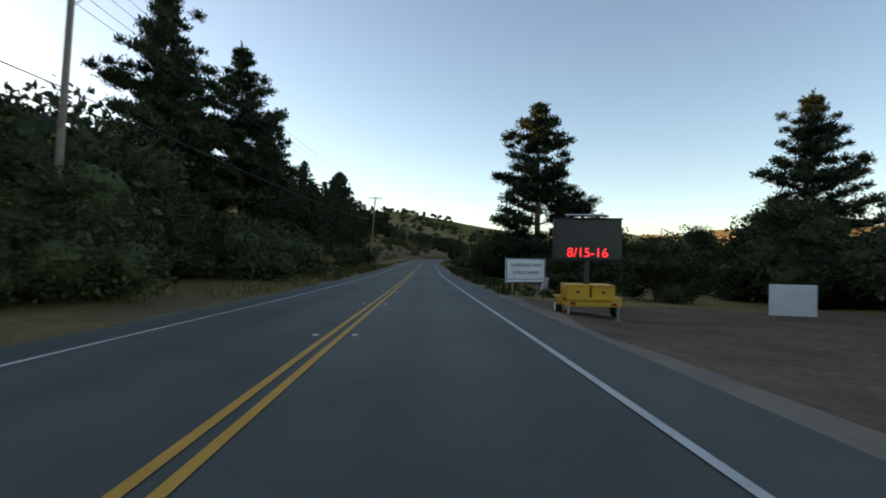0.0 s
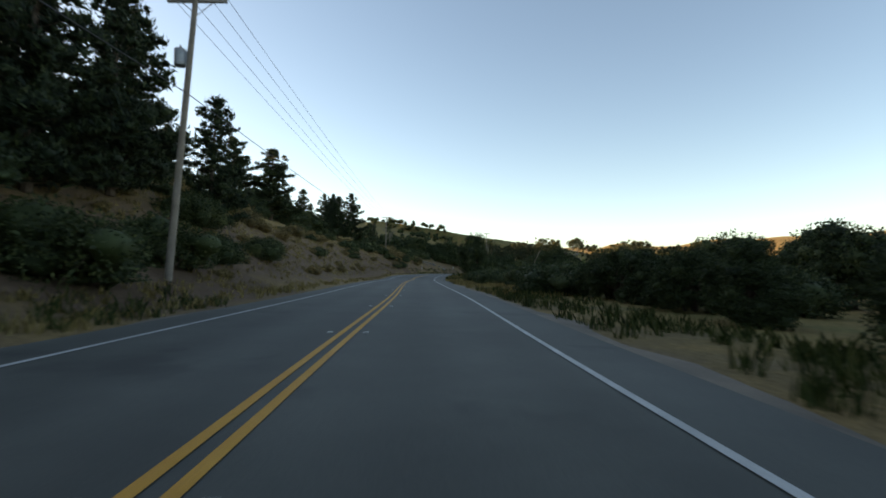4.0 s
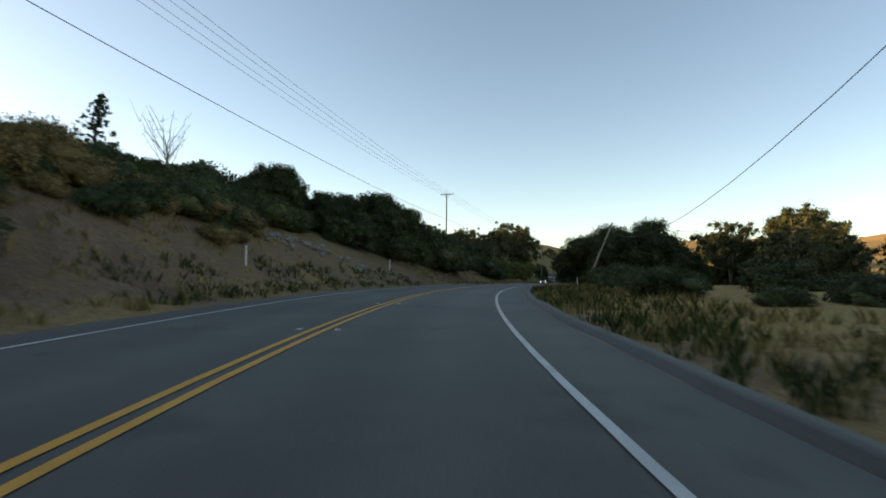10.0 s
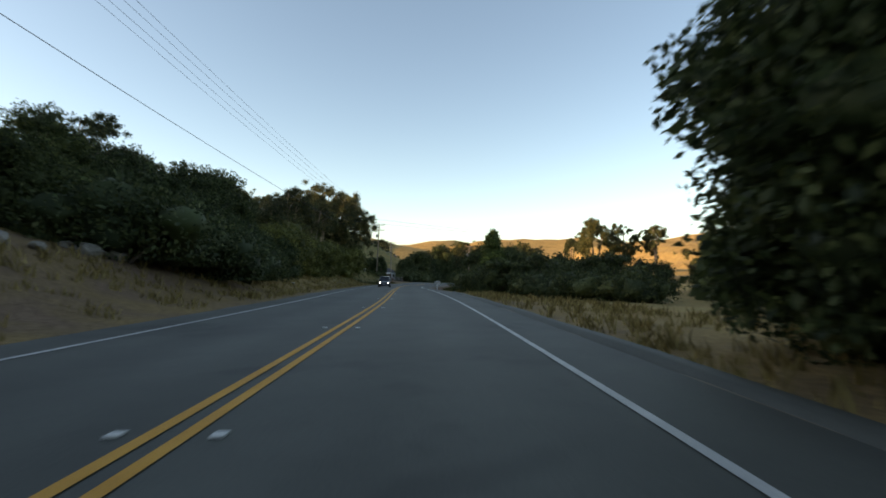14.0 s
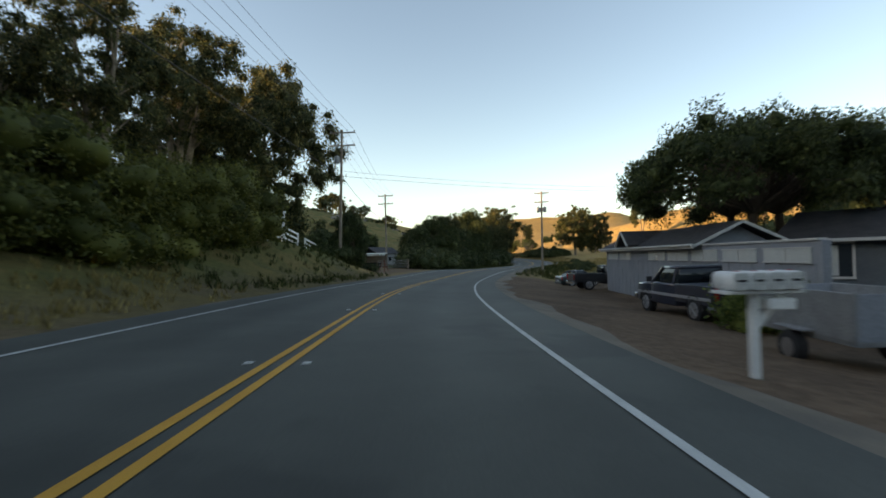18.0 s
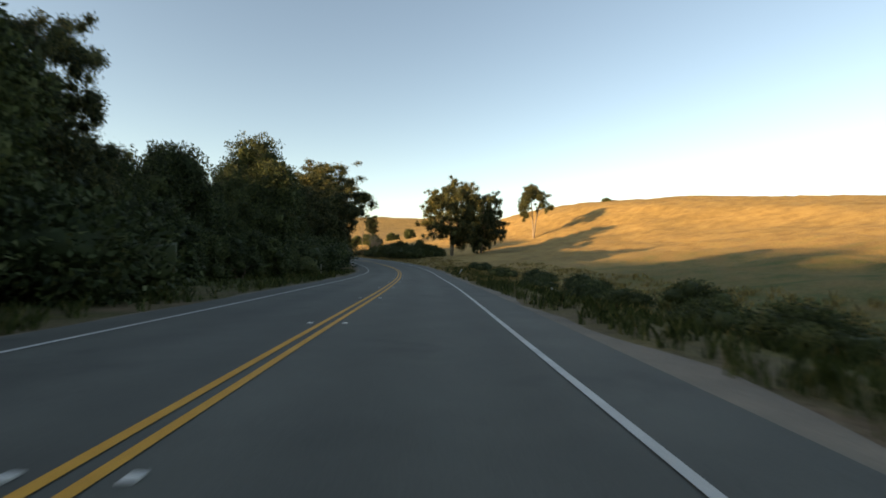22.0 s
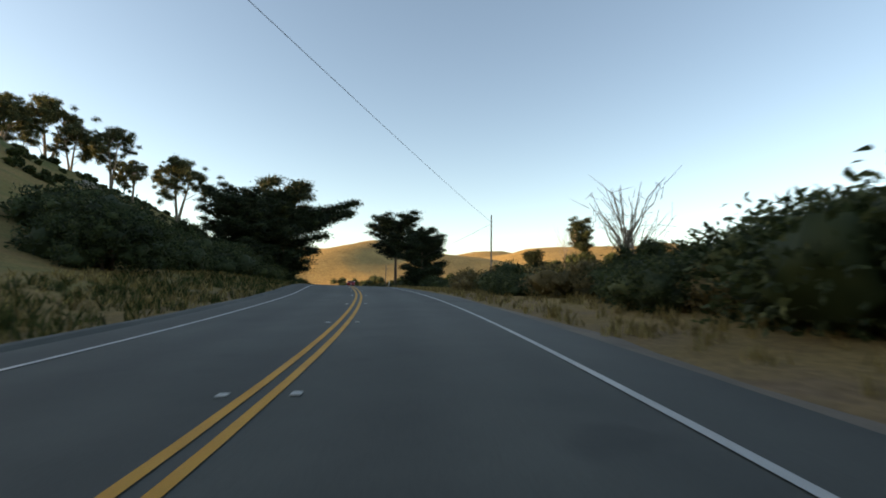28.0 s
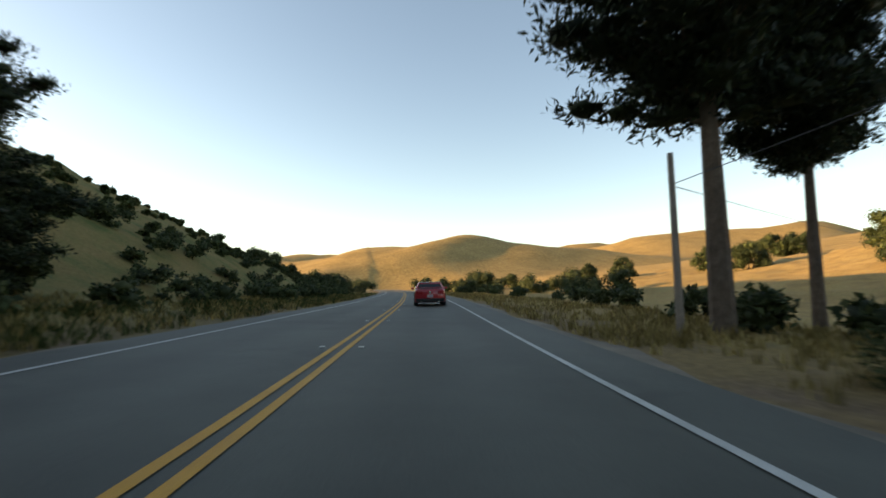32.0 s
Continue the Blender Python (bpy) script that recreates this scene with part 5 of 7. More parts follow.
# ---- cars ----
M_RED = plain("red_car_paint", (0.42, 0.012, 0.02), 0.3, 0.0, 0, 1.0)
M_BLACK_PAINT = plain("black_car_paint", (0.012, 0.013, 0.016), 0.28, 0.0, 0, 1.0)
M_GREEN_PAINT = plain("dark_green_car_paint", (0.02, 0.035, 0.04), 0.28, 0.0, 0, 1.0)
M_BLUE_PAINT = plain("dark_blue_car_paint", (0.02, 0.026, 0.045), 0.3, 0.0, 0, 1.0)
M_SILVER = plain("silver_paint", (0.42, 0.43, 0.45), 0.35, 0.5)
M_CHROME = plain("chrome", (0.7, 0.7, 0.72), 0.15, 1.0)
M_CAR_GLASS = plain("dark_car_glass", (0.015, 0.02, 0.024), 0.06)
M_TAIL = plain("red_lamp_plastic", (0.35, 0.01, 0.015), 0.25)
M_HEAD = plain("lit_headlamp", (1.0, 0.96, 0.88), 0.2, 0, 9.0)
M_CLEAR = plain("clear_lamp_plastic", (0.6, 0.62, 0.62), 0.12)
M_RIM = plain("alloy", (0.5, 0.5, 0.52), 0.3, 0.9)
M_PLATE = plain("plate_white", (0.6, 0.6, 0.6), 0.5)
M_PLATE_BAR = plain("plate_bar", (0.05, 0.06, 0.15), 0.5)
M_CREAM = surface("cream_camper_skin", (0.62, 0.60, 0.54), (0.74, 0.72, 0.66), 0.5, 1.5, 30, 0.05)


def loft(sections, cap=True):
    """A skin over cross-sections; each is (y, half width low, half width high, z low, z high, corner)."""
    bm = bmesh.new()
    rings = []
    for y, wl, wh, z0, z1, c in sections:
        pts = []
        for sx, w, z, a0 in ((1, wl, z0, -90), (1, wh, z1, 0), (-1, wh, z1, 90), (-1, wl, z0, 180)):
            r = min(c, w * 0.9, (z1 - z0) * 0.45)
            cx, cz = sx * (w - r), z0 + r if z == z0 else z1 - r
            for k in range(4):
                a = radians(a0 + 90 * k / 3)
                pts.append((cx + r * math.cos(a), y, cz + r * math.sin(a)))
        rings.append([bm.verts.new(p) for p in pts])
    n = len(rings[0])
    for a, b in zip(rings, rings[1:]):
        for k in range(n):
            bm.faces.new((a[k], a[(k + 1) % n], b[(k + 1) % n], b[k]))
    if cap:
        bm.faces.new(rings[0][::-1])
        bm.faces.new(rings[-1])
    bmesh.ops.recalc_face_normals(bm, faces=bm.faces)
    for f in bm.faces:
        f.smooth = True
    return bm


def wheel(ob, x, y, r, w):
    tyre = part("wheel", cylinder(r, w, x, y, r, "x", 28, bevel=0.03), M_DARK, ob)
    side = 1 if x > 0 else -1
    part("rim", cylinder(r * 0.66, 0.03, x + side * w / 2, y, r, "x", 20, bevel=0.01), M_RIM, tyre)
    hub = bmesh.new()
    for k in range(5):
        a = 2 * math.pi * k / 5
        box(0.03, 0.07, r * 0.56, x + side * (w / 2 + 0.02), y + math.sin(a) * r * 0.33, r + math.cos(a) * r * 0.33, 0.006, hub, Matrix.Rotation(-a, 4, "X"))
    part("spoke", hub, M_STEEL, tyre)


def car(name, m, label, paint, L=4.75, W=1.86, H=1.40, hood=1.05, cab0=-0.35, cab1=-2.0, deck=1.05, group="", lit=False, tail="bars", clearance=0.18, wr=0.33, base=None, split=None):
    """A car with its nose to +y: lower body, cabin with glass, wheels, lamps, bumpers, mirrors and plates."""
    ob = thing(name, m, label, "car", group)
    h, f = W / 2, L / 2
    c = clearance
    body = [(f, h * 0.72, h * 0.70, c + 0.14, hood * 0.62, 0.10), (f - 0.10, h * 0.86, h * 0.82, c + 0.04, hood * 0.74, 0.12), (f - 0.55, h * 0.98, h * 0.90, c, hood * 0.86, 0.12), (f - 1.1, h, h * 0.92, c, hood * 0.93, 0.12),
            (cab0 + 0.75, h, h * 0.93, c, hood, 0.12), (0, h, h * 0.95, c, hood * 0.98, 0.12), (-f + 1.0, h, h * 0.95, c, deck, 0.13), (-f + 0.35, h * 0.98, h * 0.92, c + 0.04, deck * 1.0, 0.13), (-f + 0.06, h * 0.92, h * 0.88, c + 0.10, deck * 0.96, 0.12), (-f, h * 0.86, h * 0.80, c + 0.18, deck * 0.88, 0.10)]
    part("body", loft(body), paint, ob)
    top = H
    cabin = [(cab0 + 0.85, h * 0.80, h * 0.74, hood - 0.08, hood + 0.02, 0.04), (cab0, h * 0.88, h * 0.66, hood - 0.08, top - 0.03, 0.06), (cab0 - 0.6, h * 0.90, h * 0.66, hood - 0.08, top, 0.06), ((cab0 + cab1) / 2 - 0.3, h * 0.90, h * 0.65, deck - 0.10, top - 0.01, 0.06), (cab1 + 0.55, h * 0.88, h * 0.64, deck - 0.10, top - 0.06, 0.06), (cab1 - 0.12, h * 0.80, h * 0.70, deck - 0.10, deck + 0.03, 0.04)]
    part("window", loft(cabin), M_CAR_GLASS, ob, "dark tinted glass")
    roof = [(cab0 + 0.12, h * 0.70, h * 0.66, top - 0.07, top - 0.01, 0.03), (cab0 - 0.5, h * 0.70, h * 0.67, top - 0.06, top + 0.015, 0.03), (cab1 + 0.75, h * 0.69, h * 0.65, top - 0.09, top + 0.005, 0.03), (cab1 + 0.45, h * 0.69, h * 0.65, top - 0.14, top - 0.06, 0.03)]
    part("roof", loft(roof), paint, ob)
    for sx in (-1, 1):
        for pts in (((cab0 + 0.80, h * 0.80, hood), (cab0 + 0.02, h * 0.69, top - 0.03)), ((cab1 + 0.5, h * 0.68, top - 0.08), (cab1 - 0.1, h * 0.82, deck)), (((cab0 + cab1) / 2, h * 0.92, hood - 0.02), ((cab0 + cab1) / 2, h * 0.675, top - 0.03))):
            (y0, x0, z0), (y1, x1, z1) = pts
            part("pillar", tube([(sx * x0, y0, z0), (sx * (x0 + x1) / 2 * 1.01, (y0 + y1) / 2, (z0 + z1) / 2), (sx * x1, y1, z1)], [0.045] * 3, 6), paint, ob)
        part("mirror", box(0.20, 0.10, 0.13, sx * (h + 0.10), cab0 + 0.62, hood + 0.06, 0.03), paint, ob)
        for yy in (f - 0.92, -f + 0.95):
            arch = tube([(sx * (h - 0.02), yy + (wr + 0.07) * math.cos(a), wr + (wr + 0.07) * math.sin(a)) for a in np.linspace(0.05, math.pi - 0.05, 9)], [0.03] * 9, 6)
            part("wheel_arch", arch, M_DARK, ob)
            wheel(ob, sx * (h - 0.12), yy, wr, 0.23)
        part("sill", box(0.05, L - 2.7, 0.10, sx * (h - 0.015), 0, c + 0.05, 0.02), M_DARK, ob)
        hl = part("headlamp", box(0.34, 0.10, 0.15, sx * h * 0.66, f - 0.06, hood * 0.66, 0.04), M_CLEAR, ob, "headlamp")
        if lit:
            part("bulb", cylinder(0.055, 0.03, sx * h * 0.66, f - 0.005, hood * 0.66, "y", 14, bevel=0.008), M_HEAD, hl, "lit bulb")
        if tail == "bars":
            for k in range(3):
                part("tail_lamp", box(0.085, 0.05, 0.17, sx * (h * 0.52 + 0.115 * k), -f + 0.0, deck * 0.78, 0.012), M_TAIL, ob, "red tail lamp bar")
        else:
            part("tail_lamp", box(0.16, 0.08, 0.26, sx * h * 0.82, -f + 0.05, deck * 0.78, 0.03), M_TAIL, ob, "red tail lamp")
        part("door_handle", box(0.03, 0.16, 0.03, sx * (h + 0.005), -0.55, hood * 0.82, 0.008), paint, ob)
        part("door_seam", box(0.006, 0.012, hood * 0.55, sx * (h * 0.985), cab0 + 0.45, hood * 0.58), M_DARK, ob)
    part("rear_bumper", box(W * 0.86, 0.14, 0.20, 0, -f + 0.02, c + 0.18, 0.05), M_DARK if tail == "bars" else paint, ob)
    part("front_grille", box(W * 0.55, 0.06, 0.16, 0, f - 0.03, hood * 0.50, 0.03), M_DARK, ob)
    if lit:
        part("grille_bar", box(W * 0.60, 0.03, 0.035, 0, f + 0.01, hood * 0.585, 0.01), M_CHROME, ob, "chrome grille bar")
    part("front_bumper", box(W * 0.84, 0.14, 0.18, 0, f - 0.02, c + 0.16, 0.05), paint, ob)
    part("trunk_seam", box(W * 0.70, 0.012, 0.012, 0, -f + 0.02, deck * 0.90), M_DARK, ob)
    for yy, zz in ((-f - 0.035, deck * 0.58), (f + 0.035, c + 0.22)):
        pl = part("plate", box(0.31, 0.015, 0.15, 0, yy, zz, 0.004), M_PLATE, ob)
        part("plate_bar", box(0.24, 0.006, 0.05, 0, yy + (-0.01 if yy < 0 else 0.01), zz), M_PLATE_BAR, pl)
    if tail == "bars":
        part("emblem", cylinder(0.075, 0.03, 0, -f - 0.01, deck * 0.78, "y", 20, bevel=0.008), M_CHROME, ob)
        part("spoiler", box(W * 0.74, 0.16, 0.035, 0, -f + 0.18, deck + 0.05, 0.012), paint, ob)
        for sx in (-0.5, 0.5):
            part("exhaust", cylinder(0.045, 0.2, sx, -f + 0.03, c + 0.10, "y", 14), M_CHROME, ob)
    for sx in (-0.22, 0.22):
        part("wiper", tube([(sx, cab0 + 0.80, hood + 0.04), (sx + 0.45, cab0 + 0.62, hood + 0.16)], [0.012, 0.008], 5), M_DARK, ob)
    return ob


def road_pose(s, d, turn=0.0, dz=0.0):
    x, y, z, a = on_road(s, d)
    return pose(x, y, z + dz, 0, 0, a + turn)


car("red_coupe", road_pose(630.5, 1.95, 0, 0.004), "glossy red two-door coupe driving in the lane", M_RED, 4.78, 1.88, 1.40, 0.98, -0.35, -1.95, 1.02)
car("oncoming_car", road_pose(325.5, -1.9, 180, 0.004), "black compact car with lit headlamps in the oncoming lane", M_BLACK_PAINT, 4.35, 1.74, 1.50, 0.96, 0.30, -1.95, 1.12, lit=True, tail="lamps", wr=0.31)


def pickup(name, m, label, paint, lower=None, L=5.4, W=2.0):
    """A pickup, nose to +y: cab, hood, open bed with walls and tailgate, big wheels."""
    ob = thing(name, m, label, "pickup truck")
    h, f, c, wr = W / 2, L / 2, 0.42, 0.40
    part("hood", loft([(f, h * 0.86, h * 0.84, c, 1.05, 0.08), (f - 0.12, h * 0.96, h * 0.92, c, 1.12, 0.08), (f - 1.35, h, h * 0.95, c, 1.20, 0.08)]), paint, ob)
    part("cab", loft([(f - 1.35, h, h * 0.95, c, 1.20, 0.08), (f - 1.5, h, h * 0.95, c, 1.22, 0.08), (f - 3.1, h, h * 0.95, c, 1.22, 0.08)]), paint, ob)
    part("window", loft([(f - 1.30, h * 0.88, h * 0.84, 1.16, 1.22, 0.03), (f - 1.95, h * 0.92, h * 0.76, 1.16, 1.78, 0.05), (f - 3.0, h * 0.92, h * 0.76, 1.16, 1.79, 0.05), (f - 3.1, h * 0.90, h * 0.78, 1.16, 1.70, 0.05)]), M_CAR_GLASS, ob, "dark cab glass")
    part("roof", loft([(f - 1.9, h * 0.80, h * 0.77, 1.73, 1.81, 0.03), (f - 3.08, h * 0.80, h * 0.77, 1.73, 1.83, 0.03)]), paint, ob)
    for sx in (-1, 1):
        part("pillar", tube([(sx * h * 0.90, f - 1.33, 1.20), (sx * h * 0.78, f - 1.95, 1.78)], [0.045, 0.04], 6), paint, ob)
        part("pillar", tube([(sx * h * 0.93, f - 2.9, 1.20), (sx * h * 0.79, f - 2.95, 1.78)], [0.06, 0.05], 6), paint, ob)
        part("bed_side", box(0.10, 2.25, 0.62, sx * (h - 0.06), -f + 1.16, 0.92, 0.02), paint, ob)
        part("trim_band", box(0.02, L * 0.92, 0.10, sx * (h + 0.004), -0.05, 0.80, 0.006), lower or M_CHROME, ob)
        for yy in (f - 0.95, -f + 1.1):
            wheel(ob, sx * (h - 0.12), yy, wr, 0.27)
            part("wheel_arch", tube([(sx * (h - 0.01), yy + (wr + 0.1) * math.cos(a), wr + (wr + 0.1) * math.sin(a)) for a in np.linspace(0.1, math.pi - 0.1, 8)], [0.035] * 8, 6), M_DARK, ob)
        part("headlamp", box(0.30, 0.06, 0.18, sx * h * 0.72, f + 0.0, 0.90, 0.02), M_CLEAR, ob)
        part("tail_lamp", box(0.12, 0.06, 0.40, sx * h * 0.90, -f - 0.01, 0.98, 0.02), M_TAIL, ob)
        part("mirror", box(0.20, 0.10, 0.20, sx * (h + 0.12), f - 1.5, 1.32, 0.03), M_DARK, ob)
    part("bed_floor", box(W - 0.2, 2.3, 0.08, 0, -f + 1.16, 0.66, 0.01), M_DARK, ob)
    part("tailgate", box(W - 0.2, 0.09, 0.56, 0, -f + 0.06, 0.95, 0.02), paint, ob)
    part("rear_bumper", box(W * 0.95, 0.18, 0.20, 0, -f - 0.05, 0.56, 0.03), M_CHROME, ob)
    part("front_bumper", box(W * 0.97, 0.18, 0.22, 0, f + 0.05, 0.58, 0.03), M_CHROME, ob)
    part("front_grille", box(W * 0.5, 0.04, 0.26, 0, f + 0.0, 0.90, 0.02), M_DARK, ob)
    return ob


car("sedan", pose(92.0, 340.5, ground_z(92.0, 340.5), 0, 0, 250), "dark green sedan parked on the gravel, tail to the road", M_GREEN_PAINT, 4.0, 1.62, 1.42, 0.92, 0.10, -1.30, 0.95, tail="lamps", wr=0.31)
pickup("black_pickup", pose(89.0, 334.9, ground_z(89.0, 334.9), 0, 0, -120), "black pickup parked at the end of the grey building", M_BLACK_PAINT, M_DARK)


def motorhome(m):
    """A small motorhome, nose to +y: van cab under a sleeping bunk, square living body behind."""
    ob = thing("motorhome", m, "cream motorhome with a bunk over its cab, parked on the gravel", "motorhome")
    part("body", loft([(-3.0, 1.08, 1.05, 0.55, 2.95, 0.12), (-2.9, 1.12, 1.10, 0.45, 3.0, 0.12), (1.0, 1.12, 1.10, 0.45, 3.0, 0.12)]), M_CREAM, ob)
    part("bunk", loft([(1.0, 1.12, 1.10, 1.95, 3.0, 0.12), (2.1, 1.08, 1.0, 1.98, 2.90, 0.12), (2.45, 1.0, 0.92, 2.05, 2.55, 0.10)]), M_CREAM, ob, "rounded sleeping bunk over the cab")
    part("bunk_window", box(1.35, 0.05, 0.30, 0, 2.31, 2.60, 0.03, rot=Matrix.Rotation(-0.75, 4, "X")), M_CAR_GLASS, ob, "dark front window of the bunk")
    part("cab", loft([(1.0, 1.0, 0.98, 0.5, 1.95, 0.10), (1.75, 1.0, 0.86, 0.5, 1.94, 0.10), (2.35, 0.99, 0.92, 0.5, 1.20, 0.08), (3.05, 0.95, 0.86, 0.5, 1.08, 0.10), (3.15, 0.86, 0.80, 0.55, 0.98, 0.08)]), M_CREAM, ob)
    part("windscreen", box(1.55, 0.04, 0.78, 0, 2.09, 1.57, 0.03, rot=Matrix.Rotation(0.68, 4, "X")), M_CAR_GLASS, ob, "dark windscreen")
    part("front_grille", box(1.1, 0.06, 0.24, 0, 3.14, 0.80, 0.02), M_DARK, ob)
    part("front_bumper", box(1.95, 0.16, 0.20, 0, 3.20, 0.52, 0.03), M_CHROME, ob)
    part("stripe", box(0.02, 3.6, 0.16, 1.122, -1.0, 1.35, 0.004), M_SILVER, ob)
    for sx in (-1, 1):
        part("headlamp", box(0.26, 0.05, 0.20, sx * 0.70, 3.15, 0.82, 0.02), M_CLEAR, ob)
        part("mirror", box(0.16, 0.10, 0.30, sx * 1.16, 2.15, 1.45, 0.03), M_DARK, ob)
        part("cab_window", box(0.03, 0.75, 0.50, sx * 0.955, 1.55, 1.55, 0.02), M_CAR_GLASS, ob)
        part("side_window", box(0.03, 1.1, 0.55, sx * 1.115, -0.6, 1.95, 0.03), M_CAR_GLASS, ob)
        for yy in (2.45, -1.9):
            wheel(ob, sx * 0.92, yy, 0.36, 0.24)
    return ob


motorhome(pose(99.4, 338.5, ground_z(99.4, 338.5), 0, 0, 52))
pickup("parked_pickup", pose(76.0, 319.6, ground_z(76.0, 319.6), 0, 0, -28), "dark blue and silver pickup parked along the building", M_BLUE_PAINT, M_SILVER)

# ---- the low grey building, the house behind the garden ----
M_GREY_WALL = surface("grey_painted_boards", (0.20, 0.22, 0.25), (0.27, 0.29, 0.32), 0.85, 0.8, 25, 0.15)
M_ROOF = surface("dark_shingles", (0.035, 0.035, 0.04), (0.075, 0.07, 0.07), 0.95, 2.0, 20, 0.6, dist=0.03)
M_TRIM = surface("pale_trim_paint", (0.42, 0.42, 0.40), (0.55, 0.55, 0.52), 0.7, 1.5, 30, 0.1)
M_HOUSE = surface("slate_grey_boards", (0.075, 0.09, 0.105), (0.12, 0.14, 0.155), 0.8, 1.0, 25, 0.15)
M_PANE = plain("window_glass", (0.02, 0.025, 0.03), 0.05)
M_PANEL = surface("pale_frosted_panel", (0.38, 0.40, 0.39), (0.50, 0.52, 0.50), 0.5, 1.0, 25, 0.05)
GA, GB = Vector((75.2, 315.4, 0)), Vector((87.9, 333.8, 0))
along = (GB - GA).normalized()
angle = math.degrees(math.atan2(along.y, along.x))
glen = (GB - GA).length
gz = min(ground_z(GA.x, GA.y), ground_z(GB.x, GB.y), ground_z((GA.x + GB.x) / 2, (GA.y + GB.y) / 2)) - 0.15
building = thing("grey_building", pose(GA.x, GA.y, gz, 0, 0, angle), "long low grey wooden building and wall with a dark shingle roof", "building")
# its own axes: x along the wall that faces the road, y away from the road to -y
wall_h, depth = -0.1 - gz, 3.4
part("wall", box(glen, 0.16, wall_h, glen / 2, -0.08, wall_h / 2), M_GREY_WALL, building)
start = 7.6
roofed, middle = glen - start, (glen + start) / 2
part("wall", box(roofed, 0.16, wall_h, middle, -depth + 0.08, wall_h / 2), M_GREY_WALL, building)
part("coping", box(start - 0.3, 0.26, 0.07, start / 2 - 0.15, -0.07, wall_h + 0.036, 0.01), M_TRIM, building, "pale board along the top of the wall")
part("corner_post", box(0.14, 0.24, wall_h, -0.072, -0.08, wall_h / 2, 0.01), M_GREY_WALL, building)
for xx in (start + 0.08, glen - 0.08):
    part("wall", box(0.16, depth - 0.34, wall_h, xx, -depth / 2, wall_h / 2), M_GREY_WALL, building)
for k in range(int(glen / 0.4)):
    if k % 2 == 0:
        part("batten", box(0.04, 0.02, wall_h - 0.72, 0.2 + 0.4 * k, 0.012, (wall_h - 0.72) / 2 + 0.05, 0.004), M_GREY_WALL, building)
for k in range(8):
    wx = 1.3 + k * (glen - 2.2) / 7.4
    if k in (5,):
        continue
    win = part("window", box(2.3, 0.04, 0.40, wx + 0.2, 0.02, wall_h - 0.42, 0.01), M_PANEL, building, "pale frosted strip window")
    part("frame", box(2.4, 0.03, 0.05, wx + 0.2, 0.045, wall_h - 0.20, 0.008), M_TRIM, win)
    part("frame", box(2.4, 0.03, 0.05, wx + 0.2, 0.045, wall_h - 0.64, 0.008), M_TRIM, win)
    part("mullion", box(0.05, 0.03, 0.40, wx + 0.2, 0.05, wall_h - 0.42, 0.006), M_TRIM, win)
part("lamp", box(0.22, 0.14, 0.26, glen * 0.55, 0.08, wall_h - 0.55, 0.03), M_TRIM, building, "pale wall lamp")
ridge = 1.0
for sy, y0 in ((1, 0.35), (-1, -depth - 0.35)):
    run = depth / 2 + 0.35
    tilt = math.atan2(ridge, run) * (-1 if sy > 0 else 1)
    mid_y = (y0 + -depth / 2) / 2
    rf = part("roof", box(roofed + 1.0, math.hypot(run, ridge), 0.10, middle, mid_y, wall_h + ridge / 2 + 0.03, 0.01, rot=Matrix.Rotation(tilt, 4, "X")), M_ROOF, building)
    for k in range(9):
        v = (k + 0.5) / 9
        part("shingle_course", box(roofed + 1.02, 0.03, 0.02, middle, y0 + (-depth / 2 - y0) * v, wall_h + 0.09 + ridge * v, 0.004, rot=Matrix.Rotation(tilt, 4, "X")), M_ROOF, rf)
part("fascia", box(roofed + 1.0, 0.05, 0.18, middle, 0.37, wall_h - 0.02, 0.01), M_TRIM, building)
part("gutter", cylinder(0.06, roofed + 1.0, middle, 0.44, wall_h + 0.04, "x", 10), M_TRIM, building)
for xx in (start - 0.5, glen + 0.5):
    g = bmesh.new()
    for sy in (1, -1):
        tube([(xx, 0.35 if sy > 0 else -depth - 0.35, wall_h + 0.0), (xx, -depth / 2, wall_h + ridge)], [0.08, 0.08], 4, g)
    part("bargeboard", g, M_TRIM, building)
for xx in (start + 0.08, glen - 0.08):
    g = bmesh.new()
    vs = [g.verts.new((xx, y, z)) for y, z in ((-0.1, wall_h - 0.02), (-depth + 0.1, wall_h - 0.02), (-depth / 2, wall_h + ridge - 0.1))]
    f = g.faces.new(vs)
    ext = bmesh.ops.extrude_face_region(g, geom=[f])
    bmesh.ops.translate(g, vec=(0.06, 0, 0), verts=[v for v in ext["geom"] if isinstance(v, bmesh.types.BMVert)])
    part("gable_wall", g, M_GREY_WALL, building)
# a small gable over the middle
gx = glen * 0.72
for sy in (-1, 1):
    part("dormer_roof", box(1.5, 2.6, 0.09, gx + sy * 0.62, -0.55, wall_h + 0.62, 0.01, rot=Matrix.Rotation(sy * 0.62, 4, "Y")), M_ROOF, building)
    part("dormer_trim", tube([(gx + sy * 1.22, 0.78, wall_h + 0.16), (gx, 0.78, wall_h + 1.05)], [0.07, 0.07], 4), M_TRIM, building)

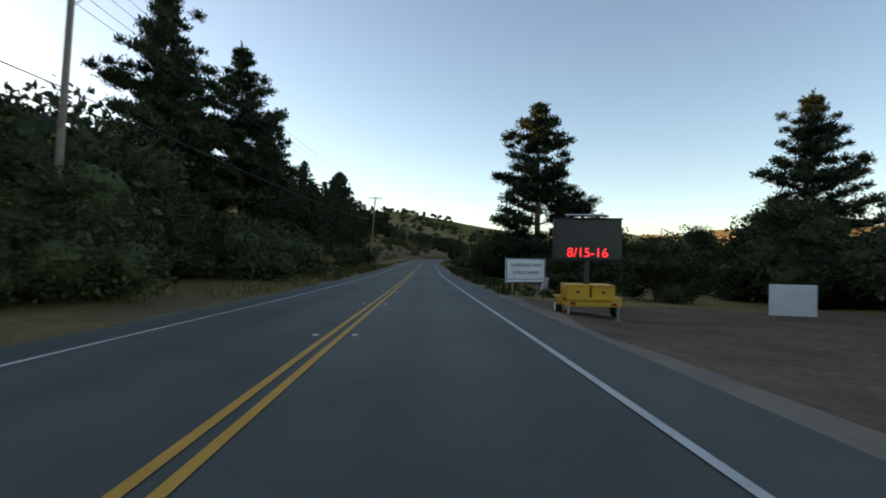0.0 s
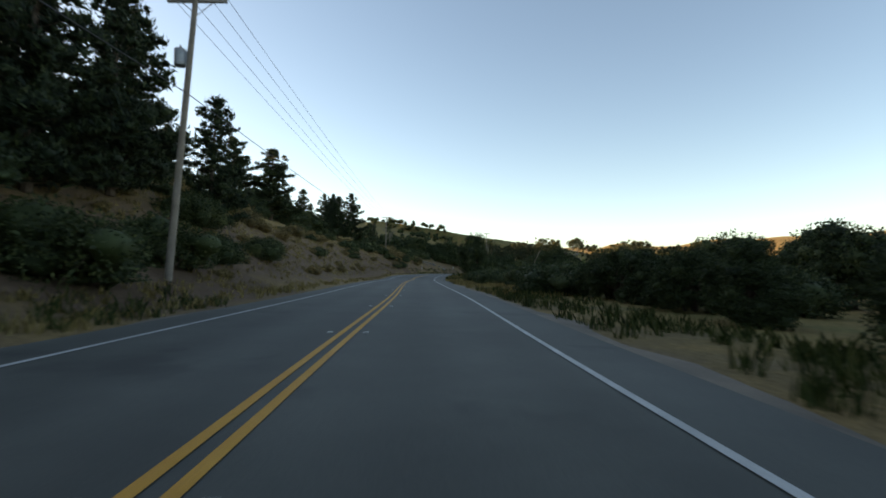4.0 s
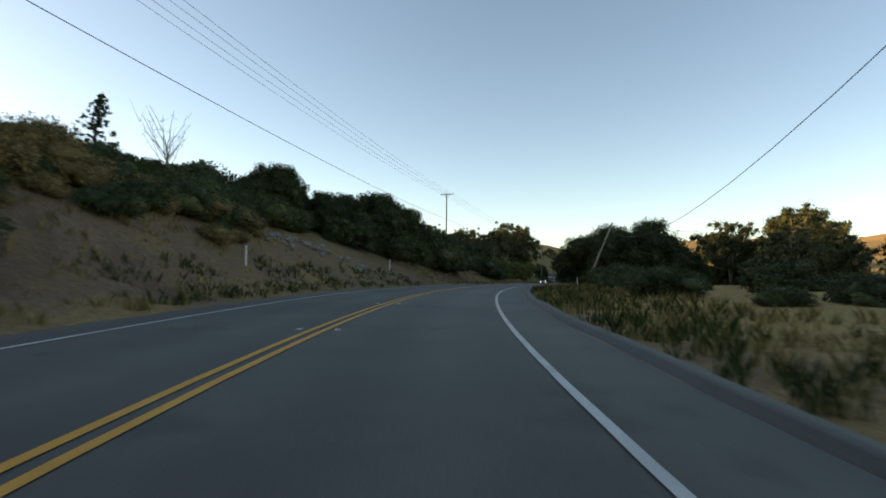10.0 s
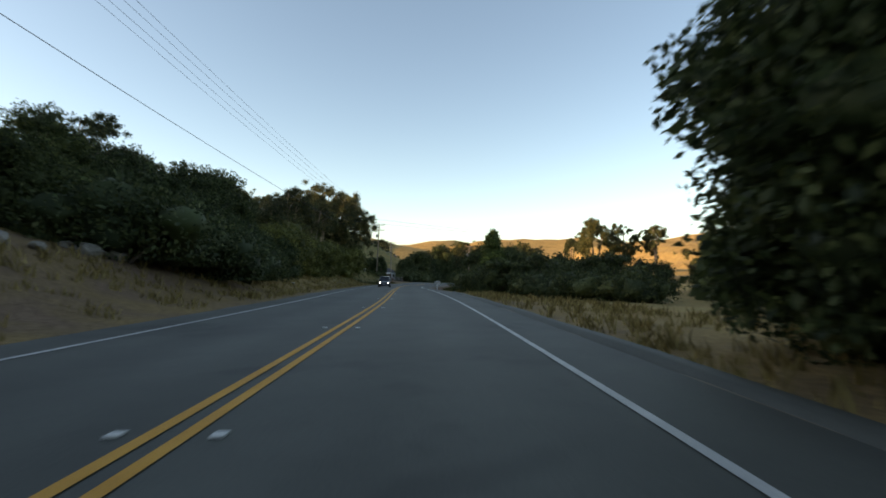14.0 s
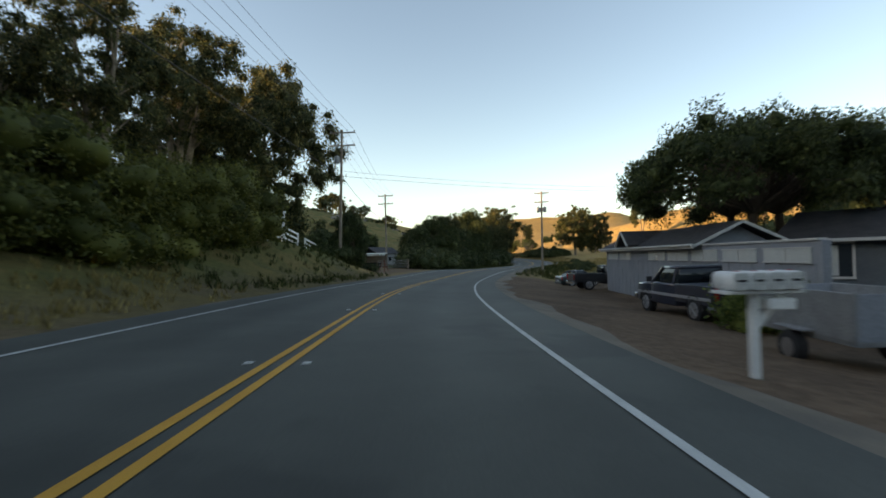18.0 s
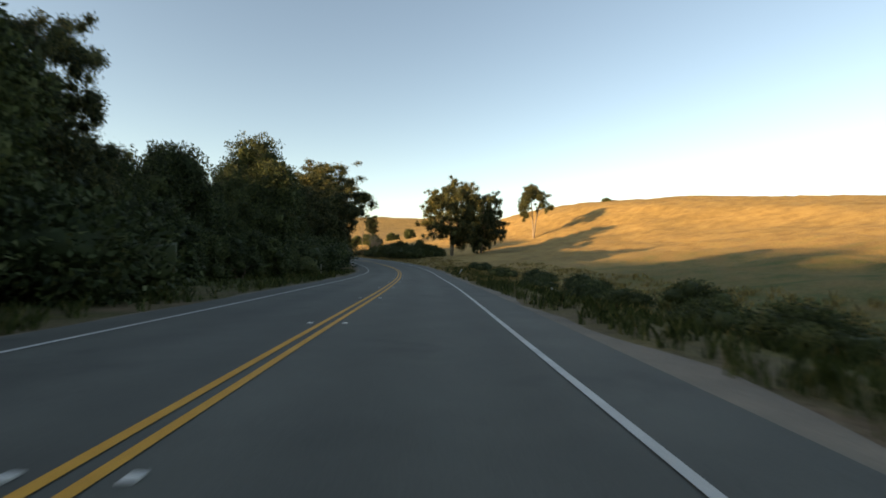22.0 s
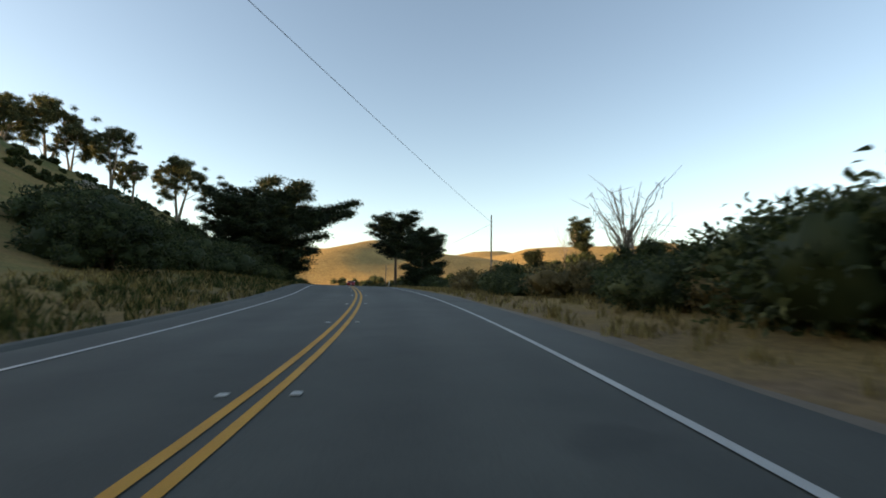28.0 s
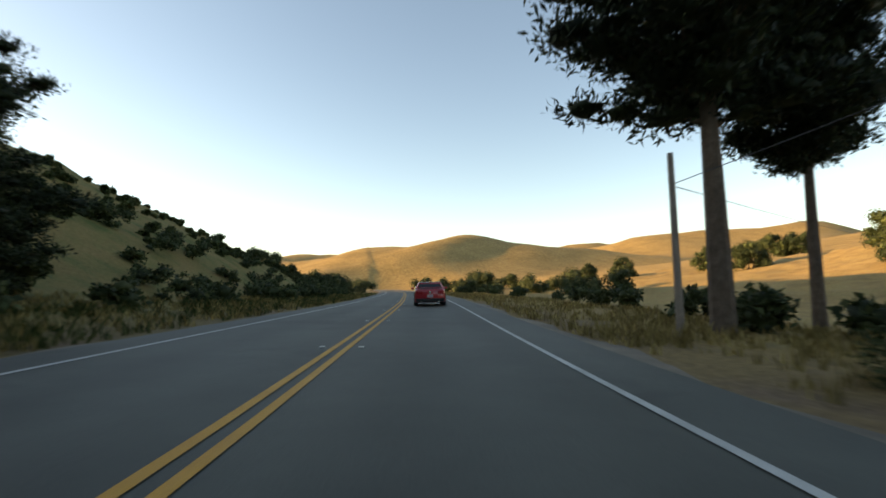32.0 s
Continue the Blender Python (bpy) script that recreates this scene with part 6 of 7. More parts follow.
hz = ground_z(86.5, 317.7) - 0.3
house = thing("garden_house", pose(86.5, 317.7, hz, 0, 0, 105), "slate grey boarded house with white-framed windows behind the garden", "house")
eave = 0.0 - hz
for wx, wy, lx, ly in ((-0.375, 2.92, 6.75, 0.16), (-0.375, -2.92, 6.75, 0.16), (-3.67, 0, 0.16, 5.66), (2.92, 0, 0.16, 5.66)):
    part("wall", box(lx, ly, eave, wx, wy, eave / 2), M_HOUSE, house)
for k in range(int(eave / 0.22)):
    part("board", box(6.77, 0.03, 0.03, -0.375, 3.01, 0.25 + 0.22 * k, 0.005), M_HOUSE, house)
roof_bm = bmesh.new()
low = [roof_bm.verts.new(v) for v in ((-4.1, -3.5, eave), (3.4, -3.5, eave), (3.4, 3.5, eave), (-4.1, 3.5, eave))]
top = [roof_bm.verts.new(v) for v in ((-1.9, 0, eave + 1.4), (2.9, 0, eave + 1.4))]
for f in ((low[0], low[1], top[1], top[0]), (low[2], low[3], top[0], top[1]), (low[1], low[2], top[1]), (low[3], low[0], top[0]), (low[3], low[2], low[1], low[0])):
    roof_bm.faces.new(f)
part("roof", roof_bm, M_ROOF, house)
part("gutter", box(7.5, 0.10, 0.14, -0.35, 3.54, eave - 0.02, 0.02), M_TRIM, house)
for wx, wz, ww, wh in ((1.3, -0.85, 1.3, 1.35), (-1.5, -0.75, 0.65, 0.95), (-2.7, -0.95, 0.55, 0.65), (-2.8, -2.6, 0.65, 0.8)):
    zc = max(wz - hz, wh / 2 + 0.15)
    win = part("window", box(ww, 0.06, wh, wx, 3.03, zc, 0.01), M_PANE, house)
    for dx, dz, sx, sz in ((-ww / 2 - 0.04, 0, 0.09, wh + 0.16), (ww / 2 + 0.04, 0, 0.09, wh + 0.16), (0, wh / 2 + 0.04, ww, 0.09), (0, -wh / 2 - 0.04, ww + 0.2, 0.10)):
        part("frame", box(sx, 0.08, sz, wx + dx, 3.06, zc + dz, 0.01), M_TRIM, win)
    if ww > 1:
        part("curtain", box(0.8, 0.02, wh - 0.1, wx + 0.2, 3.066, zc, 0.004), M_PANEL, win, "pale curtain behind the glass")

# ---- roadside things ----


def mailboxes(m):
    ob = thing("mailbox_stand", m, "row of white mailboxes on a plank over a white post", "mailbox")
    part("post", box(0.10, 0.10, 1.33, 0, 0, 0.51, 0.012), M_WHITE, ob)
    part("plank", box(0.98, 0.36, 0.04, 0.06, 0, 1.07, 0.008), M_WHITE, ob)
    part("arm", box(0.08, 0.08, 0.62, 0.22, 0, 0.86, 0.01, rot=Matrix.Rotation(0.7, 4, "Y")), M_WHITE, ob)
    for k in range(4):
        bx = -0.28 + 0.225 * k
        b = part("mailbox", loft([(-0.23, 0.105, 0.105, 1.09, 1.33, 0.085), (0.23, 0.105, 0.105, 1.09, 1.33, 0.085)]), M_WHITE, ob)
        b.matrix_basis = Matrix.Translation((bx, 0, 0))
        part("door", box(0.19, 0.015, 0.21, 0, -0.24, 1.21, 0.006), M_TRIM, b)
        part("flag", box(0.012, 0.10, 0.05, 0.112, 0.05, 1.31, 0.003), M_TAIL, b)
        part("writing_bar", box(0.11, 0.006, 0.03, 0, -0.252, 1.22), M_DARK, b)
    part("newspaper_tube", box(0.34, 0.36, 0.14, 0.26, 0, 0.92, 0.02), M_WHITE, ob)
    return ob


mx, my = 65.7, 312.4
mailboxes(pose(mx, my, ground_z(mx, my) + 0.05, 0, 0, -30))


def cargo_trailer(m):
    ob = thing("cargo_trailer", m, "small grey box trailer parked on the gravel", "trailer")
    part("floor", box(1.5, 2.6, 0.08, 0, 0, 0.55, 0.01), M_STEEL, ob)
    for sx in (-1, 1):
        part("side_panel", box(0.05, 2.6, 0.75, sx * 0.74, 0, 0.95, 0.01), M_STEEL, ob)
        tyre = part("wheel", cylinder(0.30, 0.18, sx * 0.86, 0, 0.30, "x", 20, bevel=0.02), M_DARK, ob)
        part("rim", cylinder(0.17, 0.02, sx * 0.955, 0, 0.30, "x", 14), M_RIM, tyre)
        part("fender", box(0.22, 0.8, 0.04, sx * 0.86, 0, 0.64, 0.01), M_STEEL, ob)
        part("post", box(0.06, 0.06, 0.8, sx * 0.72, -1.27, 0.95, 0.01), M_STEEL, ob)
    for sy in (-1, 1):
        part("end_panel", box(1.44, 0.05, 0.72, 0, sy * 1.28, 0.95, 0.01), M_GREY_WALL, ob)
    part("drawbar", tube([(0, 1.3, 0.5), (0, 2.4, 0.48)], [0.05, 0.04], 6), M_STEEL, ob)
    return ob


cargo_trailer(pose(69.6, 312.9, ground_z(69.6, 312.9) + 0.02, 0, 0, -34))

# message board on its yellow trailer
M_TRAILER_YELLOW = surface("yellow_equipment_paint", (0.55, 0.30, 0.02), (0.66, 0.38, 0.03), 0.5, 1.5, 30, 0.08)
M_BOARD = plain("dark_sign_face", (0.02, 0.024, 0.024), 0.35)
M_LED = plain("red_led", (1.0, 0.03, 0.04), 0.4, 0, 0.9)


def text_part(name, words, size, mat, parent, m, depth=0.004):
    cu = bpy.data.curves.new(name, "FONT")
    cu.body, cu.size, cu.extrude, cu.align_x, cu.align_y = words, size, depth, "CENTER", "CENTER"
    tmp = bpy.data.objects.new(name, cu)
    scene.collection.objects.link(tmp)
    dg = bpy.context.evaluated_depsgraph_get()
    me = bpy.data.meshes.new_from_object(tmp.evaluated_get(dg))
    bpy.data.objects.remove(tmp)
    me.materials.clear()
    me.materials.append(mat)
    ob = new(name, me)
    ob.parent = parent
    ob.matrix_basis = m
    return ob


def message_trailer(m):
    ob = thing("message_board_trailer", m, "yellow trailer carrying a dark electronic message board with red digits", "message board")
    part("frame", box(1.75, 2.3, 0.14, 0, 0, 0.52, 0.02), M_TRAILER_YELLOW, ob)
    for sx in (-0.42, 0.42):
        cab = part("battery_box", box(0.78, 1.5, 0.48, sx, 0.1, 0.86, 0.05), M_TRAILER_YELLOW, ob)
        part("latch", box(0.10, 0.03, 0.08, sx, -0.66, 0.90, 0.01), M_DARK, cab)
        part("lid", box(0.80, 1.54, 0.05, sx, 0.1, 1.12, 0.02), M_TRAILER_YELLOW, cab)
    for sx in (-1, 1):
        tyre = part("wheel", cylinder(0.31, 0.20, sx * 0.98, 0.15, 0.31, "x", 22, bevel=0.03), M_DARK, ob)
        part("rim", cylinder(0.19, 0.02, sx * 1.085, 0.15, 0.31, "x", 14), M_WHITE, tyre)
        part("fender", box(0.26, 0.86, 0.06, sx * 0.98, 0.15, 0.70, 0.02), M_TRAILER_YELLOW, ob)
        part("fender_end", box(0.26, 0.05, 0.30, sx * 0.98, -0.28, 0.58, 0.02), M_TRAILER_YELLOW, ob)
        leg = part("jack_leg", box(0.07, 0.07, 0.62, sx * 0.80, -1.05, 0.31, 0.01), M_STEEL, ob)
        part("foot", box(0.18, 0.18, 0.03, sx * 0.80, -1.05, 0.02, 0.005), M_STEEL, leg)
        part("tail_lamp", box(0.16, 0.04, 0.10, sx * 0.66, -1.17, 0.55, 0.02), M_TAIL, ob)
    part("rear_bar", box(1.75, 0.08, 0.10, 0, -1.14, 0.70, 0.02), M_TRAILER_YELLOW, ob)
    part("drawbar", tube([(0, 1.1, 0.5), (0, 2.3, 0.46)], [0.06, 0.05], 6), M_TRAILER_YELLOW, ob)
    part("mast", box(0.16, 0.16, 2.4, 0, 0.15, 1.65, 0.02), M_BOARD, ob, "dark steel mast")
    board = part("board", box(2.35, 0.24, 1.42, 0, 0.15, 2.72, 0.03), M_BOARD, ob, "dark display board")
    part("rim", box(2.43, 0.10, 0.06, 0, 0.10, 3.46, 0.01), M_DARK, board)
    part("rim", box(2.43, 0.10, 0.06, 0, 0.10, 1.98, 0.01), M_DARK, board)
    text_part("digits", "8/15-16", 0.46, M_LED, board, pose(0, 0.015, 2.24, 90, 0, 0))
    part("solar_panel", box(1.4, 0.8, 0.05, 0, 0.3, 3.60, 0.01, rot=Matrix.Rotation(0.15, 4, "X")), M_BOARD, ob)
    return ob


tx, ty = 5.1, 17.2
message_trailer(pose(tx, ty, ground_z(tx, ty) + 0.01, 0, 0, -6))


def landslide_sign(m):
    ob = thing("road_sign", m, "white wooden sign reading landslide area two miles ahead, on two posts", "road sign")
    for sx in (-0.85, 0.85):
        part("post", box(0.12, 0.10, 2.5, sx, 0.06, 0.75, 0.01), M_POLE, ob)
    pan = part("panel", box(2.75, 0.05, 1.42, 0, -0.02, 1.52, 0.012), M_WHITE, ob)
    for sz in (-0.68, 0.68):
        part("border", box(2.66, 0.012, 0.04, 0, -0.051, 1.52 + sz), M_DARK, pan)
    for sx in (-1.31, 1.31):
        part("border", box(0.04, 0.012, 1.36, sx, -0.051, 1.52), M_DARK, pan)
    text_part("lettering", "LANDSLIDE AREA", 0.27, M_DARK, pan, pose(0.05, -0.055, 1.84, 90, 0, 0))
    text_part("lettering", "2 MILES AHEAD", 0.27, M_DARK, pan, pose(0.05, -0.055, 1.40, 90, 0, 0))
    part("bottom_strip", box(2.5, 0.012, 0.05, 0, -0.051, 1.02), M_STEEL, pan)
    return ob


landslide_sign(pose(4.85, 28.6, ground_z(4.85, 28.6) - 0.1, 0, 0, 24))


def barricade(m, w=1.6, label="white panel leaning on the roadside"):
    ob = thing("white_panel", m, label, "panel")
    part("board", box(w, 0.06, 1.25, 0, 0, 0.78, 0.02), M_WHITE, ob)
    for sx in (-0.6, 0.6):
        part("post", box(0.08, 0.08, 1.3, sx * w / 1.6, 0.07, 0.6, 0.01), M_POLE, ob)
    return ob


barricade(pose(14.0, 19.5, ground_z(14.0, 19.5), 0, 0, -12), 1.7, "plain white board on two posts beside the turnout")
barricade(pose(*on_road(33, 9.6)[:2], ground_z(*on_road(33, 9.6)[:2]) - 0.25, 18, 0, 40), 0.7, "small white board leaning in the grass")


def fence_rails(x0, y0, x1, y1, rails=3, h=1.35, label="white painted board fence with three rails"):
    a, b = Vector((x0, y0, 0)), Vector((x1, y1, 0))
    ob = thing("board_fence", pose(x0, y0, ground_z(x0, y0)), label, "fence")
    n = max(2, int((b - a).length / 2.4) + 1)
    pts = [a.lerp(b, k / (n - 1)) for k in range(n)]
    zs = [ground_z(p.x, p.y) for p in pts]
    o = Vector((x0, y0, zs[0]))
    for p, z in zip(pts, zs):
        part("post", box(0.13, 0.13, h + 0.3, p.x - o.x, p.y - o.y, z - o.z + h / 2 - 0.15, 0.015), M_WHITE, ob)
    for (p, z), (q, w) in zip(zip(pts, zs), list(zip(pts, zs))[1:]):
        for k in range(rails):
            hz = h * (0.92 - 0.33 * k)
            v0, v1 = Vector((p.x, p.y, z + hz)) - o, Vector((q.x, q.y, w + hz)) - o
            mid_p, dirv = (v0 + v1) / 2, v1 - v0
            rot = dirv.to_track_quat("X", "Z").to_matrix().to_4x4()
            part("rail", box(dirv.length, 0.04, 0.15, mid_p.x, mid_p.y, mid_p.z, 0.008, rot=rot), M_WHITE, ob)
    return ob


fa, fb = on_road(354, -13.0), on_road(366.5, -12.6)
fence_rails(fa[0], fa[1], fb[0], fb[1])
fa, fb = on_road(367.8, -12.6), on_road(370.6, -12.8)
fence_rails(fa[0], fa[1], fb[0], fb[1], 3, 1.15)
fa, fb = on_road(296, -14.5), on_road(304.5, -12.4)
fence_rails(fa[0], fa[1], fb[0], fb[1])
fence_rails(-30, 300, -2, 292, 3, 1.9, "white board fence high on the hill")
gp_ob = thing("gate_post", pose(*on_road(363.6, -12.4)[:2], ground_z(*on_road(363.6, -12.4)[:2])), "tall white gate post with a flat cap", "gate post")
part("shaft", box(0.26, 0.26, 2.5, 0, 0, 1.1, 0.02), M_WHITE, gp_ob)
part("cap", box(0.44, 0.44, 0.14, 0, 0, 2.42, 0.02), M_WHITE, gp_ob)


def delineator(s, d, lean=(0.0, 0.0), h=1.1, mat=None, label="slim white roadside marker post"):
    x, y, z, turn = on_road(s, d)
    ob = thing("marker_post", pose(x, y, ground_z(x, y) - 0.15, lean[0], lean[1], turn), label, "marker post")
    part("blade", box(0.10, 0.035, h + 0.15, 0, 0, (h + 0.15) / 2, 0.01), mat or M_WHITE, ob)
    part("reflector", box(0.075, 0.008, 0.10, 0, -0.022, h - 0.02, 0.003), M_SILVER, ob)


M_RUST = surface("rusty_red_steel", (0.16, 0.05, 0.03), (0.28, 0.09, 0.06), 0.8, 3, 30, 0.3)
delineator(206, -8.6)
delineator(230, -9.0)
delineator(238, 9.0)
delineator(452.3, 6.1, (0, 26), 0.75)
delineator(587.6, 6.0, (0, 8), 1.05)
delineator(452, -8.0)
delineator(252, 9.8, (0, 0), 1.5, M_RUST, "thin rusty red marker post")


def hay_gate(s, d, turn):
    """A rusty A-frame brace beside the side road."""
    x, y, _, a = on_road(s, d)
    ob = thing("fence_brace", pose(x, y, ground_z(x, y), 0, 0, a + turn), "rusty steel fence brace at the side road", "fence brace")
    for sx in (-1, 1):
        part("leg", tube([(sx * 0.55, 0, 0), (sx * 0.12, 0, 1.05)], [0.035, 0.03], 6), M_RUST, ob)
    part("bar", tube([(-0.5, 0, 0.35), (0.5, 0, 0.55)], [0.03, 0.03], 6), M_RUST, ob)
    part("post", tube([(0.12, 0, -0.1), (0.12, 0, 1.25)], [0.05, 0.05], 8), M_RUST, ob)


hay_gate(378.5, -9.0, 20)
gx0, gy0, _, ga = on_road(388, -11.5)
gate = thing("farm_gate", pose(gx0, gy0, ground_z(gx0, gy0), 0, 0, ga), "pale metal farm gate between dark posts", "gate")
for sx in (-2.2, 2.2):
    part("post", box(0.14, 0.14, 1.35, sx, 0, 0.6, 0.015), M_POLE, gate)
for k in range(5):
    part("bar", tube([(-2.1, 0, 0.25 + 0.22 * k), (2.1, 0, 0.25 + 0.22 * k)], [0.025, 0.025], 6), M_SILVER, gate)
hx, hy = 88.0, 379.5
shed = thing("open_shed", pose(hx, hy, ground_z(hx, hy) - 0.05, 0, 0, -38), "small open shed with a pale roof in the yard", "shed")
for px, py in ((-2.1, -1.2), (2.1, -1.2), (-2.1, 1.2), (2.1, 1.2)):
    part("post", box(0.12, 0.12, 2.0, px, py, 1.0, 0.01), M_POLE, shed)
part("roof", box(4.8, 3.0, 0.14, 0, 0, 2.06, 0.02, rot=Matrix.Rotation(0.06, 4, "X")), M_TRIM, shed, "pale flat roof")
part("back_wall", box(4.1, 0.06, 1.7, 0, 1.2, 0.9, 0.01), M_POLE, shed)
part("bench", box(2.6, 0.6, 0.7, 0.3, 0.7, 0.40, 0.03), M_DARK, shed)
sx0, sy0, _, sa = on_road(375.5, -14.5)
panel = thing("notice_board", pose(sx0, sy0, ground_z(sx0, sy0), 0, 0, sa), "small pale notice on a thin stake", "sign")
part("stake", box(0.05, 0.05, 1.2, 0, 0, 0.5, 0.006), M_POLE, panel)
part("face", box(0.5, 0.02, 0.4, 0, -0.03, 1.0, 0.008), M_WHITE, panel)


def far_house(x, y, w, dpt, h, turn, wall, label):
    ob = thing("farmhouse", pose(x, y, ground_z(x, y) - 0.3, 0, 0, turn), label, "house")
    part("wall", box(w, dpt, h, 0, 0, h / 2, 0.02), wall, ob)
    for sy in (1, -1):
        part("roof", box(w + 0.8, dpt * 0.62, 0.14, 0, sy * dpt * 0.26, h + dpt * 0.13, 0.01, rot=Matrix.Rotation(-sy * 0.5, 4, "X")), M_ROOF if wall is not M_WHITE else M_TRIM, ob)
    for k in range(3):
        win = part("window", box(0.9, 0.05, 1.0, -w / 3 + k * w / 3, -dpt / 2 - 0.02, h * 0.55, 0.01), M_PANE, ob)
        part("frame", box(1.04, 0.04, 0.08, -w / 3 + k * w / 3, -dpt / 2 - 0.04, h * 0.55 + 0.54, 0.01), M_WHITE, win)
    part("door", box(0.9, 0.05, 2.0, w * 0.17, -dpt / 2 - 0.02, 1.0, 0.01), M_TRIM, ob)


far_house(70, 432, 10, 7, 3.2, 20, M_WHITE, "small white farmhouse at the foot of the hill")
far_house(82, 440, 12, 6, 2.8, -15, M_WHITE, "long white barn at the foot of the hill")
far_house(58, 424, 7, 6, 2.8, 40, M_HOUSE, "dark shed in the side valley")
far_house(102, 408, 8, 5, 2.6, 30, M_TRIM, "low open shelter beside the farm track")
far_house(-12, 303, 12, 7, 3.4, 10, M_WHITE, "white house high on the hill")


def rock(x, y, s, seed):
    rng = np.random.default_rng(seed)
    bm = bmesh.new()
    bmesh.ops.create_icosphere(bm, subdivisions=2, radius=s)
    for v in bm.verts:
        v.co *= 1 + 0.6 * noise.noise(v.co * 1.9 / s + Vector((seed, 0, 0)))
        v.co.z *= 0.75
    me = bpy.data.meshes.new("rock")
    bm.to_mesh(me)
    bm.free()
    me.materials.append(M_ROCK)
    ob = new("rock", me)
    ob.matrix_basis = pose(x, y, ground_z(x, y) + s * 0.15, 0, 0, float(rng.uniform(0, 360)))
    tagged(ob, "pale weathered rock in the bank", "rock", "rocks in the bank")


M_ROCK = surface("pale_rock", (0.13, 0.115, 0.095), (0.27, 0.245, 0.21), 0.9, 2.0, 14, 0.8, dist=0.06)
for i in range(54):
    k = i % 3
    s = (214, 219, 223)[k] + float(RNG.normal()) * 1.3
    x, y, _, _ = on_road(s, (-12.0, -10.8, -9.4)[k] + float(RNG.normal()) * 0.55)
    rock(x, y, float(RNG.uniform(0.1, 0.36)), i)
for i in range(16):
    x, y, _, _ = on_road(float(RNG.uniform(268, 284)), float(RNG.uniform(-14, -10)))
    rock(x, y, float(RNG.uniform(0.15, 0.45)), 80 + i)
for i in range(26):
    x, y, _, _ = on_road(float(RNG.uniform(540, 600)), float(RNG.uniform(-70, -34)))
    rock(x, y, float(RNG.uniform(0.5, 1.3)), 120 + i)


def litter_bag(s, d, k):
    x, y, _, _ = on_road(s, d)
    bm = bmesh.new()
    bmesh.ops.create_icosphere(bm, subdivisions=3, radius=k)
    for v in bm.verts:
        v.co *= 1 + 0.5 * noise.noise(v.co * 3.0 / k + Vector((s, 0, 0)))
        v.co.z = max(v.co.z * 0.6, -0.1 * k)
    me = bpy.data.meshes.new("bag")
    bm.to_mesh(me)
    bm.free()
    me.materials.append(M_WHITE)
    ob = new("plastic_bag", me)
    ob.matrix_basis = pose(x, y, ground_z(x, y) + 0.12 * k)
    tagged(ob, "crumpled white plastic bag in the ditch", "litter")


litter_bag(434.5, 10.8, 0.42)
litter_bag(402, 10.5, 0.32)
litter_bag(417, 13, 0.25)
litter_bag(298, -8.8, 0.16)

# low asphalt berms along the edge
for nm, s0, s1, d in (("berm_right", 178, 300, 5.25), ("berm_left", 516, 606, -5.25), ("berm_bend", 128, 180, 5.3)):
    vs, fs = [], []
    ss = np.arange(s0, s1, 2.0)
    for i, s in enumerate(ss):
        wob = 0.05 * math.sin(s * 0.7)
        for dd, zz in ((-0.22, -0.06), (-0.12, 0.04), (0.10, 0.055), (0.30, -0.12)):
            x, y, z, _ = on_road(s, d + wob + dd * (1 if d > 0 else -1))
            vs.append((x, y, z + zz))
    for i in range(len(ss) - 1):
        for k in range(3):
            fs.append((4 * i + k, 4 * i + k + 1, 4 * i + k + 5, 4 * i + k + 4))
    me = mesh_from(nm, vs, fs, M_ASPHALT, True)
    me.uv_layers.new(name="UVMap")
    tagged(new(nm, me), "low rounded asphalt berm along the road edge", "kerb", kind="structure")

# ---- grass along the road: tufts of blades ----


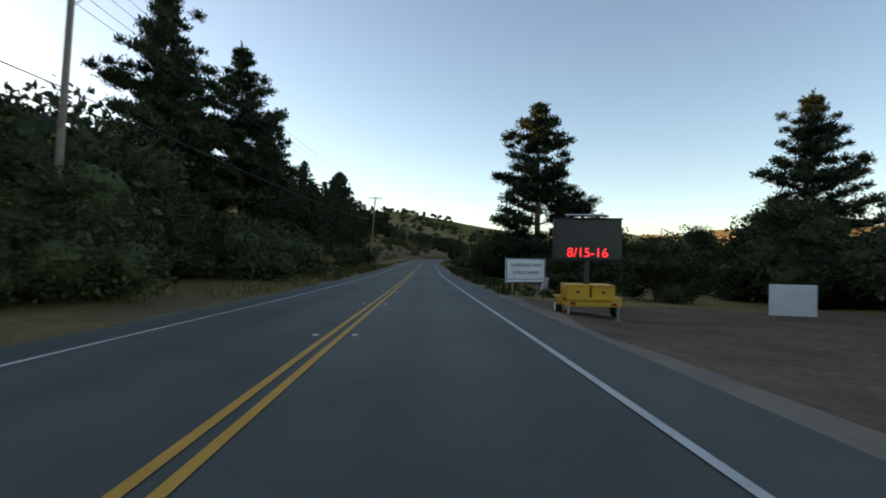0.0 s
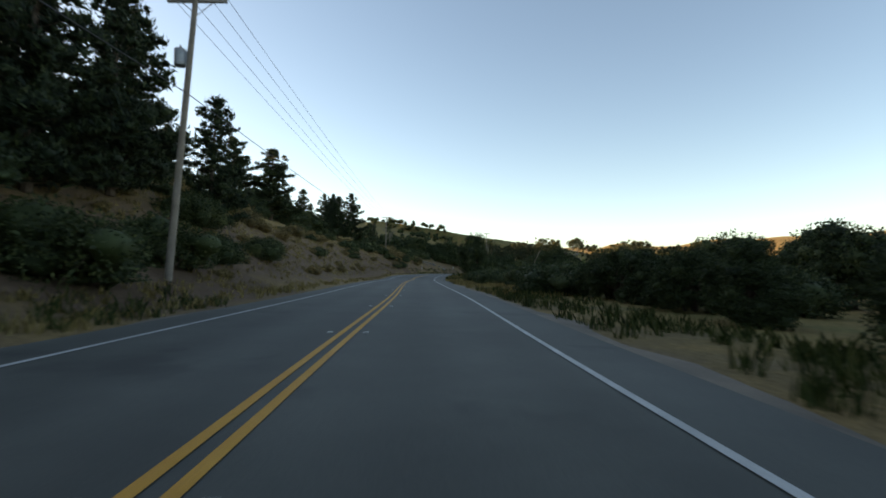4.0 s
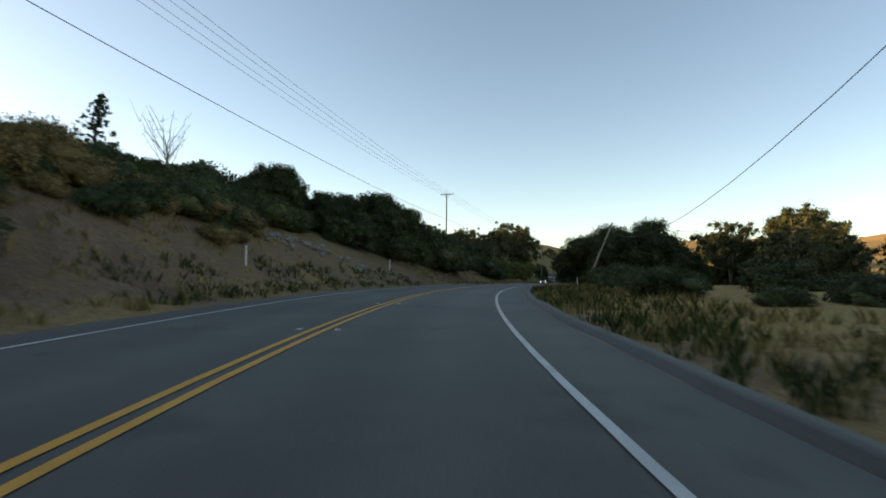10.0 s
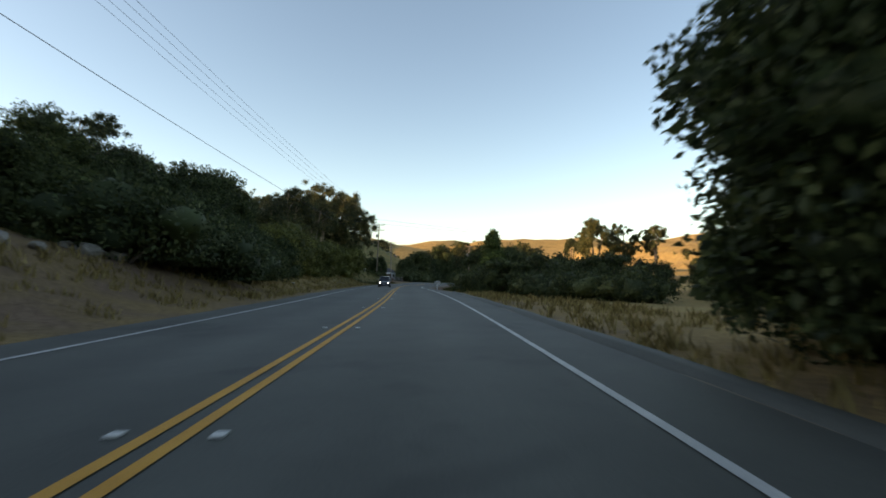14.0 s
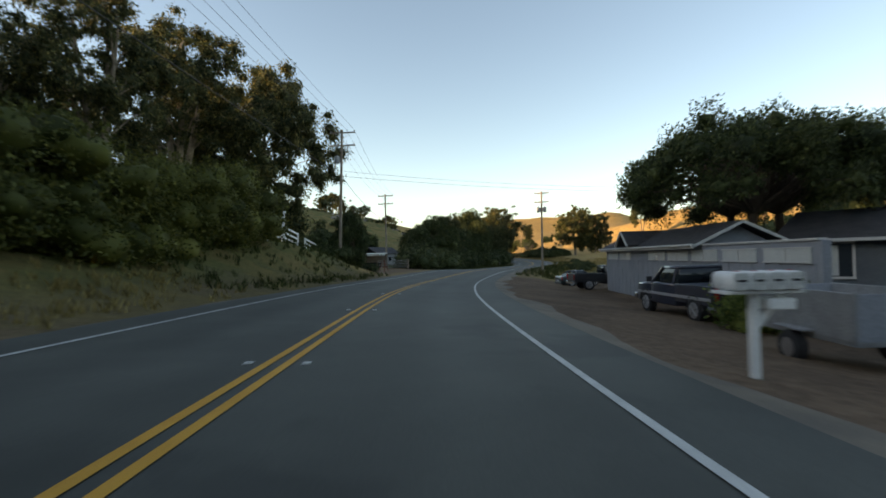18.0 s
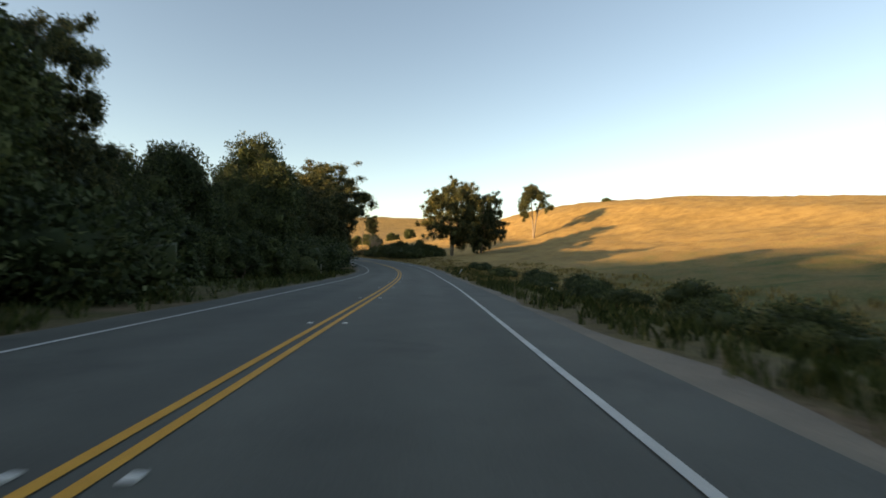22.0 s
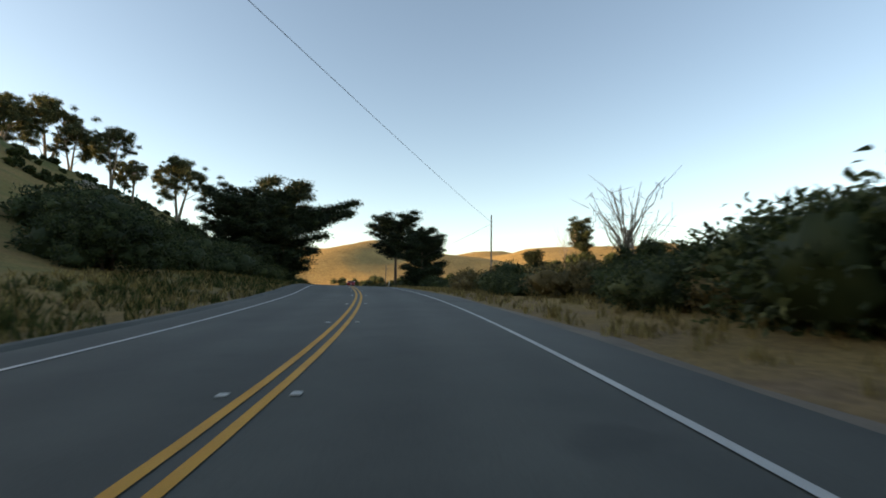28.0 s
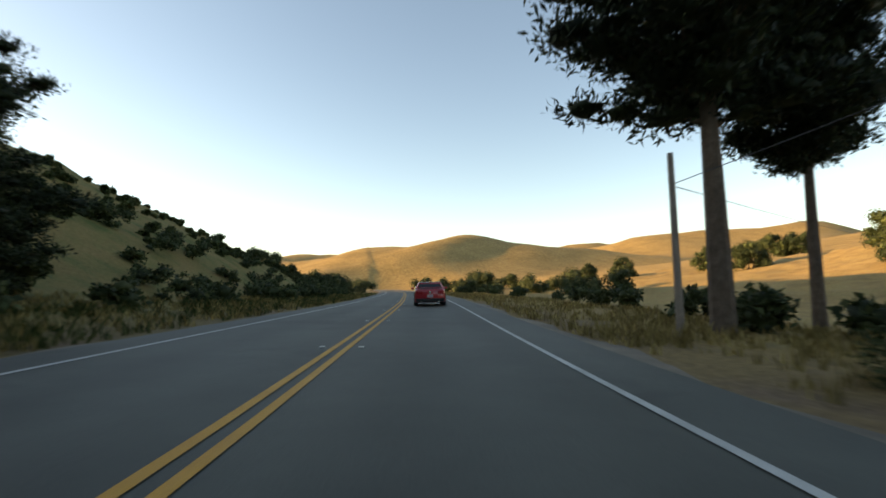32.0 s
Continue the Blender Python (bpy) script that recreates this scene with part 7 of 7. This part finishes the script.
def grass(name, mat, label, spans, per_m, h0, h1, seed):
    """Blades in tufts along spans (s0, s1, d0, d1)."""
    rng = np.random.default_rng(seed)
    xs, ys = [], []
    for s0, s1, d0, d1 in spans:
        n = int((s1 - s0) * per_m * abs(d1 - d0) / 4)
        s = rng.uniform(s0, s1, n)
        d = d0 + (d1 - d0) * rng.random(n) ** 1.0
        x = np.interp(s, S_ALL, MID[:, 0]) + np.interp(s, S_ALL, RIGHT[:, 0]) * d
        y = np.interp(s, S_ALL, MID[:, 1]) + np.interp(s, S_ALL, RIGHT[:, 1]) * d
        keep = (np.sin(x * 0.9 + 1.3 * np.sin(y * 0.5)) * np.sin(y * 0.8 + seed) + rng.normal(size=n) * 0.5) > -0.25
        xs.append(x[keep])
        ys.append(y[keep])
    x, y = np.concatenate(xs), np.concatenate(ys)
    z = heights(x, y)[0]
    k = 9
    n = len(x)
    bx = np.repeat(x, k) + rng.normal(size=n * k) * 0.09
    by = np.repeat(y, k) + rng.normal(size=n * k) * 0.09
    bz = np.repeat(z, k)
    hgt = rng.uniform(h0, h1, n * k) * np.repeat(rng.uniform(0.6, 1.2, n), k)
    a = rng.uniform(0, 6.283, n * k)
    lean = rng.uniform(0.1, 0.6, n * k) * hgt
    w = 0.012 + 0.010 * rng.random(n * k)
    base = np.stack([bx, by, bz - 0.03], 1)
    side = np.stack([-np.sin(a), np.cos(a), 0 * a], 1) * w[:, None]
    tip = base + np.stack([np.cos(a) * lean, np.sin(a) * lean, hgt], 1)
    midp = base + np.stack([np.cos(a) * lean * 0.3, np.sin(a) * lean * 0.3, hgt * 0.55], 1)
    v = np.stack([base - side, base + side, midp + side * 0.8, tip, midp - side * 0.8], 1).reshape(-1, 3)
    m = n * k
    me = bpy.data.meshes.new(name)
    me.vertices.add(5 * m)
    me.vertices.foreach_set("co", v.ravel())
    me.loops.add(5 * m)
    me.loops.foreach_set("vertex_index", np.arange(5 * m))
    me.polygons.add(m)
    me.polygons.foreach_set("loop_start", np.arange(m) * 5)
    me.materials.append(mat)
    me.update()
    return tagged(new(name, me), label, "grass", kind="stuff")


grass("green_grass", M_GRASS_GREEN, "green roadside grass and weeds", [(40, 92, -10.5, -5.6), (26, 110, 5.6, 10), (345, 371, -13, -5.6), (196, 232, -9, -5.6), (380, 470, 5.6, 12), (400, 470, -10, -5.6), (505, 610, -12, -5.6), (160, 236, 5.6, 10), (300, 322, 6.2, 12), (590, 700, -11, -5.6)], 16, 0.15, 0.5, 3)
grass("dry_grass", M_GRASS_DRY, "dry straw-coloured roadside grass", [(96, 215, -20, -5.6), (100, 300, 5.6, 12), (236, 346, -11, -5.6), (440, 620, 5.6, 14), (500, 700, -14, -5.6), (375, 470, 10, 20), (610, 700, 5.6, 14), (20, 100, -9, -5.6)], 14, 0.12, 0.42, 4)

# ---- raised markers beside the yellow stripes ----
M_MARKER = plain("white_ceramic_marker", (0.55, 0.55, 0.52), 0.4)
bmk = bmesh.new()
box(0.10, 0.10, 0.02, 0, 0, 0.010, 0.006, bmk)
marker_mesh = bpy.data.meshes.new("road_marker")
bmk.to_mesh(marker_mesh)
bmk.free()
marker_mesh.materials.append(M_MARKER)
for i in range(92):
    for d in (-0.36, 0.36):
        x, y, z, turn = on_road(2.0 + 7.315 * i, d)
        ob = new("road_marker", marker_mesh)
        ob.parent = road
        ob.matrix_basis = pose(x, y, z + 0.004, 0, 0, turn)
